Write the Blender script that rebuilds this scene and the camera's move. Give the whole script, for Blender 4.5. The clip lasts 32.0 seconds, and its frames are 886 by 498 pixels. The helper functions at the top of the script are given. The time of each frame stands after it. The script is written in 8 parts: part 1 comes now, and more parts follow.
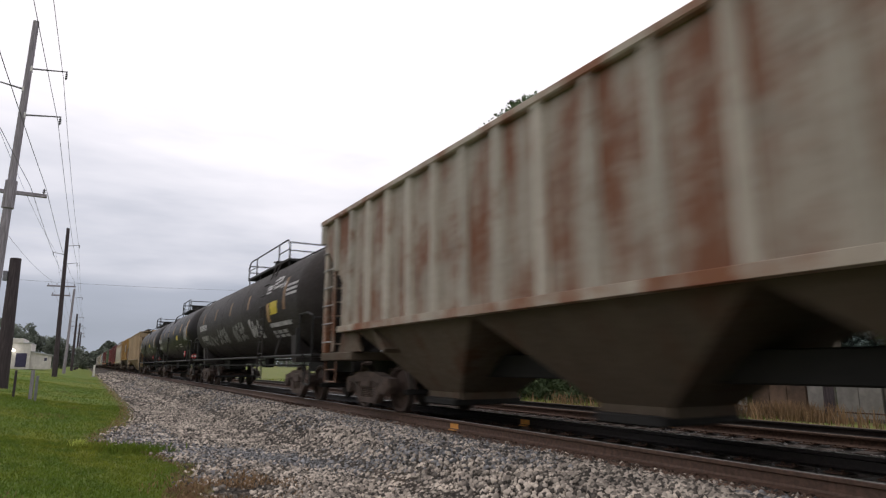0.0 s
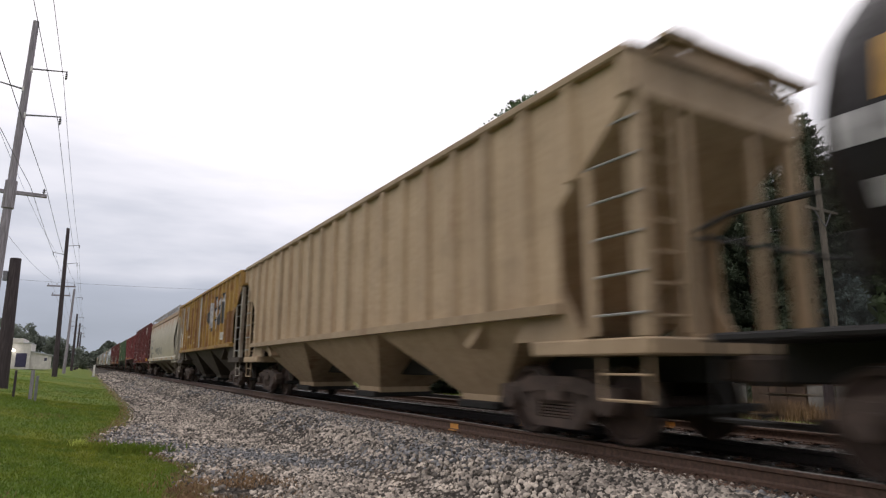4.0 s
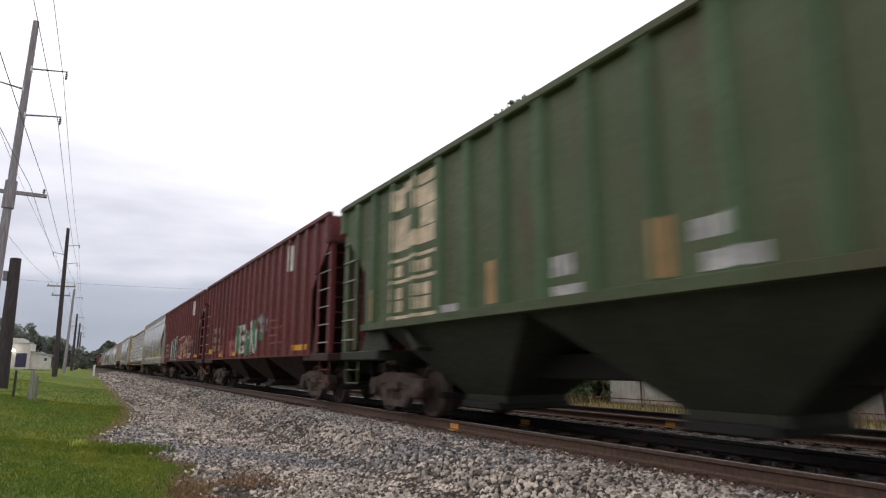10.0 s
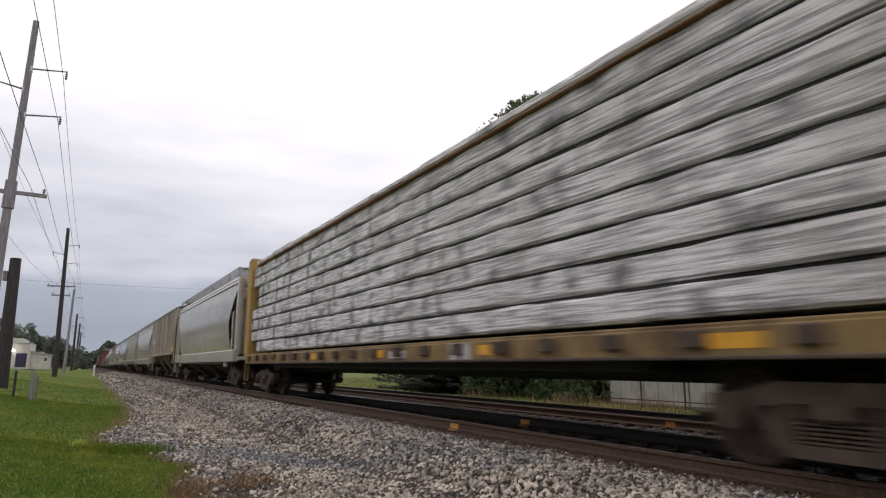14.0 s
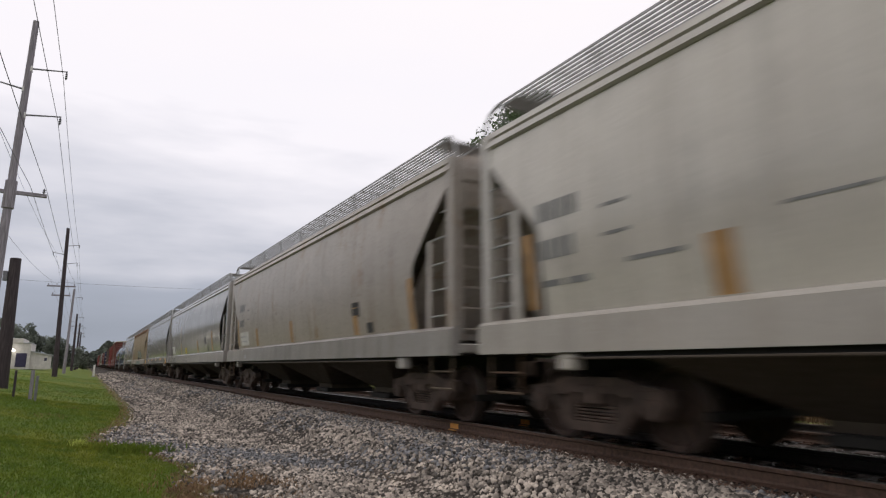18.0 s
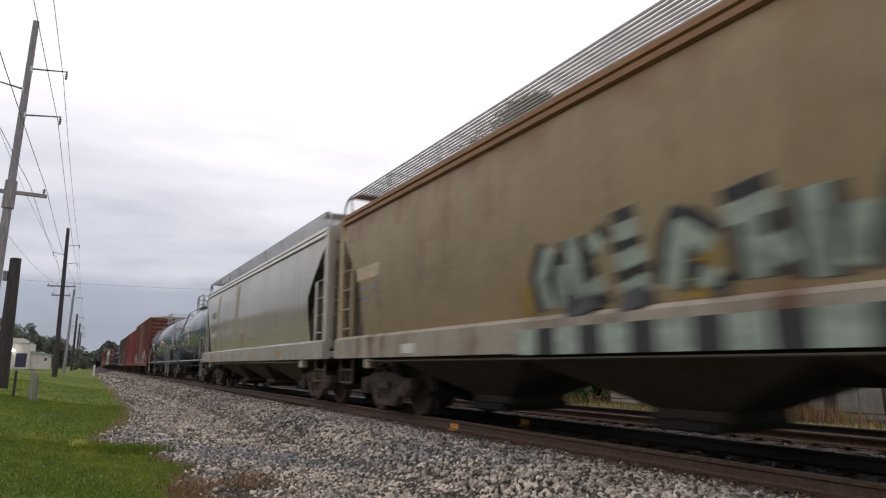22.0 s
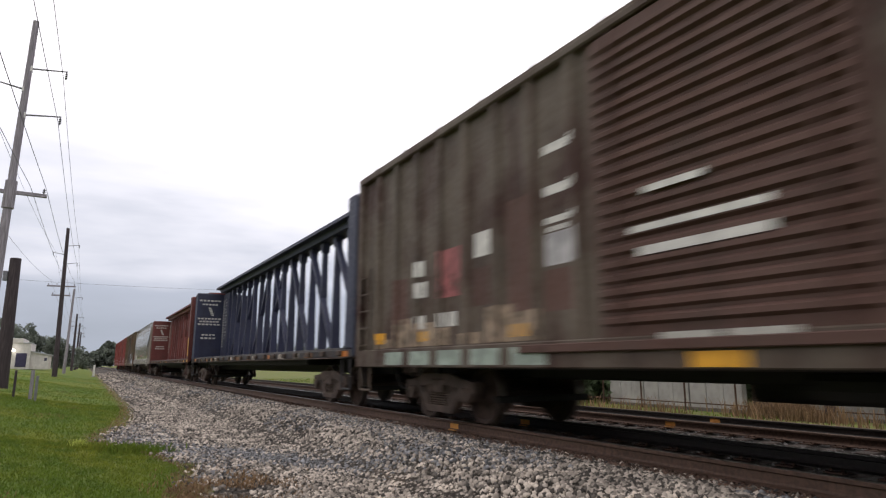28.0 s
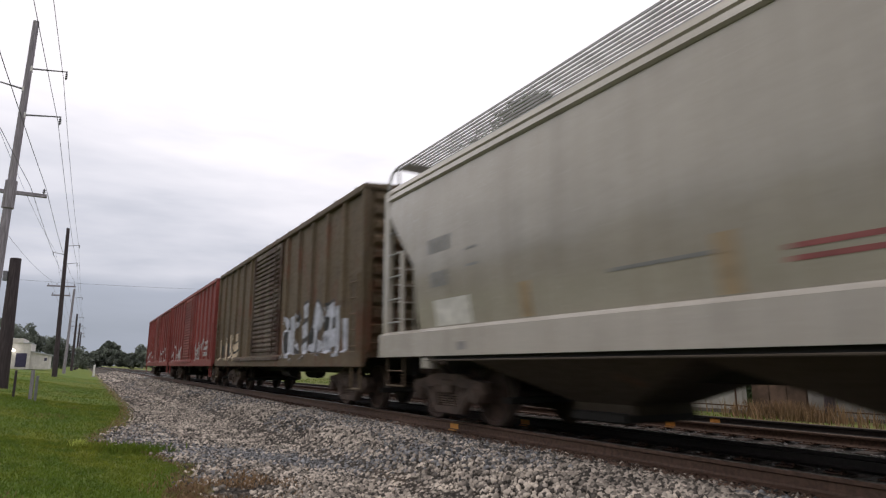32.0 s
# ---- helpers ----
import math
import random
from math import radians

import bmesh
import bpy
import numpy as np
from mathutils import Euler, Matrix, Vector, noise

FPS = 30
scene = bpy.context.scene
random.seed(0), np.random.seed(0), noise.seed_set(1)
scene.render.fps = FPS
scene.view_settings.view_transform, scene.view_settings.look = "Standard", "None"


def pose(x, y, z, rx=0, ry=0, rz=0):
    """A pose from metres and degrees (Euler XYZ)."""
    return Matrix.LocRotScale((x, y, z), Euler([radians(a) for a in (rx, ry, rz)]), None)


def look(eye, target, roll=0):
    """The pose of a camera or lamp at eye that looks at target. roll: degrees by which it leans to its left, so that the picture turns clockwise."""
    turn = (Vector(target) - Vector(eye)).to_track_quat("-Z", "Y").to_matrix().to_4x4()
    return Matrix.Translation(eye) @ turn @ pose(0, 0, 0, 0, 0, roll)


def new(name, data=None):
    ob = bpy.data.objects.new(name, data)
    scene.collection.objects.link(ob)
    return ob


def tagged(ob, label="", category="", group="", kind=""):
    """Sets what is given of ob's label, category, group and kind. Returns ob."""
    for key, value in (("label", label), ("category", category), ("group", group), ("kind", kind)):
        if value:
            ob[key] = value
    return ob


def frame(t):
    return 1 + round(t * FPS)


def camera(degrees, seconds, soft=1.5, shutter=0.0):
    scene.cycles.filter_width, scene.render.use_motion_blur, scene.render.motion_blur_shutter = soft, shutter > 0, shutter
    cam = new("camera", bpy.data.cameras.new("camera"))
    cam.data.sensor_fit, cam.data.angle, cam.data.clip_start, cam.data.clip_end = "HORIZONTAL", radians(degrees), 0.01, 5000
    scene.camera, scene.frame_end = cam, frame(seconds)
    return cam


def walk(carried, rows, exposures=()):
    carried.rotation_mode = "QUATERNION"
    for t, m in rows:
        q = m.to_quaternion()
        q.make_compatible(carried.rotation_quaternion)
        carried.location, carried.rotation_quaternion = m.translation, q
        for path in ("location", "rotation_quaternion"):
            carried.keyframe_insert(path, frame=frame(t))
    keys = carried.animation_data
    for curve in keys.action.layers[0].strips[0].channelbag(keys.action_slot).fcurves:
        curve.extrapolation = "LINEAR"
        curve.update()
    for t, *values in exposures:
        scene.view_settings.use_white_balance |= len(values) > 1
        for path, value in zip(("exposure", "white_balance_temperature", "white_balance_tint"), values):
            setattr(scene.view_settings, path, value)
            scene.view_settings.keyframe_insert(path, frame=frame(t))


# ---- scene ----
SECONDS = 32.0
SPEED = 16.467           # m/s of the train, towards -y
TRACK_X = 6.3025         # centre line of the near track; z = 0 is its rail top
EYE = (0.0, 0.0, 0.914)

cam = camera(72.207, SECONDS, soft=1.2, shutter=0.42)
view = pose(*EYE, 90 + 10.848, 0, -30.159)
# the clip's camera closes down while pale cars fill its view
EXPOSURES = tuple((t, stops, 6500, 12.0) for t, stops in (
    (0.0, -0.40), (1.0, -0.34), (2.0, -0.32), (3.0, -0.32), (6.0, -0.32), (7.0, -0.42), (8.0, -0.24), (9.0, -0.20), (10.0, -0.22), (12.0, -0.17), (13.0, -0.36), (14.0, -0.46),
    (17.0, -0.48), (18.0, -0.56), (20.0, -0.52), (21.0, -0.50), (22.0, -0.44), (23.0, -0.50), (24.0, -0.52), (25.0, -0.40), (28.0, -0.18), (29.0, -0.14), (30.0, -0.16), (31.0, -0.22), (32.0, -0.42)))
walk(cam, [(0.0, view), (SECONDS, view)], EXPOSURES)

# ---- world, sun, exposure ----
world = bpy.data.worlds.new("overcast_sky")
scene.world = world
world.use_nodes = True


def build_world():
    nt = world.node_tree
    nt.nodes.clear()
    n = nt.nodes.new
    link = nt.links.new
    out, bg = n("ShaderNodeOutputWorld"), n("ShaderNodeBackground")
    tc, sep = n("ShaderNodeTexCoord"), n("ShaderNodeSeparateXYZ")
    sky = n("ShaderNodeTexSky")
    sky.sky_type, sky.sun_disc = "NISHITA", False
    sky.sun_elevation, sky.sun_rotation = radians(48), radians(250)
    sky.air_density, sky.dust_density = 1.5, 4.0
    link(tc.outputs["Generated"], sep.inputs[0])
    ramp = n("ShaderNodeValToRGB")
    stops = ((0.0, (0.43, 0.475, 0.555, 1)), (0.11, (0.525, 0.57, 0.67, 1)), (0.22, (0.92, 0.93, 1.01, 1)),
             (0.33, (1.27, 1.24, 1.29, 1)), (0.60, (1.32, 1.27, 1.29, 1)), (1.0, (1.08, 1.02, 1.0, 1)))
    el = ramp.color_ramp.elements
    while len(el) < len(stops):
        el.new(0.5)
    for e, (p, c) in zip(el, stops):
        e.position, e.color = p, c
    # cloud banks: flattened noise shifts the height at which the ramp is read
    mp = n("ShaderNodeMapping")
    mp.inputs["Scale"].default_value = (1.3, 1.3, 6.5)
    link(tc.outputs["Generated"], mp.inputs[0])
    nz = n("ShaderNodeTexNoise")
    nz.inputs["Scale"].default_value, nz.inputs["Detail"].default_value, nz.inputs["Roughness"].default_value = 1.9, 5, 0.5
    link(mp.outputs[0], nz.inputs["Vector"])
    mul = n("ShaderNodeMath")
    mul.operation = "MULTIPLY_ADD"
    link(nz.outputs["Fac"], mul.inputs[0])
    mul.inputs[1].default_value, mul.inputs[2].default_value = 0.36, -0.18
    add = n("ShaderNodeMath")
    add.operation = "ADD"
    link(sep.outputs["Z"], add.inputs[0])
    link(mul.outputs[0], add.inputs[1])
    link(add.outputs[0], ramp.inputs["Fac"])
    # an overcast sky grows brighter towards the zenith
    gain = n("ShaderNodeMapRange")
    gain.inputs["From Min"].default_value, gain.inputs["From Max"].default_value = 0.35, 1.0
    gain.inputs["To Min"].default_value, gain.inputs["To Max"].default_value = 1.0, 1.02
    link(sep.outputs["Z"], gain.inputs["Value"])
    sc = n("ShaderNodeVectorMath")
    sc.operation = "SCALE"
    link(ramp.outputs["Color"], sc.inputs[0])
    link(gain.outputs["Result"], sc.inputs["Scale"])
    dim = n("ShaderNodeVectorMath")
    dim.operation = "SCALE"
    dim.inputs["Scale"].default_value = 0.08
    link(sky.outputs["Color"], dim.inputs[0])
    mix = n("ShaderNodeMix")
    mix.data_type = "RGBA"
    mix.inputs["Factor"].default_value = 0.07
    link(sc.outputs[0], mix.inputs["A"])
    link(dim.outputs[0], mix.inputs["B"])
    link(mix.outputs["Result"], bg.inputs["Color"])
    bg.inputs["Strength"].default_value = 1.18
    link(bg.outputs[0], out.inputs[0])


build_world()
sun_data = bpy.data.lights.new("sun", "SUN")
sun_data.energy, sun_data.angle, sun_data.color = 0.42, radians(40), (1.0, 0.97, 0.92)
sun = new("sun", sun_data)
sun.matrix_world = look((-14, 10, 60), (0, 0, 0))

# ---- materials ----
def nodes_of(name):
    m = bpy.data.materials.new(name)
    m.use_nodes = True
    nt = m.node_tree
    return m, nt, nt.nodes["Principled BSDF"]


def add_node(nt, kind, **inputs):
    nd = nt.nodes.new(kind)
    for k, val in inputs.items():
        nd.inputs[k].default_value = val
    return nd


def noise_of(nt, scale, detail=4, stretch=(1, 1, 1), rough=0.55, coord="Object"):
    tc = nt.nodes.new("ShaderNodeTexCoord")
    mp = nt.nodes.new("ShaderNodeMapping")
    mp.inputs["Scale"].default_value = stretch
    nt.links.new(tc.outputs[coord], mp.inputs[0])
    nz = add_node(nt, "ShaderNodeTexNoise", Scale=scale, Detail=detail, Roughness=rough)
    nt.links.new(mp.outputs[0], nz.inputs["Vector"])
    return nz.outputs["Fac"]


def step_of(nt, fac, low, high, to_min=0.0, to_max=1.0):
    r = nt.nodes.new("ShaderNodeMapRange")
    r.interpolation_type = "SMOOTHSTEP"
    r.inputs["From Min"].default_value, r.inputs["From Max"].default_value = low, high
    r.inputs["To Min"].default_value, r.inputs["To Max"].default_value = to_min, to_max
    nt.links.new(fac, r.inputs["Value"])
    return r.outputs["Result"]


def mix_of(nt, fac, a, b, mode="MIX"):
    m = nt.nodes.new("ShaderNodeMix")
    m.data_type, m.blend_type = "RGBA", mode
    for sock, val in ((m.inputs["Factor"], fac), (m.inputs["A"], a), (m.inputs["B"], b)):
        if isinstance(val, (int, float)):
            sock.default_value = val
        elif isinstance(val, tuple):
            sock.default_value = (*val[:3], 1)
        else:
            nt.links.new(val, sock)
    return m.outputs["Result"]


def bump_of(nt, bsdf, height, strength, distance=0.01):
    b = add_node(nt, "ShaderNodeBump", Strength=strength, Distance=distance)
    nt.links.new(height, b.inputs["Height"])
    nt.links.new(b.outputs["Normal"], bsdf.inputs["Normal"])


RUST = (0.19, 0.065, 0.022)
GRIME = (0.06, 0.05, 0.042)


def paint(name, col, rust=0.0, streak=0.25, grime=0.3, rough=0.5, rustcol=RUST, blotch=0.55, seed=0.0, fade=0.15, spec=0.35, top_rust=None, metal=0.0):
    """Weathered railway paint: faded patches, rust blotches, streaks that run down, road grime."""
    m, nt, b = nodes_of(name)
    fine = noise_of(nt, 14, 5, (1, 1, 1))
    broad = noise_of(nt, 0.55 + 0.1 * seed, 5, (1, 1, 1.3), 0.6)
    run = noise_of(nt, 1.7 + 0.3 * seed, 5, (1, 2.4, 0.16), 0.6)
    pale = tuple(min(0.85, c * 1.25 + 0.03) for c in col)
    dark = tuple(c * 0.72 for c in col)
    c1 = mix_of(nt, step_of(nt, broad, 0.35, 0.7), tuple(col), tuple(c + (p - c) * fade * 3 for c, p in zip(col, pale)))
    c1 = mix_of(nt, step_of(nt, fine, 0.3, 0.75, 0.0, 0.35), c1, dark)
    thin = noise_of(nt, 4.5, 4, (1, 1.6, 0.05), 0.6)
    c1 = mix_of(nt, step_of(nt, thin, 0.42, 0.72, 0.0, 0.30), c1, tuple(x * y for x, y in zip(dark, (0.88, 0.78, 0.69))))
    c1 = mix_of(nt, step_of(nt, run, 0.5, 0.78, 0.0, streak), c1, GRIME if rust < 0.2 else tuple(0.5 * (r + g) for r, g in zip(rustcol, GRIME)))
    if rust > 0:
        rn = noise_of(nt, 0.9 + 0.23 * seed, 6, (1, 1, 0.8), 0.68)
        mixn = nt.nodes.new("ShaderNodeMath")
        mixn.operation = "MULTIPLY_ADD"
        nt.links.new(run, mixn.inputs[0])
        mixn.inputs[1].default_value = 0.5
        nt.links.new(rn, mixn.inputs[2])
        edge = 1.12 - 0.36 * rust
        f = step_of(nt, mixn.outputs[0], edge - 0.14, edge + 0.10, 0.0, min(1.0, 0.5 + rust))
        c1 = mix_of(nt, f, c1, rustcol)
    g = noise_of(nt, 2.3, 4, (1, 1, 1))
    c1 = mix_of(nt, step_of(nt, g, 0.5, 0.8, 0.0, grime), c1, GRIME)
    if top_rust:
        # rust that has run down from the roof edge
        tc, sep = nt.nodes.new("ShaderNodeTexCoord"), nt.nodes.new("ShaderNodeSeparateXYZ")
        nt.links.new(tc.outputs["Object"], sep.inputs[0])
        up = nt.nodes.new("ShaderNodeMath")
        up.operation = "MULTIPLY_ADD"
        nt.links.new(noise_of(nt, 1.1, 5, (1, 1.3, 0.5), 0.62), up.inputs[0])
        up.inputs[1].default_value = 2.6
        nt.links.new(sep.outputs["Z"], up.inputs[2])
        c1 = mix_of(nt, step_of(nt, up.outputs[0], top_rust + 1.3, top_rust + 1.9, 0.0, 0.7), c1, rustcol)
    # each sheet and rib has weathered a little differently
    own = nt.nodes.new("ShaderNodeObjectInfo")
    h = nt.nodes.new("ShaderNodeHueSaturation")
    nt.links.new(step_of(nt, own.outputs["Random"], 0.0, 1.0, 0.86, 1.14), h.inputs["Value"])
    nt.links.new(c1, h.inputs["Color"])
    c1 = h.outputs["Color"]
    nt.links.new(c1, b.inputs["Base Color"])
    b.inputs["Metallic"].default_value = metal
    nt.links.new(step_of(nt, fine, 0.3, 0.8, rough - 0.08, rough + 0.2), b.inputs["Roughness"])
    b.inputs["Specular IOR Level"].default_value = spec
    bump_of(nt, b, broad, 0.25, 0.03)
    return m


def plain(name, col, rough=0.6, metal=0.0, scale=8.0, vary=0.3, bump=0.0, stretch=(1, 1, 1), island=False, spread=(0.6, 1.35)):
    m, nt, b = nodes_of(name)
    f = noise_of(nt, scale, 5, stretch)
    c = mix_of(nt, step_of(nt, f, 0.3, 0.72), tuple(x * (1 - vary) for x in col), tuple(min(0.9, x * (1 + vary)) for x in col))
    big = noise_of(nt, scale * 0.11, 3, stretch)
    c = mix_of(nt, step_of(nt, big, 0.35, 0.7, 0.0, 0.4), c, tuple(x * 0.75 for x in col))
    if island:
        geo = nt.nodes.new("ShaderNodeNewGeometry")
        h = nt.nodes.new("ShaderNodeHueSaturation")
        nt.links.new(step_of(nt, geo.outputs["Random Per Island"], 0, 1, *spread), h.inputs["Value"])
        nt.links.new(c, h.inputs["Color"])
        c = h.outputs["Color"]
    nt.links.new(c, b.inputs["Base Color"])
    b.inputs["Roughness"].default_value, b.inputs["Metallic"].default_value = rough, metal
    if bump:
        bump_of(nt, b, f, bump, 0.02)
    return m


# ---- mesh tools ----
class Geo:
    """Collects vertices and faces of one mesh."""

    def __init__(self):
        self.v, self.f, self.round = [], [], False

    def add(self, verts, faces):
        k = len(self.v)
        self.v.extend(tuple(p) for p in verts)
        self.f.extend(tuple(i + k for i in f) for f in faces)
        return self

    def box(self, x0, x1, y0, y1, z0, z1):
        x0, x1, y0, y1, z0, z1 = min(x0, x1), max(x0, x1), min(y0, y1), max(y0, y1), min(z0, z1), max(z0, z1)
        vs = [(x, y, z) for x in (x0, x1) for y in (y0, y1) for z in (z0, z1)]
        return self.add(vs, [(0, 1, 3, 2), (4, 6, 7, 5), (0, 4, 5, 1), (2, 3, 7, 6), (0, 2, 6, 4), (1, 5, 7, 3)])

    def soft_box(self, x0, x1, y0, y1, z0, z1, c=0.02):
        """A box with chamfered edges."""
        vs, idx = [], {}
        lim = ((x0, x1), (y0, y1), (z0, z1))
        for sx in (0, 1):
            for sy in (0, 1):
                for sz in (0, 1):
                    s = (sx, sy, sz)
                    for ax in range(3):
                        p = [lim[k][s[k]] + (0 if k == ax else (c if s[k] == 0 else -c)) for k in range(3)]
                        idx[s + (ax,)] = len(vs)
                        vs.append(p)
        fs = []
        for ax in range(3):
            o = [k for k in range(3) if k != ax]
            for s in (0, 1):
                q = []
                for a, b in ((0, 0), (1, 0), (1, 1), (0, 1)):
                    k = [0, 0, 0]
                    k[ax], k[o[0]], k[o[1]] = s, a, b
                    q.append(idx[tuple(k) + (ax,)])
                fs.append(q if (s == 1) != (ax == 1) else q[::-1])
            for a in (0, 1):
                for b in (0, 1):
                    k0, k1 = [0, 0, 0], [0, 0, 0]
                    k0[o[0]], k0[o[1]], k0[ax] = a, b, 0
                    k1[o[0]], k1[o[1]], k1[ax] = a, b, 1
                    q = [idx[tuple(k0) + (o[0],)], idx[tuple(k1) + (o[0],)], idx[tuple(k1) + (o[1],)], idx[tuple(k0) + (o[1],)]]
                    fs.append(q)
        for sx in (0, 1):
            for sy in (0, 1):
                for sz in (0, 1):
                    fs.append([idx[(sx, sy, sz, ax)] for ax in range(3)])
        return self.add(vs, fs)

    def prism(self, outline, axis, a, b):
        """outline: points in the two other axes (in x, y, z order); stretched from a to b along axis."""
        n = len(outline)
        vs = []
        for d in (a, b):
            for p, q in outline:
                vs.append((d, p, q) if axis == 0 else (p, d, q) if axis == 1 else (p, q, d))
        fs = [tuple(range(n))[::-1], tuple(range(n, 2 * n))] + [(i, (i + 1) % n, n + (i + 1) % n, n + i) for i in range(n)]
        return self.add(vs, fs)

    def tube(self, p0, p1, r0, r1=None, n=8, caps=True):
        r1 = r0 if r1 is None else r1
        p0, p1 = Vector(p0), Vector(p1)
        d = (p1 - p0).normalized()
        u = d.orthogonal().normalized()
        w = d.cross(u)
        vs = [p + (u * math.cos(2 * math.pi * i / n) + w * math.sin(2 * math.pi * i / n)) * r for p, r in ((p0, r0), (p1, r1)) for i in range(n)]
        fs = [(i, (i + 1) % n, n + (i + 1) % n, n + i) for i in range(n)]
        if caps:
            fs += [tuple(range(n))[::-1], tuple(range(n, 2 * n))]
        return self.add(vs, fs)

    def path(self, pts, r, n=6):
        for a, b in zip(pts, pts[1:]):
            self.tube(a, b, r, n=n)
        return self

    def loft(self, rings, closed=True, caps=True):
        n = len(rings[0])
        vs = [p for ring in rings for p in ring]
        fs = []
        for k in range(len(rings) - 1):
            for i in range(n if closed else n - 1):
                j = (i + 1) % n
                fs.append((k * n + i, k * n + j, (k + 1) * n + j, (k + 1) * n + i))
        if caps:
            fs += [tuple(range(n))[::-1], tuple(range((len(rings) - 1) * n, len(rings) * n))]
        return self.add(vs, fs)

    def mesh(self, name, mat):
        me = bpy.data.meshes.new(name)
        me.from_pydata([tuple(p) for p in self.v], [], self.f)
        bm = bmesh.new()
        bm.from_mesh(me)
        bmesh.ops.recalc_face_normals(bm, faces=bm.faces)
        bm.to_mesh(me)
        bm.free()
        me.materials.append(mat)
        if self.round:

            me.polygons.foreach_set("use_smooth", [True] * len(me.polygons))
            me.set_sharp_from_angle(angle=radians(40))
        return me




def thing(name, x, y, z, label, category, group="", kind="", turn=0):
    ob = new(name)
    ob.empty_display_size = 0.3
    ob.matrix_basis = pose(x, y, z, 0, 0, turn)
    return tagged(ob, label, category, group, kind)


def part(name, geo, mat, parent, label="", at=None, kind=""):
    ob = new(name, geo.mesh(name, mat) if isinstance(geo, Geo) else geo)
    ob.parent = parent
    if at is not None:
        ob.matrix_basis = at
    return tagged(ob, label, kind=kind)


def solid(name, geo, mat, label, category, kind="", group=""):
    return tagged(new(name, geo.mesh(name, mat)), label, category, group, kind)

# ---- palette of the place ----
M_RAIL = plain("rusty_rail_steel", (0.105, 0.062, 0.044), 0.7, 0.2, 22, 0.35, 0.2)
# Oily steel, blackened further to carry the shade on the far rail's inner face.
M_OILSHADERAIL = plain("oily_shaded_rail_steel", (0.022, 0.017, 0.015), 0.5, 0.2, 22, 0.35, 0.2)
M_RAILHEAD = plain("polished_rail_head", (0.30, 0.285, 0.275), 0.3, 1.0, 30, 0.15)
M_OLDHEAD = plain("dull_rail_head", (0.13, 0.085, 0.06), 0.5, 0.5, 30, 0.25)
M_TIE = plain("creosoted_tie_wood", (0.045, 0.032, 0.025), 0.85, 0, 9, 0.45, 0.5, (6, 1, 6))
M_PLATE = plain("rusty_tie_plate", (0.075, 0.04, 0.026), 0.8, 0.2, 18, 0.4, 0.3)
M_MARK = plain("orange_chalk_paint", (0.62, 0.30, 0.07), 0.75, 0, 12, 0.25)
M_STONE = plain("ballast_stone", (0.292, 0.256, 0.219), 0.85, 0, 2.2, 0.45, 0.3, island=True, spread=(0.12, 1.85))
M_RUSTSTONE = plain("rust_stained_ballast_stone", (0.125, 0.078, 0.056), 0.85, 0, 9, 0.4, 0.3, island=True, spread=(0.6, 1.4))
# Oily ballast; the shade under and behind the train is in this colour too.
M_OILSHADESTONE = plain("oily_shaded_ballast_stone", (0.045, 0.040, 0.037), 0.45, 0, 9, 0.5, 0.3, island=True, spread=(0.3, 2.6))
M_WETSTONE = plain("blue_grey_ballast_stone", (0.135, 0.138, 0.145), 0.8, 0, 9, 0.4, 0.3, island=True, spread=(0.25, 1.9))
M_DRY = plain("dry_grass_blades", (0.225, 0.140, 0.072), 0.9, 0, 1.2, 0.35, island=True, spread=(0.75, 1.25))
M_BACKPOLE = plain("dull_brown_pole_wood", (0.15, 0.13, 0.105), 0.9, 0, 5, 0.3, 0.4, (5, 5, 0.4))
M_WEED = plain("yellow_green_weed", (0.42, 0.48, 0.10), 0.8, 0, 3, 0.2)
M_POLE = plain("weathered_pole_wood", (0.27, 0.25, 0.275), 0.85, 0, 5, 0.3, 0.4, (5, 5, 0.4))
M_DARKPOLE = plain("dark_creosote_pole_wood", (0.052, 0.040, 0.044), 0.85, 0, 5, 0.4, 0.4, (5, 5, 0.4))
M_WIRE = plain("dark_wire", (0.10, 0.10, 0.11), 0.6, 0.2, 3, 0.1)
M_ARM = plain("grey_line_hardware", (0.20, 0.20, 0.22), 0.5, 0.4, 6, 0.2)
M_WHITE = plain("white_paint", (0.74, 0.73, 0.70), 0.6, 0, 3, 0.1)
M_BARK = plain("bark", (0.085, 0.065, 0.05), 0.9, 0, 9, 0.4, 0.6, (3, 3, 0.6))


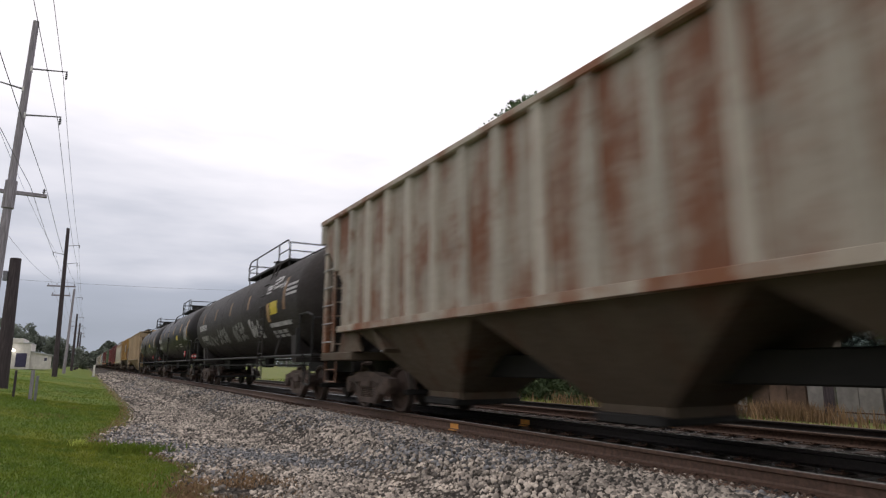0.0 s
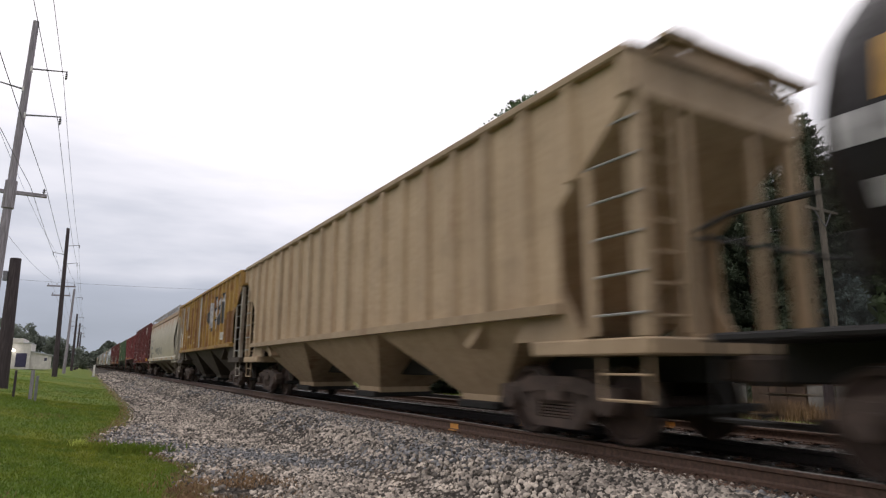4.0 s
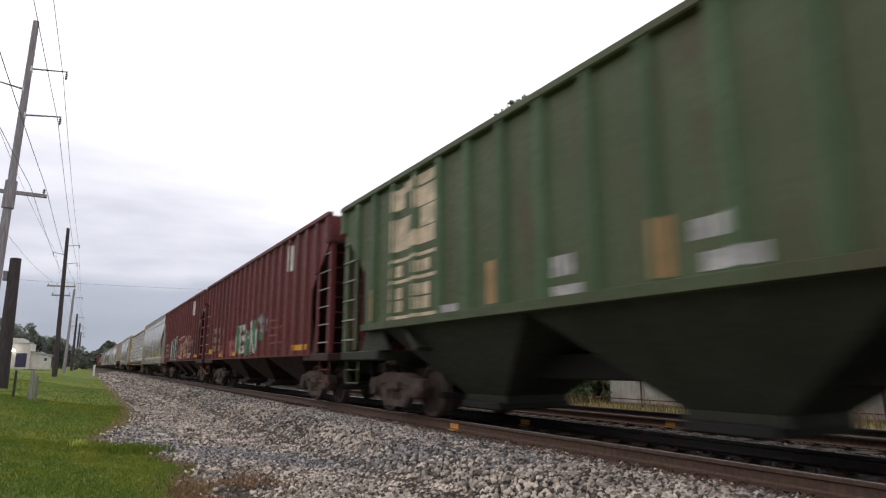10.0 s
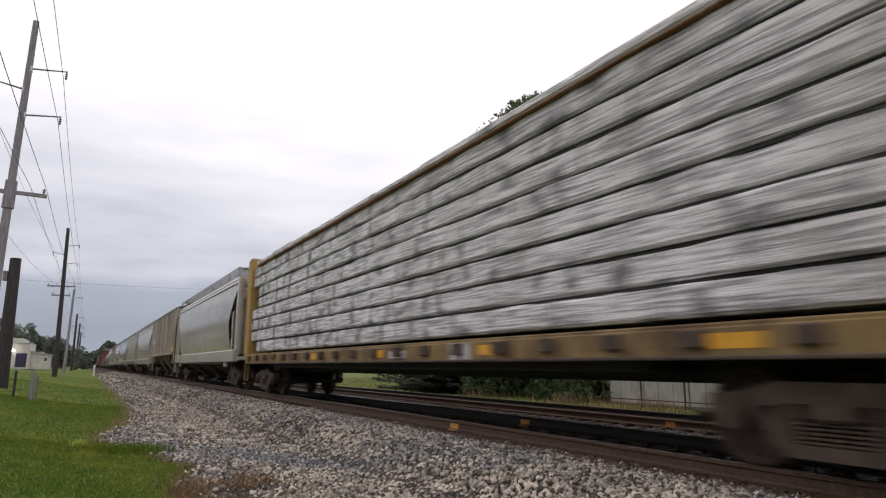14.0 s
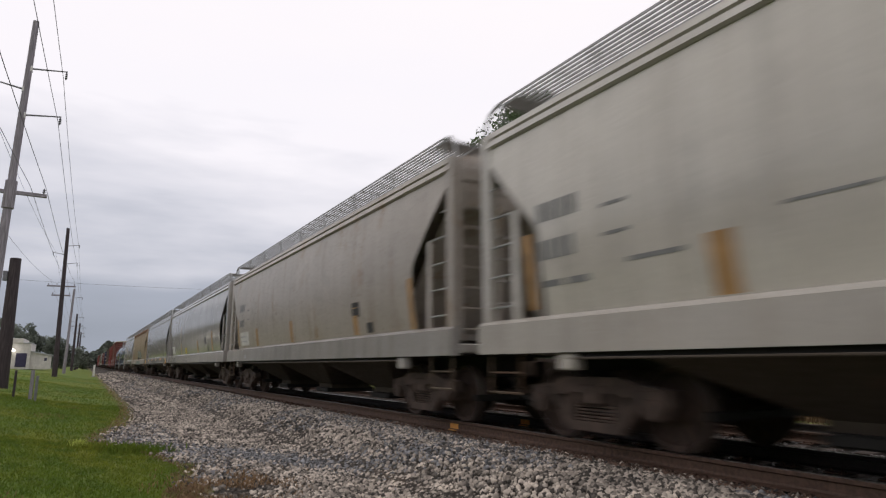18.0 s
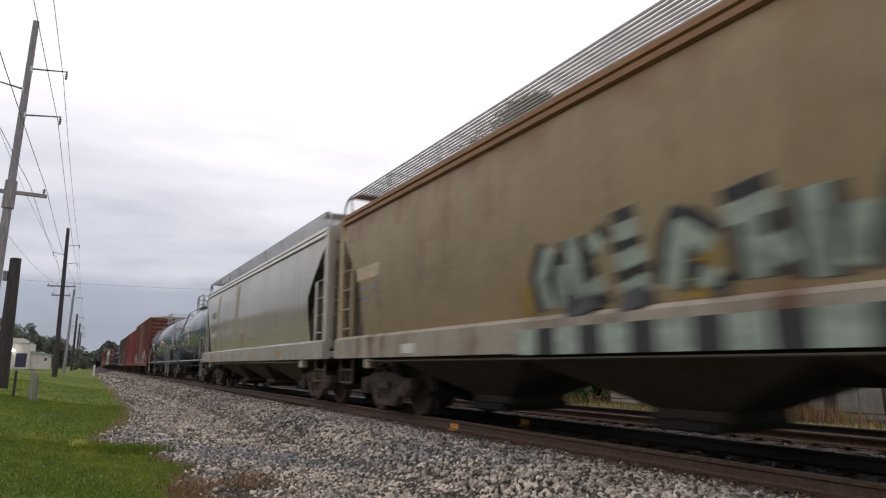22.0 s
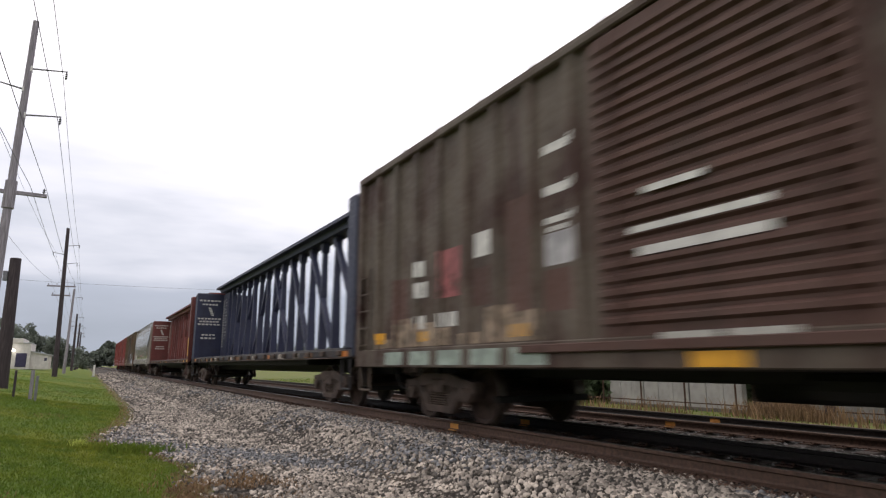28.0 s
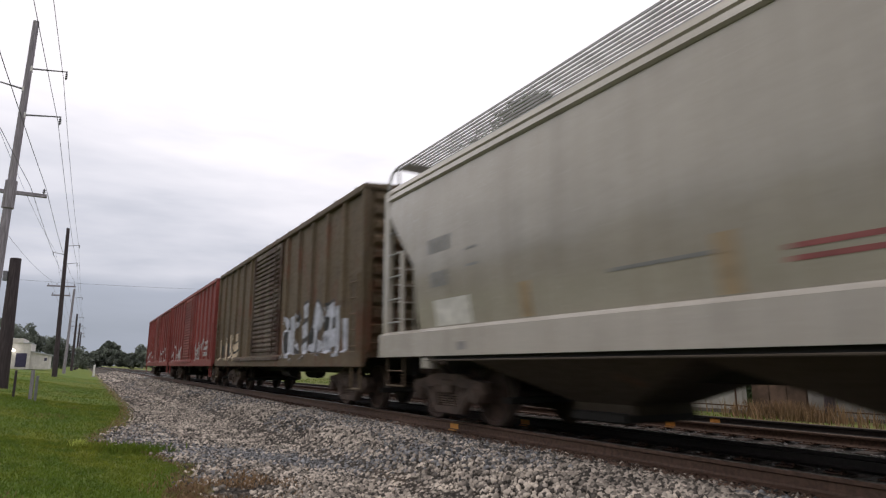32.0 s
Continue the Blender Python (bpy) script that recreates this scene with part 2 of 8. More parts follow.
def leaf_material(name, col, vary):
    m, nt, b = nodes_of(name)
    geo = nt.nodes.new("ShaderNodeNewGeometry")
    broad = noise_of(nt, 0.5, 3)
    c = mix_of(nt, step_of(nt, broad, 0.35, 0.68), tuple(x * 0.65 for x in col), tuple(x * 1.35 for x in col))
    h = nt.nodes.new("ShaderNodeHueSaturation")
    nt.links.new(step_of(nt, geo.outputs["Random Per Island"], 0, 1, 1 - vary, 1 + vary), h.inputs["Value"])
    nt.links.new(c, h.inputs["Color"])
    nt.links.new(h.outputs["Color"], b.inputs["Base Color"])
    b.inputs["Roughness"].default_value, b.inputs["Specular IOR Level"].default_value = 0.75, 0.12
    # thin leaves let some light through
    thru, both = nt.nodes.new("ShaderNodeBsdfTranslucent"), nt.nodes.new("ShaderNodeMixShader")
    nt.links.new(h.outputs["Color"], thru.inputs["Color"])
    both.inputs[0].default_value = 0.4
    out = nt.nodes["Material Output"]
    nt.links.new(b.outputs[0], both.inputs[1])
    nt.links.new(thru.outputs[0], both.inputs[2])
    nt.links.new(both.outputs[0], out.inputs["Surface"])
    return m


M_LEAF = leaf_material("broad_leaves", (0.104, 0.142, 0.074), 0.1)
M_SPRUCE = leaf_material("spruce_needles", (0.100, 0.124, 0.084), 0.12)
M_BLUESPRUCE = leaf_material("blue_spruce_needles", (0.15, 0.20, 0.19), 0.2)
# Leaf green lightened and greyed in the base colour as distance haze.
M_FARLEAF = leaf_material("hazed_distant_foliage", (0.20, 0.225, 0.19), 0.1)


def smooth(t):
    t = min(1.0, max(0.0, t))
    return t * t * (3 - 2 * t)


def ground_z(x, y):
    """The lie of the land: bank on the pole side, two ballasted tracks, a strip beyond."""
    z = -0.6 + 0.8 * smooth((1.9 - x) / 6.6) + 0.95 * smooth((-3 - x) / 14) * smooth((y - 15) / 60)
    if x > 2.2:
        z = -0.6 + 0.352 * smooth((x - 3.4) / 1.1)
    if x > 8.0:
        z = -0.248 - 0.212 * smooth((x - 8.0) / 0.9)
    if x > 13.6:
        z = -0.46 - 0.10 * smooth((x - 13.6) / 0.8) - 0.05 * smooth((x - 15) / 5)
    if x > 22:
        z += 0.5 * smooth((x - 22) / 30)
    return z + 0.02 * noise.noise((x * 0.7, y * 0.7, 0.3))


# the verge's outline: the grass gives way to a tongue of stones some 14 m off
EDGE_Y = (-40.0, 4.0, 7.4, 9.0, 10.2, 10.7, 11.8, 12.5, 12.8, 13.3, 14.1, 15.5, 17.7, 20.0, 23.0, 29.0, 45.0, 90.0, 400.0)
EDGE_X = (1.45, 1.45, 1.3, 1.45, 1.68, 1.5, 1.28, 1.22, 0.85, 0.5, 0.4, 0.7, 1.02, 1.25, 1.48, 1.62, 1.66, 1.9, 2.3)


def edge_x(y):
    """Where the grass ends and the stones begin."""
    return float(np.interp(y, EDGE_Y, EDGE_X)) + 0.10 * noise.noise((3.0, y * 0.9, 1.0)) + 0.08 * noise.noise((5.0, y * 2.6, 1.0))


def brown_patch(x, y):
    """A withered patch where grass and stones meet: 1 in its middle, 0 away from it."""
    a = 1.3 * math.exp(-((x - 2.0) / 0.42) ** 2 - ((y - 8.5) / 0.9) ** 2)
    b = 1.2 * math.exp(-((x - 1.36) / 0.42) ** 2 - ((y - 7.6) / 1.0) ** 2)
    return min(1.0, a + b)


def grass_colour(nt):
    """Mown grass: broad yellow-green and dark green patches, finer tufts."""
    n1 = noise_of(nt, 0.42, 4, (1.0, 0.35, 1.0), 0.6)
    n2 = noise_of(nt, 2.6, 4, (1.0, 0.6, 1.0), 0.6)
    n3 = noise_of(nt, 9.0, 4)
    c = mix_of(nt, step_of(nt, n1, 0.38, 0.64), (0.096, 0.150, 0.021), (0.155, 0.178, 0.025))
    c = mix_of(nt, step_of(nt, n2, 0.42, 0.68, 0, 0.7), c, (0.070, 0.122, 0.020))
    return mix_of(nt, step_of(nt, n3, 0.5, 0.8, 0, 0.4), c, (0.15, 0.15, 0.04))


def grass_material():
    m, nt, b = nodes_of("grass_blades")
    geo = nt.nodes.new("ShaderNodeNewGeometry")
    h = nt.nodes.new("ShaderNodeHueSaturation")
    nt.links.new(step_of(nt, geo.outputs["Random Per Island"], 0, 1, 0.9, 1.5), h.inputs["Value"])
    nt.links.new(grass_colour(nt), h.inputs["Color"])
    nt.links.new(h.outputs["Color"], b.inputs["Base Color"])
    b.inputs["Roughness"].default_value, b.inputs["Specular IOR Level"].default_value = 0.8, 0.15
    thru, both = nt.nodes.new("ShaderNodeBsdfTranslucent"), nt.nodes.new("ShaderNodeMixShader")
    nt.links.new(h.outputs["Color"], thru.inputs["Color"])
    both.inputs[0].default_value = 0.45
    nt.links.new(b.outputs[0], both.inputs[1])
    nt.links.new(thru.outputs[0], both.inputs[2])
    nt.links.new(both.outputs[0], nt.nodes["Material Output"].inputs["Surface"])
    return m


M_GRASS = grass_material()


def ground_material():
    m, nt, b = nodes_of("grass_and_gravel_ground")
    tc = nt.nodes.new("ShaderNodeTexCoord")
    sep = nt.nodes.new("ShaderNodeSeparateXYZ")
    nt.links.new(tc.outputs["Object"], sep.inputs[0])
    n1 = noise_of(nt, 0.55, 5)
    n2 = noise_of(nt, 5.0, 5)
    n3 = noise_of(nt, 40.0, 4)
    grass = grass_colour(nt)
    vor = add_node(nt, "ShaderNodeTexVoronoi", Scale=17.0)
    nt.links.new(tc.outputs["Object"], vor.inputs["Vector"])
    stones = mix_of(nt, step_of(nt, vor.outputs["Color"], 0.1, 0.9), (0.05, 0.044, 0.038), (0.17, 0.148, 0.127))
    stones = mix_of(nt, step_of(nt, vor.outputs["Distance"], 0.25, 0.62), stones, (0.03, 0.026, 0.022))
    stones = mix_of(nt, step_of(nt, n1, 0.5, 0.72, 0, 0.5), stones, (0.14, 0.10, 0.066))
    # how far past the verge's edge each spot lies, in metres
    past = nt.nodes.new("ShaderNodeAttribute")
    past.attribute_name = "past_edge"
    warp = nt.nodes.new("ShaderNodeMath")
    warp.operation = "MULTIPLY_ADD"
    nt.links.new(n2, warp.inputs[0])
    warp.inputs[1].default_value = 0.5
    nt.links.new(past.outputs["Fac"], warp.inputs[2])
    soil = mix_of(nt, step_of(nt, n2, 0.35, 0.65), (0.15, 0.115, 0.06), (0.19, 0.15, 0.095))
    c = mix_of(nt, step_of(nt, warp.outputs[0], -0.25, 0.18, 0.0, 0.8), grass, soil)
    # Past the near rail, oily dirt and the train's shadow painted as one dark tone.
    oil_shade = step_of(nt, sep.outputs["X"], 5.35, 5.75)
    c = mix_of(nt, step_of(nt, warp.outputs[0], 0.22, 0.42), c, mix_of(nt, oil_shade, stones, (0.028, 0.025, 0.022)))
    far = step_of(nt, sep.outputs["X"], 14.2, 14.9)
    c = mix_of(nt, far, c, mix_of(nt, step_of(nt, n2, 0.42, 0.62), grass, (0.17, 0.15, 0.075)))
    nt.links.new(c, b.inputs["Base Color"])
    b.inputs["Roughness"].default_value = 0.9
    b.inputs["Specular IOR Level"].default_value = 0.2
    bump_of(nt, b, n3, 0.5, 0.03)
    return m


M_GROUND = ground_material()


def build_ground():
    xs = sorted(set([-2500, -900, -300, -120, -60, -35, -22, 2500, 900, 300, 120, 60, 40, 30, 25] + [round(-15 + 0.45 * i, 3) for i in range(84)] + [round(-1.0 + 0.15 * i, 3) for i in range(30)]))
    ys = sorted(set([-2500, -900, -640, -300, -120, -60, -30, -15, -8, 2500, 1400, 900, 640, 450, 320, 240, 180, 140, 110, 90, 75] + [round(-4 + 0.6 * i, 3) for i in range(116)] + [round(4 + 0.2 * i, 3) for i in range(100)]))
    g = Geo()
    g.v = [(x, y, ground_z(x, y)) for y in ys for x in xs]
    n = len(xs)
    g.f = [(j * n + i, j * n + i + 1, (j + 1) * n + i + 1, (j + 1) * n + i) for j in range(len(ys) - 1) for i in range(n - 1)]
    g.round = True
    ob = solid("ground", g, M_GROUND, "mown grass verge running into a grey gravel shoulder beside railway tracks", "ground", "structure")
    mask = ob.data.attributes.new("past_edge", "FLOAT", "POINT")
    mask.data.foreach_set("value", [max(-3.0, min(3.0, x - edge_x(y))) for x, y, z in g.v])
    return ob


build_ground()

RAIL_PROFILE = ((-0.076, -0.18), (0.076, -0.18), (0.076, -0.168), (0.02, -0.15), (0.009, -0.13), (0.009, -0.055),
                (0.035, -0.042), (0.036, -0.012), (0.030, -0.004), (-0.030, -0.004), (-0.036, -0.012), (-0.035, -0.042), (-0.009, -0.055), (-0.009, -0.13), (-0.02, -0.15), (-0.076, -0.168))


def build_track(x, z, label, y_from, y_to, marks_at, head):
    """One railway track: two rails with polished heads, ties with tie plates and spikes."""
    track = thing("railway_track", x, 0, z, label, "railway track", kind="structure")
    for side in (-1, 1):
        rail = part("rail", Geo().prism([(side * 0.7525 + p, q) for p, q in RAIL_PROFILE], 1, -640, 900), M_RAIL if side < 0 else M_OILSHADERAIL, track, "rust-brown steel rail with a polished head")
        part("rail_head", Geo().prism([(side * 0.7525 - 0.030, -0.006), (side * 0.7525 + 0.030, -0.006), (side * 0.7525 + 0.026, 0.0), (side * 0.7525 - 0.026, 0.0)], 1, -640, 900), head, rail, "polished running surface")
        xs = side * 0.7525 - 0.011
        part("paint_mark", Geo().box(xs - 0.003, xs + 0.001, marks_at - 0.13, marks_at + 0.13, -0.15, -0.03), M_MARK, rail, "orange paint mark on the rail web")
        part("paint_mark", Geo().box(xs - 0.055, xs - 0.015, marks_at - 0.12, marks_at + 0.12, -0.166, -0.152), M_MARK, rail, "orange paint mark on the rail foot")
    tie = Geo().soft_box(-1.3, 1.3, -0.115, 0.115, -0.36, -0.195, 0.012).mesh("tie", M_TIE)
    pg = Geo()
    for side in (-1, 1):
        pg.box(side * 0.7525 - 0.19, side * 0.7525 + 0.17, -0.1, 0.1, -0.197, -0.181)
        for sx, sy in ((-0.105, -0.06), (-0.105, 0.06), (0.1, 0.0)):
            pg.soft_box(side * 0.7525 + sx - 0.016, side * 0.7525 + sx + 0.016, sy - 0.016, sy + 0.016, -0.185, -0.155, 0.005)
    plates = pg.mesh("tie_plates", M_PLATE)
    rest, y, rnd = Geo(), y_from, random.Random(5)
    while y < y_to:
        part("tie", tie, None, track, at=pose(rnd.uniform(-0.05, 0.05), y + rnd.uniform(-0.03, 0.03), rnd.uniform(-0.012, 0.004), 0, 0, rnd.uniform(-0.8, 0.8)))
        if y < y_from + 26:
            part("tie_plates", plates, None, track, at=pose(0, y, 0))
        y += 0.52
    while y < 420:
        rest.box(-1.3, 1.3, y - 0.115, y + 0.115, -0.36, -0.197)
        y += 0.52
    y = y_from - 0.52
    while y > -300:
        rest.box(-1.3, 1.3, y - 0.115, y + 0.115, -0.36, -0.197)
        y -= 0.52
    part("distant_ties", rest, M_TIE, track, kind="stuff")
    return track


build_track(TRACK_X, 0.0, "main railway track with rusty rails on wooden ties", -2.0, 70.0, 9.15, M_RAILHEAD)
build_track(11.85, -0.23, "second railway track, lower, on dark wooden ties", -2.0, 60.0, 9.3, M_OLDHEAD)

ICO = [(0, 0, 1), (0.894, 0, 0.447), (0.276, 0.851, 0.447), (-0.724, 0.526, 0.447), (-0.724, -0.526, 0.447), (0.276, -0.851, 0.447),
       (0.724, 0.526, -0.447), (-0.276, 0.851, -0.447), (-0.894, 0, -0.447), (-0.276, -0.851, -0.447), (0.724, -0.526, -0.447), (0, 0, -1)]
ICO_F = [(0, 1, 2), (0, 2, 3), (0, 3, 4), (0, 4, 5), (0, 5, 1), (1, 6, 2), (2, 7, 3), (3, 8, 4), (4, 9, 5), (5, 10, 1),
         (1, 10, 6), (2, 6, 7), (3, 7, 8), (4, 8, 9), (5, 9, 10), (11, 7, 6), (11, 8, 7), (11, 9, 8), (11, 10, 9), (11, 6, 10)]


def raw_mesh(name, verts, faces, mat):
    """A mesh of many small like pieces from arrays."""
    me = bpy.data.meshes.new(name)
    verts, faces = np.asarray(verts, np.float32), np.asarray(faces, np.int32)
    me.vertices.add(len(verts))
    me.vertices.foreach_set("co", verts.ravel())
    k = faces.shape[1]
    me.loops.add(faces.size)
    me.loops.foreach_set("vertex_index", faces.ravel())
    me.polygons.add(len(faces))
    me.polygons.foreach_set("loop_start", np.arange(0, faces.size, k, dtype=np.int32))
    me.update(calc_edges=True)
    me.validate()
    me.materials.append(mat)
    return me


def build_ballast():
    rng = np.random.default_rng(3)
    base, face = np.array(ICO), np.array(ICO_F)
    pts, dark, wet, rusty = [], [], [], []

    def strew(n, x0, x1, y0, y1, s0, s1, rule=None):
        for x, y in zip(rng.uniform(x0, x1, n), rng.uniform(y0, y1, n)):
            if rule is None or rule(x, y):
                damp = 0.95 * math.exp(-((x - 2.2 - 0.45 * (12 - y)) / 0.5) ** 2 - ((y - 10.6) / 2.8) ** 2) + 0.35 * (noise.noise((x * 0.5, y * 0.25, 5.0)) > 0.12)
                # A few paler stones in the dark pile stand in for wet glints.
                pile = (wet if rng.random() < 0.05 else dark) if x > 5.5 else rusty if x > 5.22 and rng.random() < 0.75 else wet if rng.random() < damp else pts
                heaped = 0.05 * smooth((x - 4.7) / 0.3) if x < 5.5 else 0.0
                pile.append((x, y, ground_z(x, y) + heaped, rng.uniform(s0, s1)))

    verge = lambda x, y: x > edge_x(y) + rng.normal(0.0, 0.12) and rng.random() > 0.9 * brown_patch(x, y) and (y < 17 or rng.random() < 0.25 + (x - edge_x(y)) * 0.9) and not (2.0 < x and abs((x - TRACK_X)) < 1.28 and rng.random() < 0.5)
    strew(40000, 0.2, 5.45, 2.2, 12, 0.014, 0.038, verge)
    strew(9000, 4.75, 5.44, 2.0, 16, 0.018, 0.036)
    strew(5000, 0.2, 5.4, -6, 2.2, 0.02, 0.047, verge)
    strew(23000, 0.2, 5.3, 12, 26, 0.016, 0.038, verge)
    strew(12000, 0.3, 5.3, 26, 60, 0.024, 0.052, verge)
    strew(3500, 0.6, 5.3, 60, 130, 0.06, 0.11, verge)
    strew(5000, 5.4, 10.0, 2.0, 22, 0.02, 0.036)
    strew(2500, 7.2, 14.5, 22, 50, 0.03, 0.055)
    strew(2500, 10.0, 14.2, 2.0, 22, 0.022, 0.04)
    for pile, mat, text in ((pts, M_STONE, "loose pale grey and tan crushed-stone ballast beside the rails"), (wet, M_WETSTONE, "darker blue-grey stones strewn through the ballast"), (rusty, M_RUSTSTONE, "rust-brown stones along the foot of the rail"), (dark, M_OILSHADESTONE, "dark oily ballast between and beyond the rails, the train's shade in its colour")):
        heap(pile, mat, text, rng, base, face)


def heap(pts, mat, text, rng, base, face):
    p = np.array(pts)
    n = len(p)
    shape = base[None] * (1 + rng.uniform(-0.28, 0.28, (n, 12, 1)))
    shape = shape * rng.uniform(0.65, 1.25, (n, 1, 3)) * p[:, None, 3:4]
    a = rng.uniform(0, 6.283, n)
    ca, sa = np.cos(a)[:, None], np.sin(a)[:, None]
    v = np.stack((shape[:, :, 0] * ca - shape[:, :, 1] * sa, shape[:, :, 0] * sa + shape[:, :, 1] * ca, shape[:, :, 2]), 2)
    v = v + p[:, None, :3] + np.array((0, 0, 0.004))
    f = face[None] + (np.arange(n) * 12)[:, None, None]
    ob = new("ballast", raw_mesh("ballast", v.reshape(-1, 3), f.reshape(-1, 3), mat))
    tagged(ob, text, "ballast", kind="stuff")


build_ballast()
M_SANDY = plain("pale_sandy_grit", (0.44, 0.40, 0.34), 0.9, 0, 14, 0.3, 0.5)


def sand_patch():
    """A thin pale spill of grit at the grass edge, higher in its middle."""
    rings, r = [], random.Random(6)
    for k, h in ((1.0, -0.015), (0.8, 0.008), (0.45, 0.018), (0.1, 0.02)):
        ring = []
        for i in range(26):
            a = 2 * math.pi * i / 26
            q = k * (1 + 0.22 * noise.noise((2 * math.cos(a), 2 * math.sin(a), 0.5)) + r.uniform(-0.06, 0.06))
            x, y = 1.5 + 0.62 * q * math.cos(a), 14.1 + 0.42 * q * math.sin(a)
            ring.append((x, y, ground_z(x, y) + h))
        rings.append(ring)
    g = Geo().loft(rings)
    g.round = True
    solid("sand", g, M_SANDY, "thin pale sandy spill at the edge of the grass", "sand", "stuff")


sand_patch()


def blades(name, spots, mat, label, height, width, rng, lean=0.45):
    """Tufts of grass: thin bent blades, two triangles each."""
    p = np.array(spots)
    n = len(p)
    h = rng.uniform(0.55, 1.25, n) * height * p[:, 3]
    a, b = rng.uniform(0, 6.283, n), rng.uniform(0, 6.283, n)
    side = np.stack((np.cos(a), np.sin(a), np.zeros(n)), 1) * (width * p[:, 3])[:, None]
    tip = np.stack((np.cos(b) * lean * h, np.sin(b) * lean * h, h), 1)
    mid = tip * np.array((0.35, 0.35, 0.6))
    q = p[:, :3]
    v = np.stack((q - side, q + side, q + mid + side * 0.7, q + tip, q + mid - side * 0.7), 1).reshape(-1, 3)
    k = (np.arange(n) * 5)[:, None]
    f = np.concatenate((k + np.array((0, 1, 2)), k + np.array((0, 2, 4)), k + np.array((4, 2, 3))), 1).reshape(-1, 3)
    ob = new(name, raw_mesh(name, v, f, mat))
    return tagged(ob, label, "grass", kind="stuff")


def build_grass():
    rng = np.random.default_rng(8)
    spots, dry = [], []
    brown = brown_patch
    for x, y in zip(rng.uniform(0.7, 3.2, 15000), rng.uniform(5.2, 10.8, 15000)):
        if rng.random() < brown(x, y) * 1.1 and noise.noise((x * 2.2, y * 1.6, 3.0)) > -0.12:
            dry.append((x, y, ground_z(x, y) + 0.01, 1.1))
    for n, x0, x1, y0, y1, s in ((14000, -5, 2.2, -5, 4.5, 1.4), (60000, -2.2, 2.2, 4.5, 13, 1.0), (60000, -4, 2.2, 12, 26, 1.1), (20000, -7, 2.2, 24, 45, 1.6), (9000, -12, 2.4, 42, 75, 2.0)):
        for x, y in zip(rng.uniform(x0, x1, n), rng.uniform(y0, y1, n)):
            e = edge_x(y)
            if x < e - rng.normal(0.05, 0.12):
                near_edge = e - x < 0.3 and rng.random() < 0.4
                patch = noise.noise((x * 0.8, y * 0.5, 2.0)) > 0.45 and rng.random() < 0.12
                (dry if near_edge or patch or (brown(x, y) > 0.35 and rng.random() < 0.8) else spots).append((x, y, ground_z(x, y), s))
    for x, y in zip(rng.uniform(0.9, 3.2, 2600), rng.uniform(4.5, 30, 2600)):
        if noise.noise((x * 0.9, y * 0.45, 7.0)) > 0.22:
            dry.append((x, y, ground_z(x, y), 0.9))
    blades("grass", spots, M_GRASS, "short green lawn grass on the verge", 0.030, 0.0055, rng, 0.9)
    blades("dry_grass", dry, M_DRY, "dry straw-coloured grass along the gravel edge", 0.045, 0.005, rng, 0.8)
    lush = [(x, y, ground_z(x, y), 2.4) for x, y in zip(rng.normal(0.75, 0.35, 700), rng.normal(12.35, 0.28, 700))]
    blades("grass", lush, M_GRASS, "taller lush green tuft at the gravel's edge", 0.05, 0.005, rng, 0.6)
    bloom = [(x, y, ground_z(x, y), 2.0) for x, y in zip(rng.normal(0.05, 0.05, 90), rng.normal(12.5, 0.06, 90))]
    blades("weed", bloom, M_WEED, "pale yellow-green weed flowering in the grass", 0.06, 0.006, rng, 0.5)
    far = [(x, y, ground_z(x, y), 2.2) for x, y in zip(rng.uniform(14.6, 30, 9000), rng.uniform(6, 70, 9000))]
    blades("grass", far, M_GRASS, "rough green grass beyond the second track", 0.055, 0.007, rng)
    weeds = [(x, y, ground_z(x, y), 3.0) for x, y in zip(np.concatenate((rng.normal(15.3, 0.35, 900), rng.normal(17.2, 0.3, 1200))), np.concatenate((rng.uniform(6, 24, 900), rng.normal(10.4, 0.9, 1200)))) if noise.noise((x, y * 0.5, 1.0)) > -0.1]
    blades("dry_grass", weeds, M_DRY, "tall straw-coloured weeds along the second track", 0.16, 0.004, rng, 0.3)


build_grass()


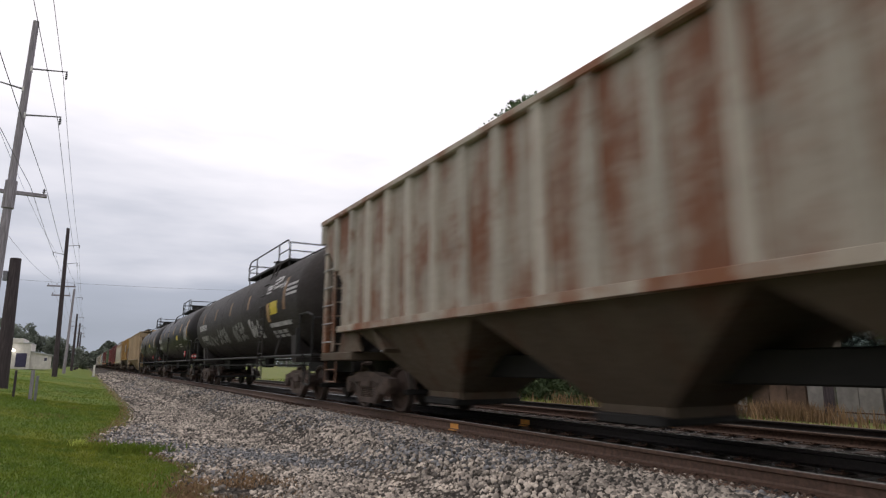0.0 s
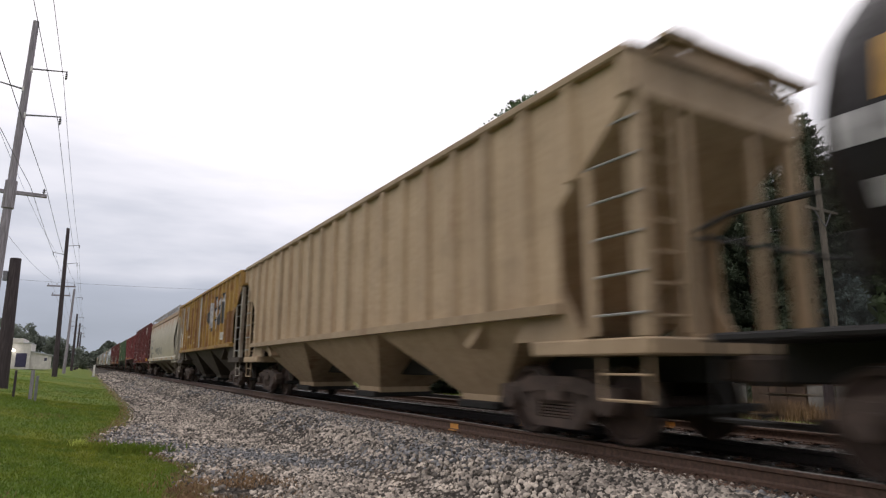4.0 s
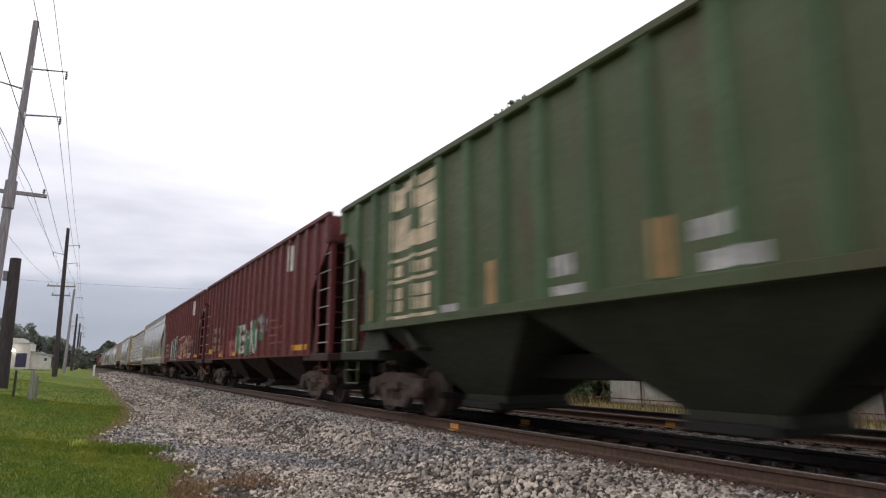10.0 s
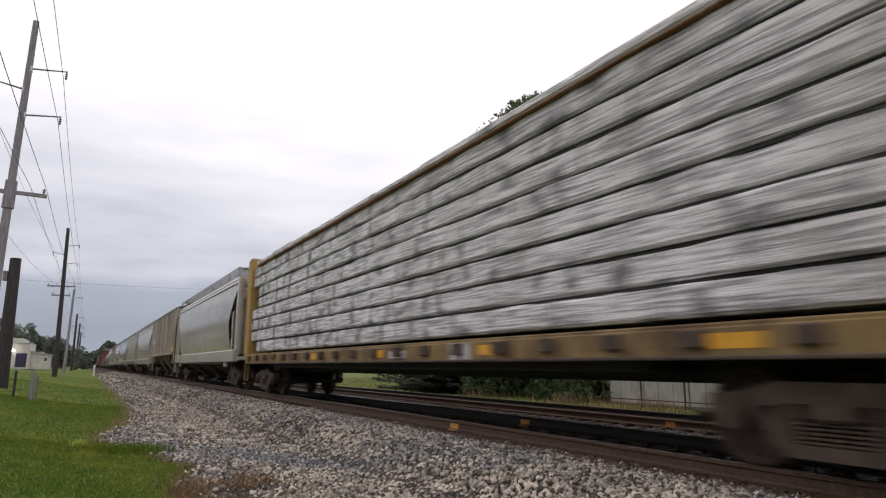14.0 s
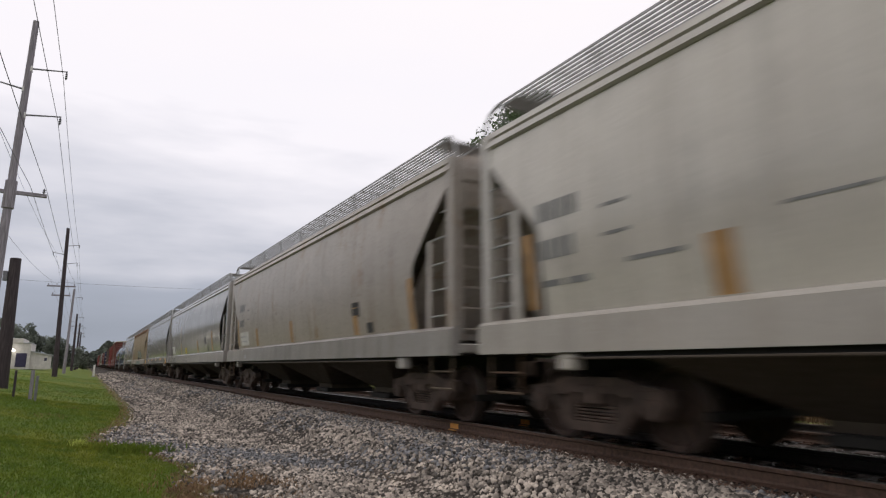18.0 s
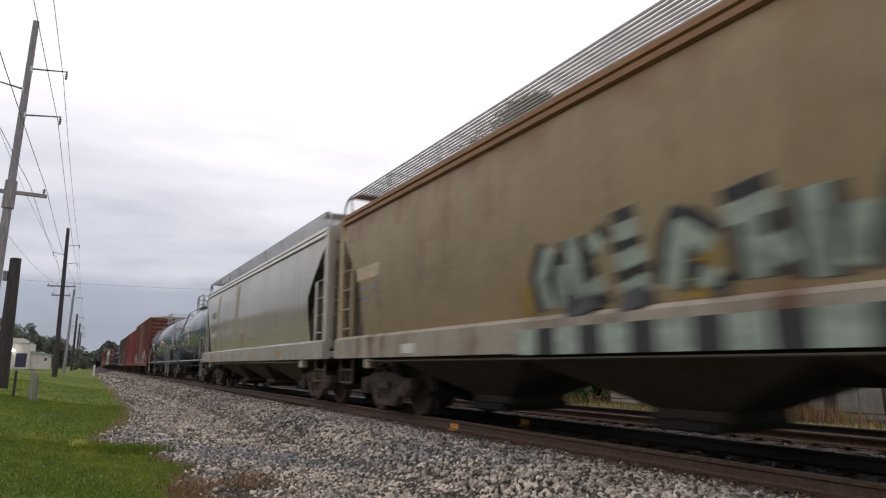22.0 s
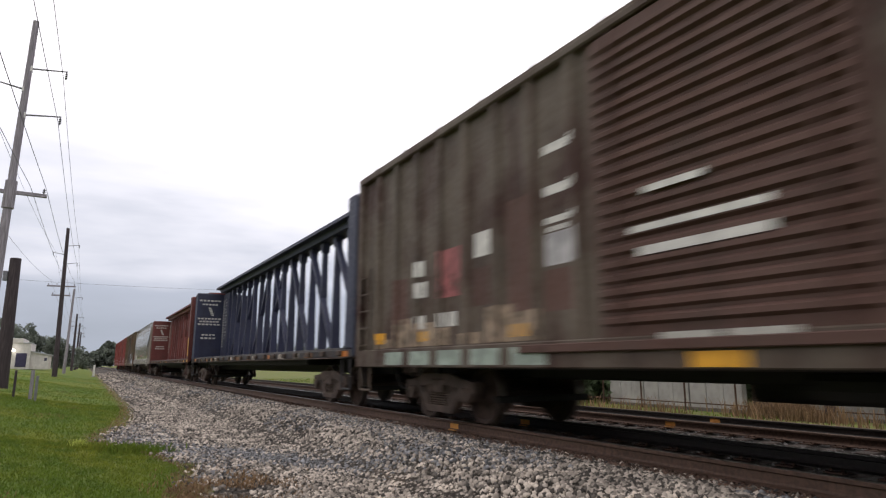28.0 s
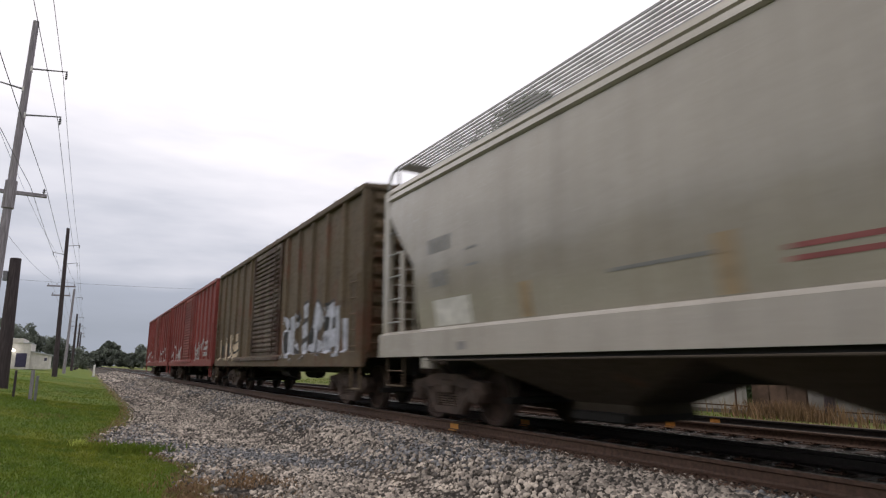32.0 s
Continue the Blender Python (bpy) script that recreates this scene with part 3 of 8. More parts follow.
# ---- poles and wires ----
def utility_pole(x, y, height, lean, arms, label, mat, r=0.17, transformer=False):
    """arms: (height, from, to, braced); lean in degrees about y and x."""
    z = ground_z(x, y) - 0.05
    p = thing("utility_pole", x, y, z, label, "utility pole", "utility poles along the line")
    p.matrix_basis = pose(x, y, z, lean[1], lean[0], 0)
    g = Geo().tube((0, 0, 0), (0, 0, height), r, r * 0.62, 12)
    g.round = True
    part("pole", g, mat, p)
    for h, a, b, braced in arms:
        bracket = not braced
        if braced:
            arm = Geo().soft_box(a, b, -0.06, 0.06, h - 0.06, h + 0.06, 0.008)
        else:
            # standoff arms rise a little towards their tips
            tip = a if abs(a) > abs(b) else b
            arm = Geo().tube((0, 0, h - 0.17), (tip, 0, h), 0.035, 0.022, 8)
        ap = part("crossarm" if braced else "standoff_arm", arm, M_POLE if braced else M_ARM, p)
        tips = [a + 0.1, b - 0.1] + ([a + 0.75] if braced and b - a > 1.6 else []) if braced else [a if abs(a) > abs(b) else b]
        for tx in tips:
            ins = Geo()
            if bracket:
                ins.tube((tx, 0, h + 0.02), (tx, 0, h - 0.3), 0.025, 0.025, 8)
                for k in range(3):
                    ins.tube((tx, 0, h - 0.1 - 0.07 * k), (tx, 0, h - 0.12 - 0.07 * k), 0.05, 0.04, 10)
            else:
                ins.tube((tx, 0, h + 0.05), (tx, 0, h + 0.26), 0.022, 0.02, 8)
                for k in range(2):
                    ins.tube((tx, 0, h + 0.12 + 0.07 * k), (tx, 0, h + 0.15 + 0.07 * k), 0.05, 0.04, 10)
            part("insulator", ins, M_ARM, ap)
        if bracket:
            part("arm_clamp", Geo().soft_box(-0.11 if tip < 0 else 0.02, 0.11 if tip > 0 else -0.02, -0.09, 0.09, h - 0.29, h - 0.07, 0.02), M_WHITE, p, "pale clamp of the arm")
    if transformer:
        g = Geo().tube((0.0, 0, height * 0.47), (0.0, 0, height * 0.47 + 0.95), r * 1.15, r * 1.15, 14)
        part("pole_collar", g, mat, p, "weathered collar round the pole")
    return p


POLES = ((-2.78, 24.4, 13.0, (0.7, 0.0), ((11.35, 0.0, 1.12, False), (9.62, 0.0, 1.12, False), (10.55, -1.2, 0.0, False), (6.68, -1.2, 1.05, True)),
          "tall weathered wooden power pole with standoff arms and a crossarm", M_POLE, 0.155, True),
         (-2.12, 64.0, 13.35, (-1.2, 0.0), ((11.85, 0.0, 1.0, False), (11.05, -0.95, 0.0, False), (10.2, 0.0, 0.95, False), (8.02, -1.2, 1.0, True), (7.2, -0.8, 0.65, True)),
          "dark wooden power pole with two crossarms", M_DARKPOLE, 0.22, False),
         (-2.05, 90.0, 10.6, (0.6, 0.0), ((9.6, 0.0, 1.0, False),), "grey wooden power pole farther along the line", M_POLE, 0.19, False),
         (-1.98, 140.0, 11.0, (-0.3, 0.0), ((10.4, 0.0, 1.1, False), (9.6, -1.1, 0.0, False), (8.6, -1.1, 1.1, True)), "distant wooden power pole", M_DARKPOLE, 0.26, False),
         (-1.72, 170.0, 11.0, (0.3, 0.0), ((10.0, 0.0, 1.2, False), (8.6, -1.1, 1.1, True)), "distant wooden power pole", M_DARKPOLE, 0.27, False),
         (-1.6, 216.0, 11.0, (0.0, 0.0), ((9.6, -1.2, 1.2, True),), "distant wooden power pole", M_DARKPOLE, 0.29, False))
for row in POLES:
    utility_pole(*row)


def wire(pts, sag, r, label):
    """One sagging wire, a thin unbroken tube from support to support."""
    run = []
    for a, b in zip(pts, pts[1:]):
        a, b = Vector(a), Vector(b)
        for k in range(12):
            q = a.lerp(b, k / 12)
            q.z -= sag * 4 * (k / 12) * (1 - k / 12) * (b - a).length / 40
            run.append(q)
    run.append(Vector(pts[-1]))
    rings = []
    for k, q in enumerate(run):
        d = (run[min(k + 1, len(run) - 1)] - run[max(k - 1, 0)]).normalized()
        u = d.cross(Vector((0, 0, 1))).normalized()
        w = u.cross(d)
        rings.append([q + (u * math.cos(math.pi / 2 * i) + w * math.sin(math.pi / 2 * i)) * r for i in range(4)])
    return solid("overhead_wire", Geo().loft(rings), M_WIRE, label, "power line", group="overhead wires")


# each wire: where it hangs behind the eye, on the tall pole, on the dark pole, and on two distant ones
WIRES = (((-2.2, 11.5), (-1.61, 11.08), (-1.43, 11.75), (-0.95, 10.1), (-0.6, 9.6)),
         ((-2.5, 9.8), (-1.60, 9.38), (-1.42, 10.1), (-0.95, 9.3), (-0.6, 9.2)),
         ((-4.6, 10.7), (-3.92, 10.3), (-3.15, 11.0), (-2.95, 9.4), (-2.6, 9.2)),
         ((-2.45, 7.15), (-1.70, 6.93), (-1.45, 8.42), (-0.95, 8.8), (-0.5, 9.0)),
         ((-3.5, 7.15), (-2.15, 6.93), (-2.0, 8.42), (-1.7, 8.8), (-1.4, 9.0)),
         ((-4.7, 7.15), (-3.88, 6.93), (-3.25, 8.42), (-2.95, 8.8), (-2.6, 9.0)))
for row in WIRES:
    wire([(x, y, z) for (x, z), y in zip(row, (-16.0, 24.4, 64.0, 140.0, 216.0))], 0.4, 0.009, "thin dark overhead power wire with a slight sag")
far_a = thing("utility_pole", -34.0, 210.0, 0.5, "far wooden pole that carries a crossing wire", "utility pole")
part("pole", Geo().tube((0, 0, 0), (0, 0, 25.0), 0.25, 0.16, 8), M_POLE, far_a)
far_b = thing("utility_pole", 60.0, 210.0, 0.5, "far wooden pole that carries a crossing wire", "utility pole")
part("pole", Geo().tube((0, 0, 0), (0, 0, 26.0), 0.25, 0.16, 8), M_POLE, far_b)
wire([(-34, 210, 25.3), (60, 210, 26.3)], 0.35, 0.03, "far wire that crosses the line")

# the stub pole, the small posts and the marker beside the track
stub = thing("stub_pole", -2.76, 30.0, 0.1, "dark cut-off wooden pole stub standing in the grass", "pole")
stub.matrix_basis = pose(-2.76, 30.0, ground_z(-2.76, 30.0) - 0.05, 0, -0.6, 0)
g = Geo().tube((0, 0, 0), (0, 0, 5.2), 0.26, 0.20, 14)
g.round = True
part("pole", g, M_DARKPOLE, stub)
part("pole_cap", Geo().tube((0, 0, 5.2), (0, 0, 5.24), 0.21, 0.18, 14), M_DARKPOLE, stub)
part("meter_box", Geo().soft_box(-0.36, -0.2, -0.12, 0.12, 4.3, 4.7, 0.02), M_ARM, stub, "small grey metal box")

SIGNS = ((-1.9, 24.75, 0.86, 0.035, M_DARKPOLE, "thin dark metal stake in the grass"), (-1.42, 24.5, 0.95, 0.05, M_POLE, "short grey wooden post in the grass"),
         (-1.27, 24.3, 0.80, 0.04, M_ARM, "short grey post beside another in the grass"))
for x, y, h, r, mat, text in SIGNS:
    p = thing("marker_post", x, y, ground_z(x, y) - 0.03, text, "post", "small posts in the grass")
    part("post", Geo().soft_box(-r, r, -r, r, 0, h, 0.01), mat, p)
    part("post_cap", Geo().soft_box(-r * 1.25, r * 1.25, -r * 1.25, r * 1.25, h, h + 0.03, 0.008), mat, p)
mp = thing("marker_post", 1.25, 94.0, ground_z(1.25, 94) - 0.03, "white painted marker post beside the track", "post")
part("post", Geo().soft_box(-0.12, 0.12, -0.06, 0.06, 0, 1.6, 0.02), M_WHITE, mp)
part("post_base", Geo().soft_box(-0.25, 0.25, -0.13, 0.13, 0, 0.12, 0.02), M_POLE, mp)


# ---- the white garage across the grass ----
M_SIDING = plain("white_block_wall", (0.60, 0.57, 0.535), 0.8, 0, 2.5, 0.12, 0.2)
M_ROOF = plain("grey_metal_roof", (0.42, 0.43, 0.44), 0.5, 0.2, 2, 0.15)
M_GDOOR = plain("dark_blue_door_paint", (0.035, 0.03, 0.075), 0.45, 0, 3, 0.2)


def glow(name, col, power):
    m, nt, b = nodes_of(name)
    b.inputs["Emission Color"].default_value = (*col, 1)
    b.inputs["Emission Strength"].default_value = power
    return m


M_LAMP = glow("lit_lamp_glass", (1.0, 0.93, 0.8), 9.0)


def garage():
    gx, gy = -7.2, 98.0
    z = 1.0
    b = thing("garage_building", gx, gy, z, "white one-storey garage with a low wing and dark doors", "building")
    part("wall", Geo().box(-4.5, 0.95, 0, 9, -0.6, 2.8), M_SIDING, b)
    part("parapet", Geo().soft_box(-4.5, 0.05, -0.12, 9.1, 2.8, 3.42, 0.04), M_SIDING, b, "raised white parapet")
    part("roof", Geo().soft_box(0.06, 1.0, -0.15, 9.2, 2.76, 2.9, 0.03), M_ROOF, b)
    part("wing_wall", Geo().prism([(0.95, -0.6), (3.1, -0.6), (3.1, 1.25), (0.95, 1.68)], 1, 0.6, 8), M_SIDING, b, "low white wing")
    part("wing_roof", Geo().prism([(0.95, 1.68), (3.25, 1.22), (3.25, 1.36), (0.95, 1.82)], 1, 0.4, 8.2), M_ROOF, b)
    for x0, x1 in ((-0.6, 0.6), (-3.4, -2.0)):
        d = part("garage_door", Geo().soft_box(x0, x1, -0.06, 0.1, -0.3, 1.5, 0.02), M_GDOOR, b, "closed dark blue door")
        for k in range(3):
            part("panel", Geo().soft_box(x0 + 0.15, x1 - 0.15, -0.09, -0.05, -0.2 + 0.55 * k, 0.25 + 0.55 * k, 0.015), M_GDOOR, d)
    w = part("window", Geo().box(2.55, 2.85, 0.55, 0.62, 0.5, 0.9), M_GDOOR, b)
    part("window_frame", Geo().box(2.5, 2.9, 0.57, 0.60, 0.44, 0.5), M_WHITE, w)
    lamp = part("wall_lamp", Geo().tube((-0.95, -0.02, 1.95), (-0.95, -0.4, 2.05), 0.04, 0.04, 8), M_ARM, b)
    part("lamp_glass", Geo().tube((-0.95, -0.5, 1.75), (-0.95, -0.5, 2.02), 0.26, 0.16, 10), M_LAMP, lamp, "lit white lamp")
    return b


garage()

# ---- beyond the second track: barrier, fence, pole ----
M_CONC = plain("weathered_concrete", (0.22, 0.21, 0.192), 0.85, 0, 3.5, 0.2, 0.25)
M_STAIN = plain("stained_concrete", (0.14, 0.12, 0.10), 0.88, 0, 2.2, 0.35, 0.3)
M_RUSTY = plain("rust_brown_stained_panel", (0.115, 0.075, 0.052), 0.88, 0, 1.6, 0.5, 0.3)
M_PALECONC = plain("pale_lime_washed_concrete", (0.36, 0.35, 0.325), 0.85, 0, 2.2, 0.14, 0.25)
BAR_X, BAR_Z = 18.3, -0.60
# along the line: start, length, height, material, look
SECTIONS = ((16.50, 1.70, 1.10, M_PALECONC, "pale lime-washed concrete panel wall section"), (14.48, 1.98, 1.22, M_PALECONC, "pale lime-washed concrete panel wall section"),
            (12.45, 1.99, 1.34, M_PALECONC, "pale lime-washed concrete panel wall section"), (10.42, 1.70, 1.44, M_RUSTY, "rust-brown stained panel wall section behind dry weeds"),
            (9.70, 0.68, 1.18, M_CONC, "weathered grey concrete panel wall section"), (8.42, 1.16, 1.16, M_CONC, "weathered grey concrete panel wall section"),
            (5.90, 2.48, 1.16, M_STAIN, "dark stained panel wall section"), (3.30, 2.56, 1.16, M_CONC, "weathered grey concrete panel wall section"))
for y0, ln, hgt, mat, text in SECTIONS:
    wall = thing("concrete_panel_wall", BAR_X, y0, BAR_Z, text, "wall", "concrete wall sections")
    n = max(1, round(ln / 0.66))
    for k in range(n):
        part("panel", Geo().soft_box(0.012 * (k % 2), 0.26, ln * k / n + 0.008, ln * (k + 1) / n - 0.008, 0, hgt - 0.07, 0.012), mat, wall)
    part("cap", Geo().soft_box(-0.05, 0.31, 0.0, ln, hgt - 0.068, hgt, 0.02), mat, wall)
    part("footing", Geo().soft_box(-0.06, 0.3, 0.0, ln, -0.1, 0.12, 0.02), M_STAIN, wall)
rail_fence = thing("pipe_rail_fence", 17.75, 12.2, -0.6, "low rusty pipe rail fence before the concrete wall", "fence")
for k in range(5):
    part("post", Geo().tube((0, 0.1 + 1.9 * k, 0), (0, 0.1 + 1.9 * k, 1.02), 0.03, 0.03, 8), M_PLATE, rail_fence)
for h in (0.28, 0.98):
    part("rail", Geo().tube((0, -4.6, h), (0, 8.2, h), 0.02, 0.02, 6), M_PLATE, rail_fence)
stump = thing("wooden_post", 17.5, 9.35, -0.62, "thick dark wooden post among tall dry weeds", "post")
part("post", Geo().tube((0, 0, 0), (0, 0, 1.18), 0.14, 0.12, 10), M_DARKPOLE, stump)
part("post_cap", Geo().tube((0, 0, 1.18), (0, 0, 1.21), 0.125, 0.09, 10), M_DARKPOLE, stump)

back_pole = thing("utility_pole", 24.9, 12.8, -0.6, "old grey wooden pole with one crossarm in front of spruces", "utility pole")
g = Geo().tube((0, 0, 0), (0, 0, 9.0), 0.15, 0.11, 10)
g.round = True
part("pole", g, M_BACKPOLE, back_pole)
part("crossarm", Geo().soft_box(-1.2, 1.2, -0.05, 0.05, 7.55, 7.67, 0.01), M_BACKPOLE, back_pole)
part("brace", Geo().tube((-0.6, -0.07, 7.55), (0, -0.12, 6.9), 0.02).tube((0.6, -0.07, 7.55), (0, -0.12, 6.9), 0.02), M_ARM, back_pole)
wire([(24.9, 12.8, 6.6), (20.5, 41, 5.9)], 0.5, 0.018, "slack service wire before the spruces")


# ---- trees ----
def leaf_cloud(centres, per, size, rng, flat=0.0, out=0.55):
    """Many small leaf faces strewn round clump centres (x, y, z, radius)."""
    c = np.array(centres)
    n = len(c) * per
    idx = np.repeat(np.arange(len(c)), per)
    d = rng.normal(size=(n, 3))
    d /= np.linalg.norm(d, axis=1)[:, None]
    r = rng.uniform(out, 1.08, n) ** 0.7
    p = c[idx, :3] + d * (r * c[idx, 3])[:, None] * np.array((1, 1, 0.8))
    u = rng.normal(size=(n, 3))
    u[:, 2] *= 1 - flat
    u /= np.linalg.norm(u, axis=1)[:, None]
    w = np.cross(u, rng.normal(size=(n, 3)))
    w /= np.linalg.norm(w, axis=1)[:, None]
    s = rng.uniform(0.6, 1.35, n)[:, None] * size
    v = np.stack((p - u * s, p + w * s * 0.55, p + u * s, p - w * s * 0.55), 1).reshape(-1, 3)
    f = np.arange(n * 4).reshape(-1, 4)
    return v, f


def broad_tree(name, x, y, height, spread, seed, label, mat, per=46, leaf=0.16, clumps=150, base=0.25, z=None):
    rng = np.random.default_rng(seed)
    z = ground_z(x, y) - 0.1 if z is None else z
    t = thing(name, x, y, z, label, "tree")
    g = Geo()
    g.tube((0, 0, 0), (0.1, 0, height * 0.45), height * 0.022, height * 0.013, 10)
    g.tube((0.1, 0, height * 0.45), (0.0, 0.1, height * 0.85), height * 0.013, height * 0.004, 8)
    limbs, cents = Geo(), []
    for k in range(clumps):
        u = rng.random()
        h = base + (1 - base) * u
        prof = math.sin(math.pi * min(1, (h - base) / (1 - base) * 0.86 + 0.14)) ** 0.6
        a, rr = rng.uniform(0, 6.283), spread * prof * math.sqrt(rng.uniform(0.25, 1))
        cr = rng.uniform(0.08, 0.22) * spread + 0.2
        cents.append((rr * math.cos(a), rr * math.sin(a), height * h - cr, cr))
        if k % 6 == 0:
            limbs.tube((0.05, 0, height * max(0.2, h - 0.25)), (rr * math.cos(a), rr * math.sin(a), height * h - cr), height * 0.006, height * 0.002, 6)
    part("trunk", g, M_BARK, t)
    part("limb_work", limbs, M_BARK, t)
    v, f = leaf_cloud(cents, per, leaf, rng)
    part("crown", raw_mesh("crown", v, f, mat), None, t)
    return t


def spruce_meshes(height, radius, seed, dens=1.0):
    """Whorls of branches, each hung with many short needle sprays."""
    rng = np.random.default_rng(seed)
    trunk = Geo().tube((0, 0, 0), (0, 0, height * 0.97), height * 0.016, 0.015, 8)
    out = []
    h = height * 0.03
    while h < height * 0.995:
        t = h / height
        reach = radius * (1 - t) ** 0.72 * rng.uniform(0.72, 1.15) + 0.10
        for _ in range(max(5, int((6 + 4 * (1 - t)) * dens))):
            a, ln = rng.uniform(0, 6.283), reach * rng.uniform(0.6, 1.2)
            droop = rng.uniform(0.10, 0.38) * (1 - t) - 0.30 * t
            n = int(6 + ln * 13)
            q = np.sqrt((np.arange(n) + rng.random(n)) / n)
            px, pz = ln * q, h - droop * ln * q + 0.18 * ln * q * q
            w = 0.12 + 0.42 * ln * (1 - q) * q
            off = rng.normal(0, 1, n) * 0.4 * w
            cx, cy = px * math.cos(a) - off * math.sin(a), px * math.sin(a) + off * math.cos(a)
            b = a + rng.choice((-1, 1), n) * rng.uniform(0.2, 1.2, n)
            s = rng.uniform(0.13, 0.34, n) * (0.55 + 0.45 * (1 - t))
            dx, dy, dz = np.cos(b) * s, np.sin(b) * s, rng.uniform(-0.3, 0.1, n) * s
            ex, ey = -np.sin(b) * s * 0.26, np.cos(b) * s * 0.26
            hang = rng.uniform(0.05, 0.24, n)
            out.append(np.stack((np.stack((cx - dx * 0.4, cy - dy * 0.4, pz), 1), np.stack((cx + ex, cy + ey, pz - hang * 0.6), 1),
                                 np.stack((cx + dx, cy + dy, pz + dz - hang * 0.3), 1), np.stack((cx - ex, cy - ey, pz - hang), 1)), 1))
        h += height * 0.0095 + 0.07
    v = np.concatenate(out).reshape(-1, 3)
    return trunk, v, np.arange(len(v)).reshape(-1, 4)


def spruce(x, y, height, radius, seed, label, mat=None, dens=1.0):
    t = thing("spruce_tree", x, y, ground_z(x, y) - 0.1, label, "tree", "row of spruces")
    trunk, vs, fs = spruce_meshes(height, radius, seed, dens)
    part("trunk", trunk, M_BARK, t)
    part("foliage", raw_mesh("foliage", vs, fs, mat or M_SPRUCE), None, t)
    return t


broad_tree("maple_tree", 21.1, 25.6, 17.2, 5.7, 21, "large dense green broadleaf tree behind the tracks", M_LEAF, 190, 0.105, 400, 0.06)
SPRUCES = ((29.6, 28.2, 19.8, 3.6), (29.7, 25.8, 19.7, 3.4), (30.3, 21.5, 16.4, 4.0), (32.4, 21.1, 18.1, 3.6), (33.2, 19.3, 18.5, 4.0), (33.7, 17.5, 14.6, 3.6),
           (26.0, 28.7, 14.5, 3.6), (18.4, 30.2, 10.4, 3.0), (21.5, 37.3, 11.3, 3.2), (26.0, 22.6, 13.0, 3.4), (28.5, 18.4, 12.5, 3.4), (24.0, 25.0, 13.0, 3.2), (37.5, 17.0, 14.6, 3.6), (35.5, 25.0, 17.0, 3.8), (39.0, 20.5, 17.5, 3.8), (42.0, 15.5, 16.0, 3.8))
for i, (x, y, h, r) in enumerate(SPRUCES):
    spruce(x, y, h, r * 1.22, 40 + i, "tall dark green spruce with drooping branches", None, 1.7)
spruce(29.0, 14.2, 5.6, 2.0, 61, "smaller blue-grey spruce before the dark trees", M_BLUESPRUCE, 1.6)
broad_tree("shade_tree", 40.0, 16.2, 17.0, 5.0, 33, "green broadleaf tree with an open crown", M_LEAF, 60, 0.2, 200, 0.05)
broad_tree("shade_tree", 37.0, 9.0, 13.5, 5.0, 34, "green broadleaf tree beside spruces", M_LEAF, 60, 0.2, 180, 0.05)
for i, (x, y, h) in enumerate(((23.0, 21.5, 3.4), (22.5, 17.8, 3.0), (24.0, 14.6, 3.2), (20.8, 24.3, 3.2), (21.0, 28.0, 3.6), (19.6, 19.6, 2.2), (19.8, 22.0, 2.6), (21.6, 33.0, 4.2), (23.0, 38.0, 5.0))):
    broad_tree("shrub", x, y, h, 2.3, 70 + i, "dense dark green shrub under the trees", M_LEAF, 46, 0.13, 70, 0.02)


def tree_belt(name, spots, seed, label, leaf, per, mat):
    """A far belt of trees as one mass with an uneven top."""
    rng = np.random.default_rng(seed)
    cents = []
    for x, y, h, r in spots:
        z0 = 0.3
        for _ in range(26):
            u = rng.random()
            rr = r * math.sqrt(rng.random()) * (1.05 - 0.7 * u ** 2)
            a = rng.uniform(0, 6.283)
            cents.append((x + rr * math.cos(a), y + rr * math.sin(a), z0 + h * (0.08 + 0.84 * u), r * rng.uniform(0.22, 0.36)))
    v, f = leaf_cloud(cents, per, leaf, rng)
    ob = new(name, raw_mesh(name, v, f, mat))
    return tagged(ob, label, "trees", kind="stuff")


rnd = random.Random(4)
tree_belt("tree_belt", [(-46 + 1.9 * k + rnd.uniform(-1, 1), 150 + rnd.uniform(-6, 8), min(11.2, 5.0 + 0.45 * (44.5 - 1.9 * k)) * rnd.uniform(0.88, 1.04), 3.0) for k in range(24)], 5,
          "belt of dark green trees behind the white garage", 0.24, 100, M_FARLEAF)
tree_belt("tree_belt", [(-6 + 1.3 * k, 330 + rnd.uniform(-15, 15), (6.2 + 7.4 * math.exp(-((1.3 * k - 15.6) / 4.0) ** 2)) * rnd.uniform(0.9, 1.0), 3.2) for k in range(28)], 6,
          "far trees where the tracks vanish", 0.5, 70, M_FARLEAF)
tree_belt("tree_belt", [(24 + 7 * k, 330 + rnd.uniform(-15, 15), 11 * rnd.uniform(0.7, 1.1), 7) for k in range(26)], 7,
          "far trees beyond the second track", 1.1, 16, M_FARLEAF)
tree_belt("tree_belt", [(27 + 5.0 * k, 52 + 7 * k + rnd.uniform(-3, 3), 8.0 * rnd.uniform(0.75, 1.1), 4.5) for k in range(16)], 9,
          "belt of green trees beyond the grass strip", 0.5, 22, M_LEAF)
tree_belt("tree_belt", [(26.5 + 0.9 * k + rnd.uniform(-1, 1), 42 - 2.6 * k, 7.5 * rnd.uniform(0.8, 1.1), 3.0) for k in range(14)], 10,
          "dark understory behind the wall and fence", 0.26, 46, M_LEAF)
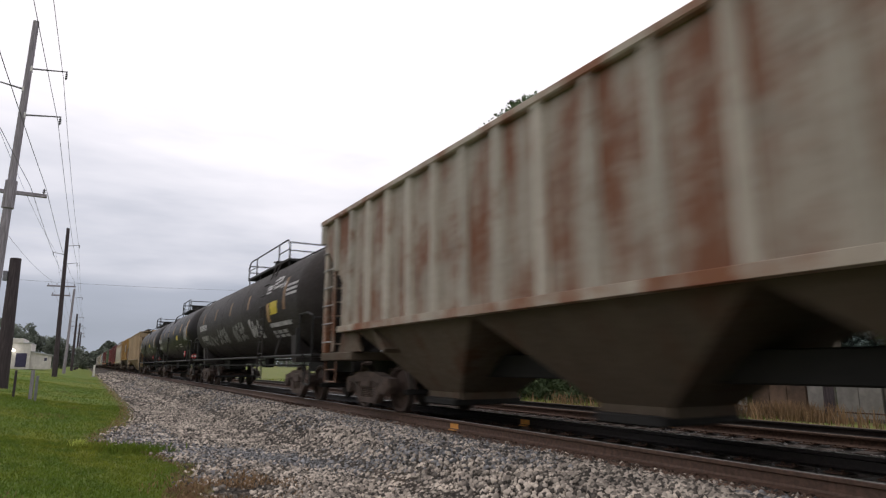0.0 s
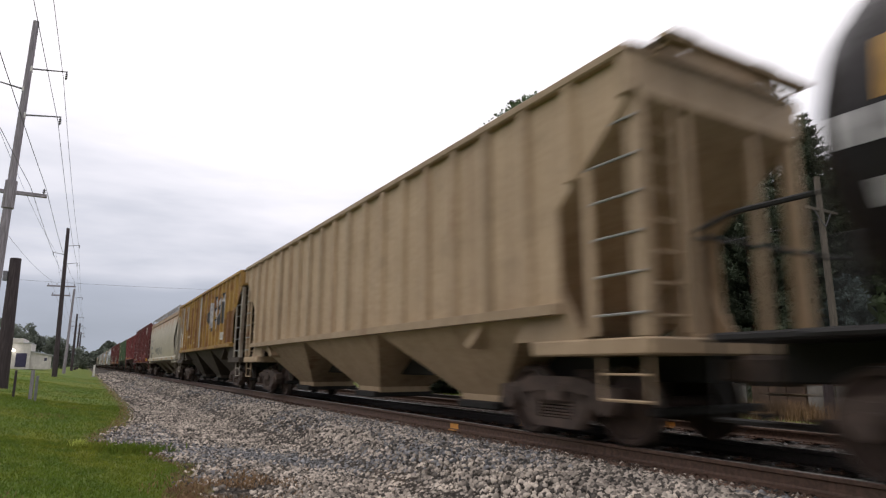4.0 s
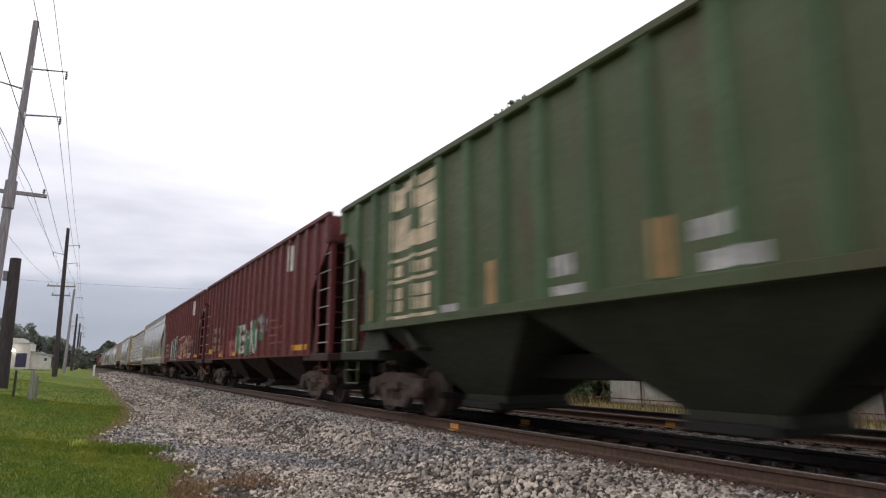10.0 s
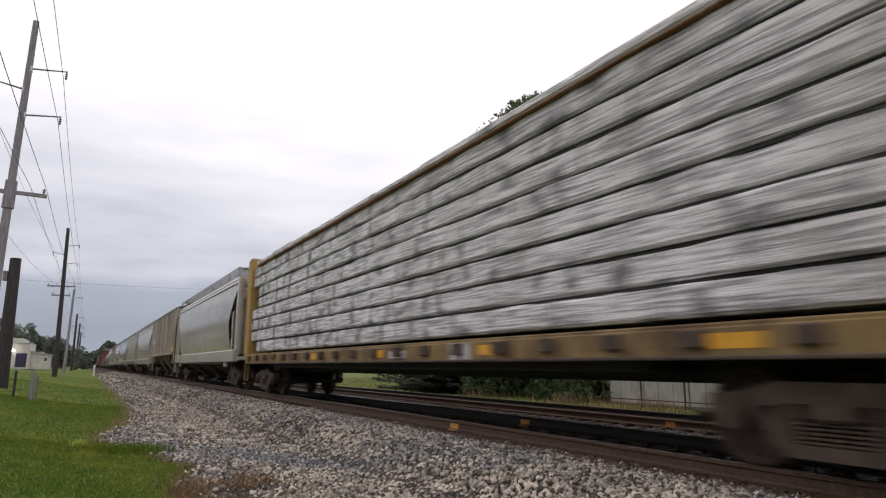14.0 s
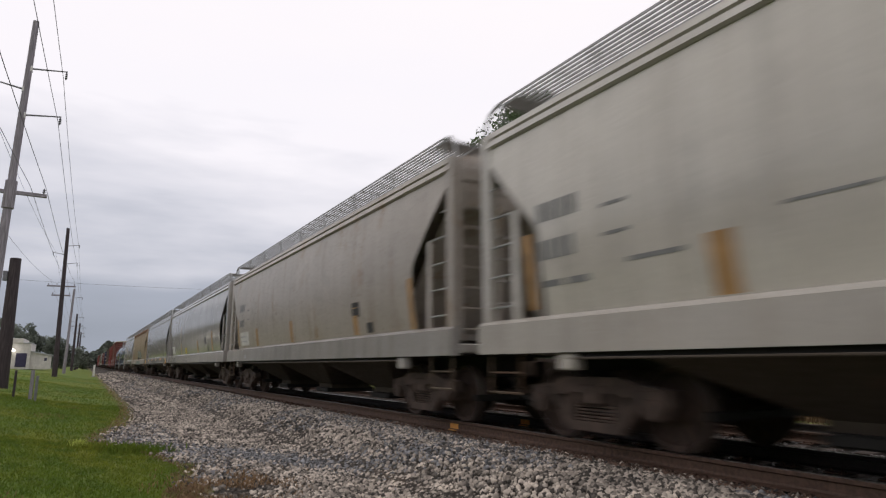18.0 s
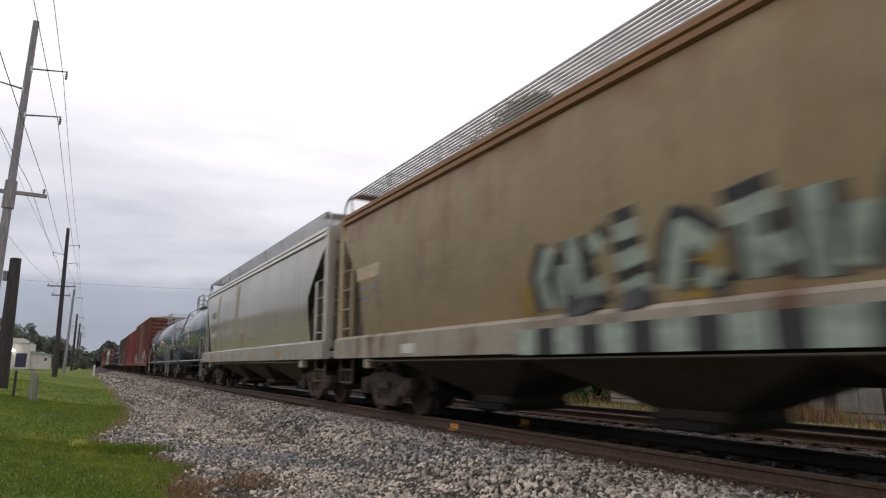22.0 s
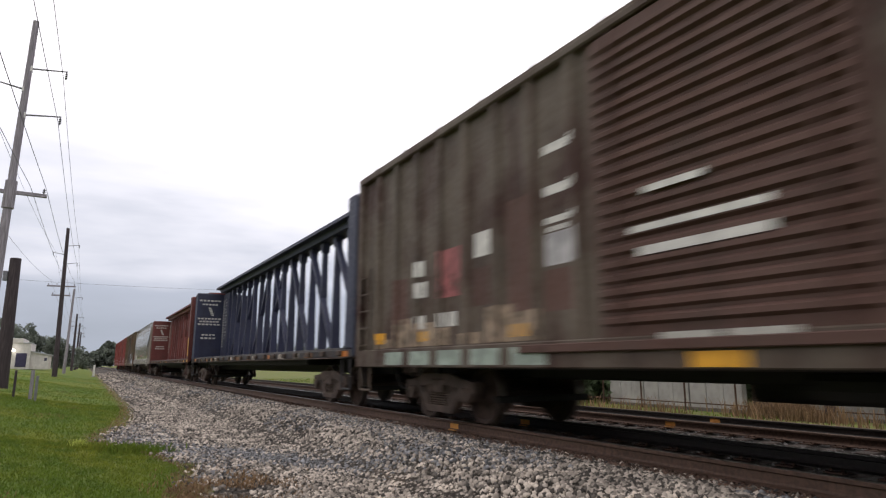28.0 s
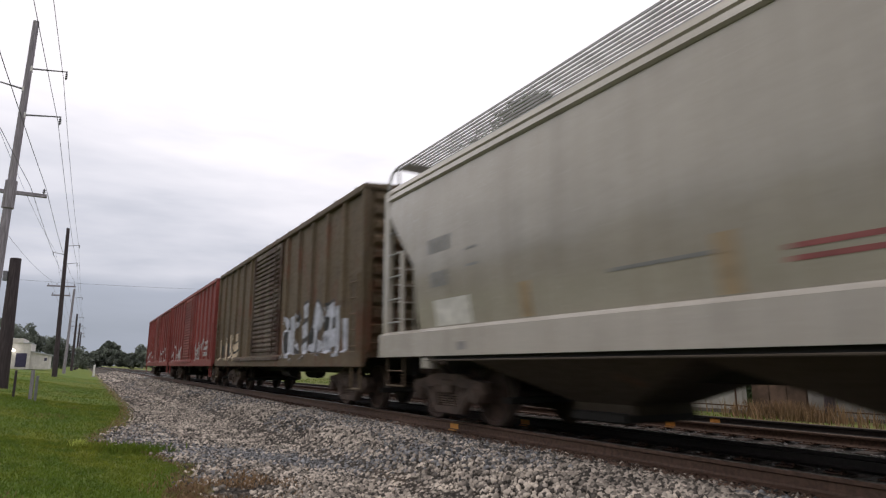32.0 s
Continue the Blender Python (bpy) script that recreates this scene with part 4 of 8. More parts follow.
# Added mostly out of view: keeps far-side sky light from under the train.
tree_belt("tree_belt", [(34 + rnd.uniform(-3, 9), 11 - 5.0 * k, 13 * rnd.uniform(0.8, 1.15), 5.0) for k in range(22)], 11,
          "belt of green trees carried on beside the line, mostly out of view, to block low sky light", 0.45, 40, M_LEAF)

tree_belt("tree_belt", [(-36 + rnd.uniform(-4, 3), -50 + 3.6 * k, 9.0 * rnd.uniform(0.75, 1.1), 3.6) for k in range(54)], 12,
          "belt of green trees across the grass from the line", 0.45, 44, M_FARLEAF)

# ---- the train ----
M_TRUCK = plain("dusty_cast_truck_steel", (0.078, 0.054, 0.043), 0.8, 0.1, 5, 0.45, 0.3)
M_SPRING = plain("rusty_spring_steel", (0.115, 0.082, 0.064), 0.7, 0.1, 7, 0.3)
M_WHEEL = plain("rusty_wheel_steel", (0.058, 0.036, 0.028), 0.75, 0.1, 7, 0.35, 0.1)
M_TREAD = plain("polished_wheel_tread", (0.22, 0.205, 0.19), 0.4, 0.9, 20, 0.15)
# Underframe black taken lower still, with the shade below the cars in the colour.
M_UNDER = plain("shade_black_underframe", (0.013, 0.012, 0.011), 0.7, 0.1, 4, 0.35, 0.2)
M_BLACK = plain("black_paint_marking", (0.028, 0.028, 0.03), 0.6, 0, 9, 0.2)
M_LETTER = plain("white_lettering_paint", (0.62, 0.61, 0.57), 0.6, 0, 6, 0.2)
M_FADELET = plain("faded_white_lettering_paint", (0.40, 0.35, 0.33), 0.65, 0, 6, 0.3)
M_GREYLET = plain("grey_lettering_paint", (0.21, 0.21, 0.21), 0.6, 0, 6, 0.2)
M_REFLECT = plain("yellow_reflective_tape", (0.72, 0.36, 0.03), 0.4, 0, 6, 0.15)
M_OLDTAPE = plain("faded_orange_tape", (0.38, 0.22, 0.09), 0.5, 0, 6, 0.25)
M_TANKTAPE = plain("amber_reflective_tape", (0.50, 0.27, 0.04), 0.45, 0, 6, 0.2)
M_YELLOW = plain("yellow_label_paint", (0.62, 0.48, 0.03), 0.5, 0, 6, 0.15)
M_REDDOT = plain("red_placard", (0.55, 0.05, 0.05), 0.45, 0, 6, 0.12)
M_BLUEDOT = plain("blue_emblem_paint", (0.03, 0.22, 0.50), 0.45, 0, 6, 0.12)
M_SILVER = plain("worn_grey_walkway_steel", (0.33, 0.33, 0.33), 0.5, 0.4, 8, 0.2)
M_DARKSTEEL = plain("dark_walkway_steel", (0.019, 0.018, 0.018), 0.6, 0.3, 8, 0.3)


def spray(name, col, cover=0.75, vary=0.25):
    """Sprayed paint: thin and cloudy, so that the sheet beneath shows through in places."""
    m, nt, b = nodes_of(name)
    f = noise_of(nt, 5.0, 4)
    c = mix_of(nt, step_of(nt, f, 0.35, 0.68), tuple(x * (1 - vary) for x in col), tuple(min(0.9, x * (1 + vary)) for x in col))
    nt.links.new(c, b.inputs["Base Color"])
    b.inputs["Roughness"].default_value = 0.6
    cloud = noise_of(nt, 3.1, 6, (1, 1, 0.7), 0.72)
    nt.links.new(step_of(nt, cloud, 0.40 - 0.25 * cover, 0.62 - 0.25 * cover, 0.12, 1.0), b.inputs["Alpha"])
    return m


M_PINK = spray("pink_spray_paint", (0.30, 0.095, 0.095), 0.45)
M_CREAMSPRAY = spray("cream_spray_paint", (0.56, 0.46, 0.33), 0.9)
M_LILAC = spray("pale_blue_spray_paint", (0.42, 0.44, 0.50), 0.9)
M_MINT = spray("mint_spray_paint", (0.30, 0.36, 0.31), 1.0)
M_GREENSPRAY = spray("green_spray_paint", (0.05, 0.20, 0.09), 0.7)
M_GREYSPRAY = spray("grey_spray_paint", (0.42, 0.41, 0.415), 0.7, 0.3)
M_DIMSPRAY = spray("faded_grey_spray_paint", (0.24, 0.235, 0.235), 0.4, 0.3)

WHEEL_R = 0.457


def wheel_ring(g, x, prof, n=28, caps=True):
    rings = [[(x + dx, r * math.cos(2 * math.pi * k / n), r * math.sin(2 * math.pi * k / n)) for k in range(n)] for dx, r in prof]
    g.loft(rings, True, caps)


def truck_meshes():
    axle, tread = Geo(), Geo()
    for s in (-1, 1):
        wheel_ring(axle, s * 0.755, [(-s * 0.07, 0.482), (-s * 0.045, 0.475), (-s * 0.03, 0.452), (s * 0.05, 0.449), (s * 0.06, 0.44), (s * 0.055, 0.385), (s * 0.0, 0.36), (s * 0.01, 0.17), (s * 0.07, 0.13), (s * 0.09, 0.10)])
        wheel_ring(tread, s * 0.755, [(-s * 0.03, 0.45), (-s * 0.03, WHEEL_R), (s * 0.062, WHEEL_R - 0.006), (s * 0.064, 0.447)], caps=False)
    axle.tube((-1.12, 0, 0), (1.12, 0, 0), 0.085, 0.085, 12)
    axle.round = tread.round = True
    frames = []
    for s in (-1, 1):
        fr = Geo()
        frames.append(fr)
        x0, x1 = s * 0.96, s * 1.15
        top = [(-1.12, 0.50), (-1.10, 0.66), (-0.72, 0.70), (-0.45, 0.78), (0.45, 0.78), (0.72, 0.70), (1.10, 0.66), (1.12, 0.50), (1.0, 0.36), (0.80, 0.36), (0.74, 0.54), (0.34, 0.60), (-0.34, 0.60), (-0.74, 0.54), (-0.80, 0.36), (-1.0, 0.36)]
        fr.prism(top, 0, x0, x1)
        fr.prism([(-0.74, 0.54), (-0.58, 0.58), (-0.30, 0.27), (0.30, 0.27), (0.58, 0.58), (0.74, 0.54), (0.42, 0.16), (-0.42, 0.16)], 0, x0 + s * 0.01, x1 - s * 0.015)
        for y in (-0.38, 0.38):
            fr.soft_box(min(x0, x1) + 0.012, max(x0, x1) - 0.012, y - 0.07, y + 0.07, 0.22, 0.72, 0.02)
        for y in (-0.89, 0.89):
            fr.tube((s * 1.08, y, 0.457), (s * 1.20, y, 0.457), 0.13, 0.11, 12)
            fr.soft_box(min(s * 0.95, s * 1.16), max(s * 0.95, s * 1.16), y - 0.15, y + 0.15, 0.52, 0.66, 0.02)
    bolster = Geo().soft_box(-1.18, 1.18, -0.19, 0.19, 0.46, 0.70, 0.03)
    bolster.soft_box(-0.5, 0.5, -0.3, 0.3, 0.66, 0.86, 0.03)
    spring = Geo()
    for s in (-1, 1):
        for y in (-0.22, -0.07, 0.08, 0.23):
            for k in range(5):
                spring.tube((s * 1.06, y, 0.28 + 0.038 * k), (s * 1.06, y, 0.30 + 0.038 * k), 0.062, 0.062, 8)
    shoe = Geo()
    for y in (-1.40, -0.38, 0.38, 1.40):
        shoe.soft_box(-0.95, 0.95, y - 0.04, y + 0.04, 0.36, 0.46, 0.015)
    return axle.mesh("wheelset", M_WHEEL), tread.mesh("tread", M_TREAD), bolster.mesh("truck", M_TRUCK), [fr.mesh("side_frame", M_TRUCK) for fr in frames], spring.mesh("springs", M_SPRING), shoe.mesh("brake_beam", M_UNDER)


AXLE, TREAD, BOLSTER, FRAMES, SPRING, SHOE = truck_meshes()
WHEELSETS = []


def underframe(car, L, bolster, sill_z=0.92, sill=True):
    """Trucks with wheelsets, centre sill, couplers and brake gear."""
    for s in (-1, 1):
        tr = part("truck", BOLSTER, None, car, "dusty cast-steel wheel truck", pose(0, s * bolster, 0))
        for me in FRAMES:
            part("side_frame", me, None, tr)
        part("spring", SPRING, None, tr, kind="stuff")
        part("brake_beam", SHOE, None, tr, kind="stuff")
        for y in (-0.89, 0.89):
            w = part("wheelset", AXLE, None, tr, "steel wheels with shiny treads", pose(0, y, WHEEL_R))
            w.data = AXLE
            WHEELSETS.append((w, y))
        e = s * L / 2
        k = Geo().soft_box(-0.13, 0.13, min(e, e - s * 0.75), max(e, e - s * 0.75), 0.74, 0.98, 0.03)
        k.soft_box(-0.2, 0.2, e - 0.16, e + 0.16, 0.70, 1.02, 0.05)
        part("coupler", k, M_TRUCK, car)
        part("air_hose", Geo().path([(-0.35, e - s * 0.55, 0.78), (-0.36, e - s * 0.35, 0.5), (-0.30, e - s * 0.1, 0.38), (-0.2, e, 0.42)], 0.022), M_UNDER, car)
    if sill:
        part("centre_sill", Geo().soft_box(-0.33, 0.33, -L / 2 + 0.7, L / 2 - 0.7, 0.72, sill_z + 0.16, 0.02), M_UNDER, car)


def tread_parts():
    """Shiny treads ride on the wheelsets' own mesh: one mesh with two materials."""
    AXLE.materials.append(M_TREAD)
    bm = bmesh.new()
    bm.from_mesh(AXLE)
    k = len(bm.faces)
    bm.from_mesh(TREAD)
    bm.faces.ensure_lookup_table()
    for f in bm.faces[k:]:
        f.material_index = 1
    bm.to_mesh(AXLE)
    bm.free()


tread_parts()


def patch(g, surf, y0, y1, z0, z1, shear=0.0, lift=0.004, step=0.3):
    """A thin painted patch that follows the car's side; surf(y, z) is the side's half-width."""
    if z0 < 1.53 < z1 and surf(y0, 1.4) - surf(y0, 1.53) > 0.05:
        z0 = 1.53
    ny = max(1, int(abs(y1 - y0) / step) + 1)
    nz = max(1, int(abs(z1 - z0) / 0.22) + 1)
    vs = []
    for i in range(ny + 1):
        for j in range(nz + 1):
            z = z0 + (z1 - z0) * j / nz
            y = y0 + (y1 - y0) * i / ny + shear * (z - z0)
            vs.append((-(surf(y, z) + lift), y, z))
    fs = [(i * (nz + 1) + j, (i + 1) * (nz + 1) + j, (i + 1) * (nz + 1) + j + 1, i * (nz + 1) + j + 1) for i in range(ny) for j in range(nz)]
    return g.add(vs, fs)


def stencil(car, surf, mat, rows, name="lettering", label="", step=0.3):
    """rows: (y of the left edge as read, z, width, height, number of glyph bars). Reading runs towards -y."""
    g = Geo()
    for y, z, w, h, n in rows:
        for k in range(n):
            a = y - w * k / n
            patch(g, surf, a, a - w / n * (0.78 if n > 1 else 1.0), z, z + h, step=step)
        if name != "lettering":
            part(name, g, mat, car, label)
            g = Geo()
    return part(name, g, mat, car, label, kind="stuff") if name == "lettering" else None


def ribbon(g, surf, pts, width, lift):
    """A painted stroke along points (y, z) that follows the car's side."""
    fine = []
    for (y0, z0), (y1, z1) in zip(pts, pts[1:]):
        m = max(1, int(math.hypot(y1 - y0, z1 - z0) / 0.07))
        fine += [(y0 + (y1 - y0) * i / m, z0 + (z1 - z0) * i / m) for i in range(m)]
    fine.append(pts[-1])
    vs = []
    for i, (y, z) in enumerate(fine):
        a, b = fine[max(0, i - 1)], fine[min(len(fine) - 1, i + 1)]
        dy, dz = b[0] - a[0], b[1] - a[1]
        q = math.hypot(dy, dz) or 1.0
        for k in (-0.5, 0.0, 0.5):
            yy, zz = y - dz / q * width * k, z + dy / q * width * k
            vs.append((-(surf(yy, zz) + lift), yy, zz))
    fs = [(3 * i + j, 3 * i + j + 1, 3 * i + j + 4, 3 * i + j + 3) for i in range(len(fine) - 1) for j in (0, 1)]
    return g.add(vs, fs)


# crooked sprayed marks: bent boxes, arches, hooks, zigzags, waves and slashes
GLYPHS = (((0.05, 0.05), (0.15, 0.9), (0.85, 1.0), (0.9, 0.2), (0.3, 0.1)),
          ((0.0, 0.0), (0.1, 0.7), (0.5, 1.0), (0.85, 0.75), (1.0, 0.05)),
          ((0.0, 0.7), (0.25, 1.0), (0.4, 0.2), (0.62, 0.85), (0.75, 0.0), (1.0, 0.4)),
          ((0.2, 1.0), (0.1, 0.3), (0.45, 0.0), (0.9, 0.25), (0.75, 0.6), (0.5, 0.45)),
          ((0.0, 0.35), (0.2, 0.6), (0.42, 0.3), (0.65, 0.62), (0.88, 0.3), (1.05, 0.6)),
          ((0.1, 0.0), (0.35, 1.0), (0.5, 0.95), (0.3, 0.05), (0.6, 0.1), (0.85, 1.0)),
          ((0.0, 0.9), (0.9, 1.0), (0.95, 0.72), (0.1, 0.62), (0.12, 0.3), (1.0, 0.36)),
          ((0.5, 0.0), (0.0, 0.4), (0.4, 1.0), (1.0, 0.62), (0.55, 0.32)))


# fat sprayed blocks: leaning stems, slabs, hooks and wedges
BLOCKS = ((((0.2, 0.0), (0.15, 1.0)), ((0.58, 0.08), (0.64, 0.72))),
          (((0.15, 0.86), (0.8, 0.95)), ((0.42, 0.08), (0.48, 0.8)), ((0.82, 0.2), (0.76, 0.55))),
          (((0.1, 0.1), (0.42, 0.9), (0.85, 0.55)), ((0.7, 0.05), (0.8, 0.3))),
          (((0.2, 0.1), (0.8, 0.22)), ((0.22, 0.5), (0.85, 0.6)), ((0.3, 0.9), (0.75, 0.95))),
          (((0.2, 1.0), (0.28, 0.1), (0.8, 0.3)), ((0.6, 0.95), (0.85, 0.75))),
          (((0.5, 0.02), (0.3, 0.5), (0.55, 0.95)), ((0.84, 0.0), (0.88, 0.66))))


def tag_blocks(car, surf, y, z, w, h, n, fill, edge, seed, label, lift=0.004, rim=0.13, fat=0.27):
    """Wide spray-painted block shapes, each filled and rimmed, standing on one line."""
    r = random.Random(seed)
    ww = w / n
    for k in range(n):
        back, front = Geo(), Geo()
        hh, y0, lean = h * r.uniform(0.86, 1.1), y - ww * k, r.uniform(-0.12, 0.12)
        for stroke in BLOCKS[(k * 5 + seed) % len(BLOCKS)]:
            pts = [(y0 - ww * (u * 0.98 + lean * v + r.uniform(-0.04, 0.04)), z + 0.05 + hh * v * 0.94) for u, v in stroke]
            ribbon(front, surf, pts, h * fat, lift + 0.005)
            if edge is not None:
                ribbon(back, surf, pts, h * fat + rim, lift)
        if edge is not None:
            part("graffiti_outline", back, edge, car, label)
        part("graffiti", front, fill, car, label)


def tag_letters(car, surf, y, z, w, h, n, fill, edge, seed, label, step=0.3, lift=0.004, rim=0.11, bold=1.0):
    """Spray-painted marks: crooked overlapping strokes with a rim of another colour."""
    r = random.Random(seed)
    for k in range(n):
        back, front = Geo(), Geo()
        ww, hh = w / n * r.uniform(0.95, 1.3), h * r.uniform(0.72, 1.12)
        y0 = y - w * k / n + r.uniform(-0.05, 0.1)
        zz = max(z, z + r.uniform(-0.05, 0.15) * h)
        lean = r.uniform(-0.25, 0.25)
        shape = r.choice(GLYPHS)
        pts = [(y0 - ww * (u + lean * v + r.uniform(-0.07, 0.07)), zz + hh * (v + r.uniform(-0.05, 0.05))) for u, v in shape]
        thick = h * r.uniform(0.10, 0.2) * bold
        ribbon(front, surf, pts, thick, lift + 0.005)
        ribbon(back, surf, pts, thick + rim, lift)
        if edge is not None:
            part("graffiti_outline", back, edge, car, label)
        elif r.random() < 0.6:
            pts = [(p - 0.09, q + r.uniform(0.05, 0.12)) for p, q in pts[::2]]
            ribbon(front, surf, pts, thick * 0.35, lift + 0.006)
        part("graffiti", front, fill, car, label)


def ladder(car, mat, x, y0, y1, z0, z1, rungs, name="ladder"):
    g = Geo()
    for y in (y0, y1):
        g.soft_box(x - 0.02, x + 0.02, y - 0.03, y + 0.03, z0, z1, 0.005)
    for k in range(rungs):
        z = z0 + (z1 - z0) * (k + 0.5) / rungs
        g.tube((x, y0, z), (x, y1, z), 0.016, 0.016, 6)
    return part(name, g, mat, car)


def corner_ladder(car, mat, x, e, s, z0, z1, rise=0.0):
    """Ladder beside the car's corner post: a broad inner stile and thin bright rungs. Its top follows a sloping side."""
    part("ladder_stile", Geo().soft_box(x - 0.02, x + 0.02, min(e - s * 0.86, e - s * 0.73), max(e - s * 0.86, e - s * 0.73), z0, z1, 0.006), mat, car)
    k = 0
    while z0 + 0.22 + 0.42 * k < z1 + rise:
        z = z0 + 0.22 + 0.42 * k
        far = 0.8 if z < z1 else max(0.3, 0.8 - (z - z1))
        part("rung", Geo().tube((x, e - s * 0.05, z), (x, e - s * far, z), 0.016, 0.016, 6), M_SILVER, car, "bare steel ladder rung")
        k += 1


def end_ladder(car, mat, y, x0, x1, z0, z1, rungs):
    g = Geo()
    for x in (x0, x1):
        g.soft_box(x - 0.03, x + 0.03, y - 0.02, y + 0.02, z0, z1, 0.005)
    for k in range(rungs):
        z = z0 + (z1 - z0) * (k + 0.5) / rungs
        g.tube((x0, y, z), (x1, y, z), 0.016, 0.016, 6)
    return part("ladder", g, mat, car)


def bays(car, mat, n, y_half, x_top, z_top, z_low=0.30, label=""):
    """Discharge hoppers below the body: n tapering chutes with outlet gates."""
    w = 2 * y_half / n
    for k in range(n):
        c = -y_half + w * (k + 0.5)
        top = [(-x_top, c - w / 2), (x_top, c - w / 2), (x_top, c + w / 2), (-x_top, c + w / 2)]
        mid = [(-x_top * 0.42, c - w * 0.13), (x_top * 0.42, c - w * 0.13), (x_top * 0.42, c + w * 0.13), (-x_top * 0.42, c + w * 0.13)]
        g = Geo().loft([[(x, y, z_top) for x, y in top], [(x, y, z_low + 0.12) for x, y in mid], [(x, y, z_low) for x, y in mid]])
        b = part("hopper_bay", g, mat, car, label)
        part("outlet_gate", Geo().soft_box(-x_top * 0.5, x_top * 0.5, c - w * 0.12, c + w * 0.12, z_low - 0.10, z_low + 0.02, 0.02), M_UNDER, b)


def freight(name, label, category="freight car"):
    return thing(name, TRACK_X, 0, 0, label, category, "cars of the freight train")


def ribbed_hopper(L, mat, label, ribs=16, top=4.55, sill=1.70, under=None, roof=True, bolster=None, end_mat=None, rib_mat=None):
    """Covered hopper with outside posts, angled slope-sheet ends, three or four bays."""
    car = freight("hopper_car", label)
    bolster, B = bolster or L / 2 - 2.35, L / 2 - 0.42
    X = 1.52
    cut = 1.30
    lo = max(sill, 1.2)
    out = [(-B + cut, lo), (B - cut, lo), (B - cut, 2.75), (B, 3.85), (B, top), (-B, top), (-B, 3.85), (-B + cut, 2.75)]
    for s in (-1, 1):
        side = part("side_sheet", Geo().prism(out, 0, s * (X - 0.04), s * X), mat, car)
        for k in range(ribs):
            y = (-B + 0.10) + (2 * B - 0.2) * k / (ribs - 1)
            edge = B - abs(y)
            z0 = lo if edge > cut else 3.85 - 1.1 * min(1, edge / cut) + 0.02
            g = Geo().prism([(y - 0.10, s * X), (y - 0.055, s * (X + 0.085)), (y + 0.055, s * (X + 0.085)), (y + 0.10, s * X)][::1], 2, z0, top - 0.02)
            g.v = [(b, a, c) for a, b, c in g.v]
            part("rib", g, rib_mat or mat, side)
        part("top_chord", Geo().soft_box(min(s * (X - 0.05), s * (X + 0.10)), max(s * (X - 0.05), s * (X + 0.10)), -B, B, top - 0.03, top + 0.09, 0.02), mat, car)
        lip = 0.09 if sill > 1.4 else 0.006
        part("side_sill", Geo().soft_box(min(s * (X - 0.12), s * (X + lip)), max(s * (X - 0.12), s * (X + lip)), -B + cut, B - cut, lo - (0.10 if sill > 1.4 else 0.05), lo + 0.03, 0.004), mat, car)
    um = under or mat
    em = end_mat or mat
    for s in (-1, 1):
        # slope sheet from the roof edge down to the first bay
        e = s * B
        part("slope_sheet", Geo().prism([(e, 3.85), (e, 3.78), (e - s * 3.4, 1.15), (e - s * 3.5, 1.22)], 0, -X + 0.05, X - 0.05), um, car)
        part("end_sheet", Geo().box(-X + 0.04, X - 0.04, min(e, e - s * 0.05), max(e, e - s * 0.05), 3.8, top), mat, car)
        part("end_platform", Geo().soft_box(-1.5, 1.5, min(e, e - s * 1.9), max(e, e - s * 1.9), 1.02, 1.20, 0.02), um, car)
        for x in (-1.42, 1.42):
            part("corner_post", Geo().soft_box(x - 0.06, x + 0.06, min(e - s * 0.02, e - s * 0.22), max(e - s * 0.02, e - s * 0.22), 1.2, 3.9, 0.012), em, car)
            part("step", Geo().path([(x, e - s * 0.12, 1.05), (x, e - s * 0.12, 0.55), (x, e - s * 0.78, 0.55), (x, e - s * 0.78, 1.05)], 0.018).tube((x, e - s * 0.12, 0.82), (x, e - s * 0.78, 0.82), 0.014), em, car)
            part("gusset", Geo().prism([(e - s * 1.0, 1.2), (e - s * 2.3, 1.2), (e - s * 1.6, 2.2)], 0, x - 0.03, x + 0.03), um, car)
        for x in (-0.62, 0.62):
            part("end_post", Geo().soft_box(x - 0.05, x + 0.05, e - s * 0.12 - 0.05, e - s * 0.12 + 0.05, 1.2, 3.85, 0.01), em, car)
        end_ladder(car, em, e - s * 0.06, -1.40, -0.88, 1.25, top, 9)
        corner_ladder(car, em, -1.50, e, s, 1.22, 3.1, 0.5)
    if sill > 1.4:
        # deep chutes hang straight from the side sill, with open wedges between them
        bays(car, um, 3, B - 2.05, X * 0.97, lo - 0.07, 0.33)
    else:
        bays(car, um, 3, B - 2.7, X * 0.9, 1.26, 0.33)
    if roof:
        part("roof", Geo().prism([(-X - 0.02, top + 0.09), (X + 0.02, top + 0.09), (0.5, top + 0.22), (-0.5, top + 0.22)], 1, -B, B), mat, car)
        hatch = part("hatch_cover", Geo().soft_box(-0.35, 0.35, -B + 1.2, B - 1.2, top + 0.2, top + 0.33, 0.03), mat, car)
        part("running_board", Geo().box(-0.95, -0.55, -B - 0.15, B + 0.15, top + 0.30, top + 0.34).box(0.55, 0.95, -B - 0.15, B + 0.15, top + 0.30, top + 0.34), M_DARKSTEEL, car)
        for s in (-1, 1):
            part("end_running_board", Geo().box(-1.3, 1.3, s * B - 0.12, s * B + 0.35 * s + 0.02, top + 0.11, top + 0.15).tube((-1.2, s * B, top), (-1.2, s * (B + 0.25), top + 0.12), 0.02).tube((1.2, s * B, top), (1.2, s * (B + 0.25), top + 0.12), 0.02), mat, car)
    underframe(car, L, bolster)

    def surf(y, z):
        pitch = (2 * B - 0.2) / (ribs - 1)
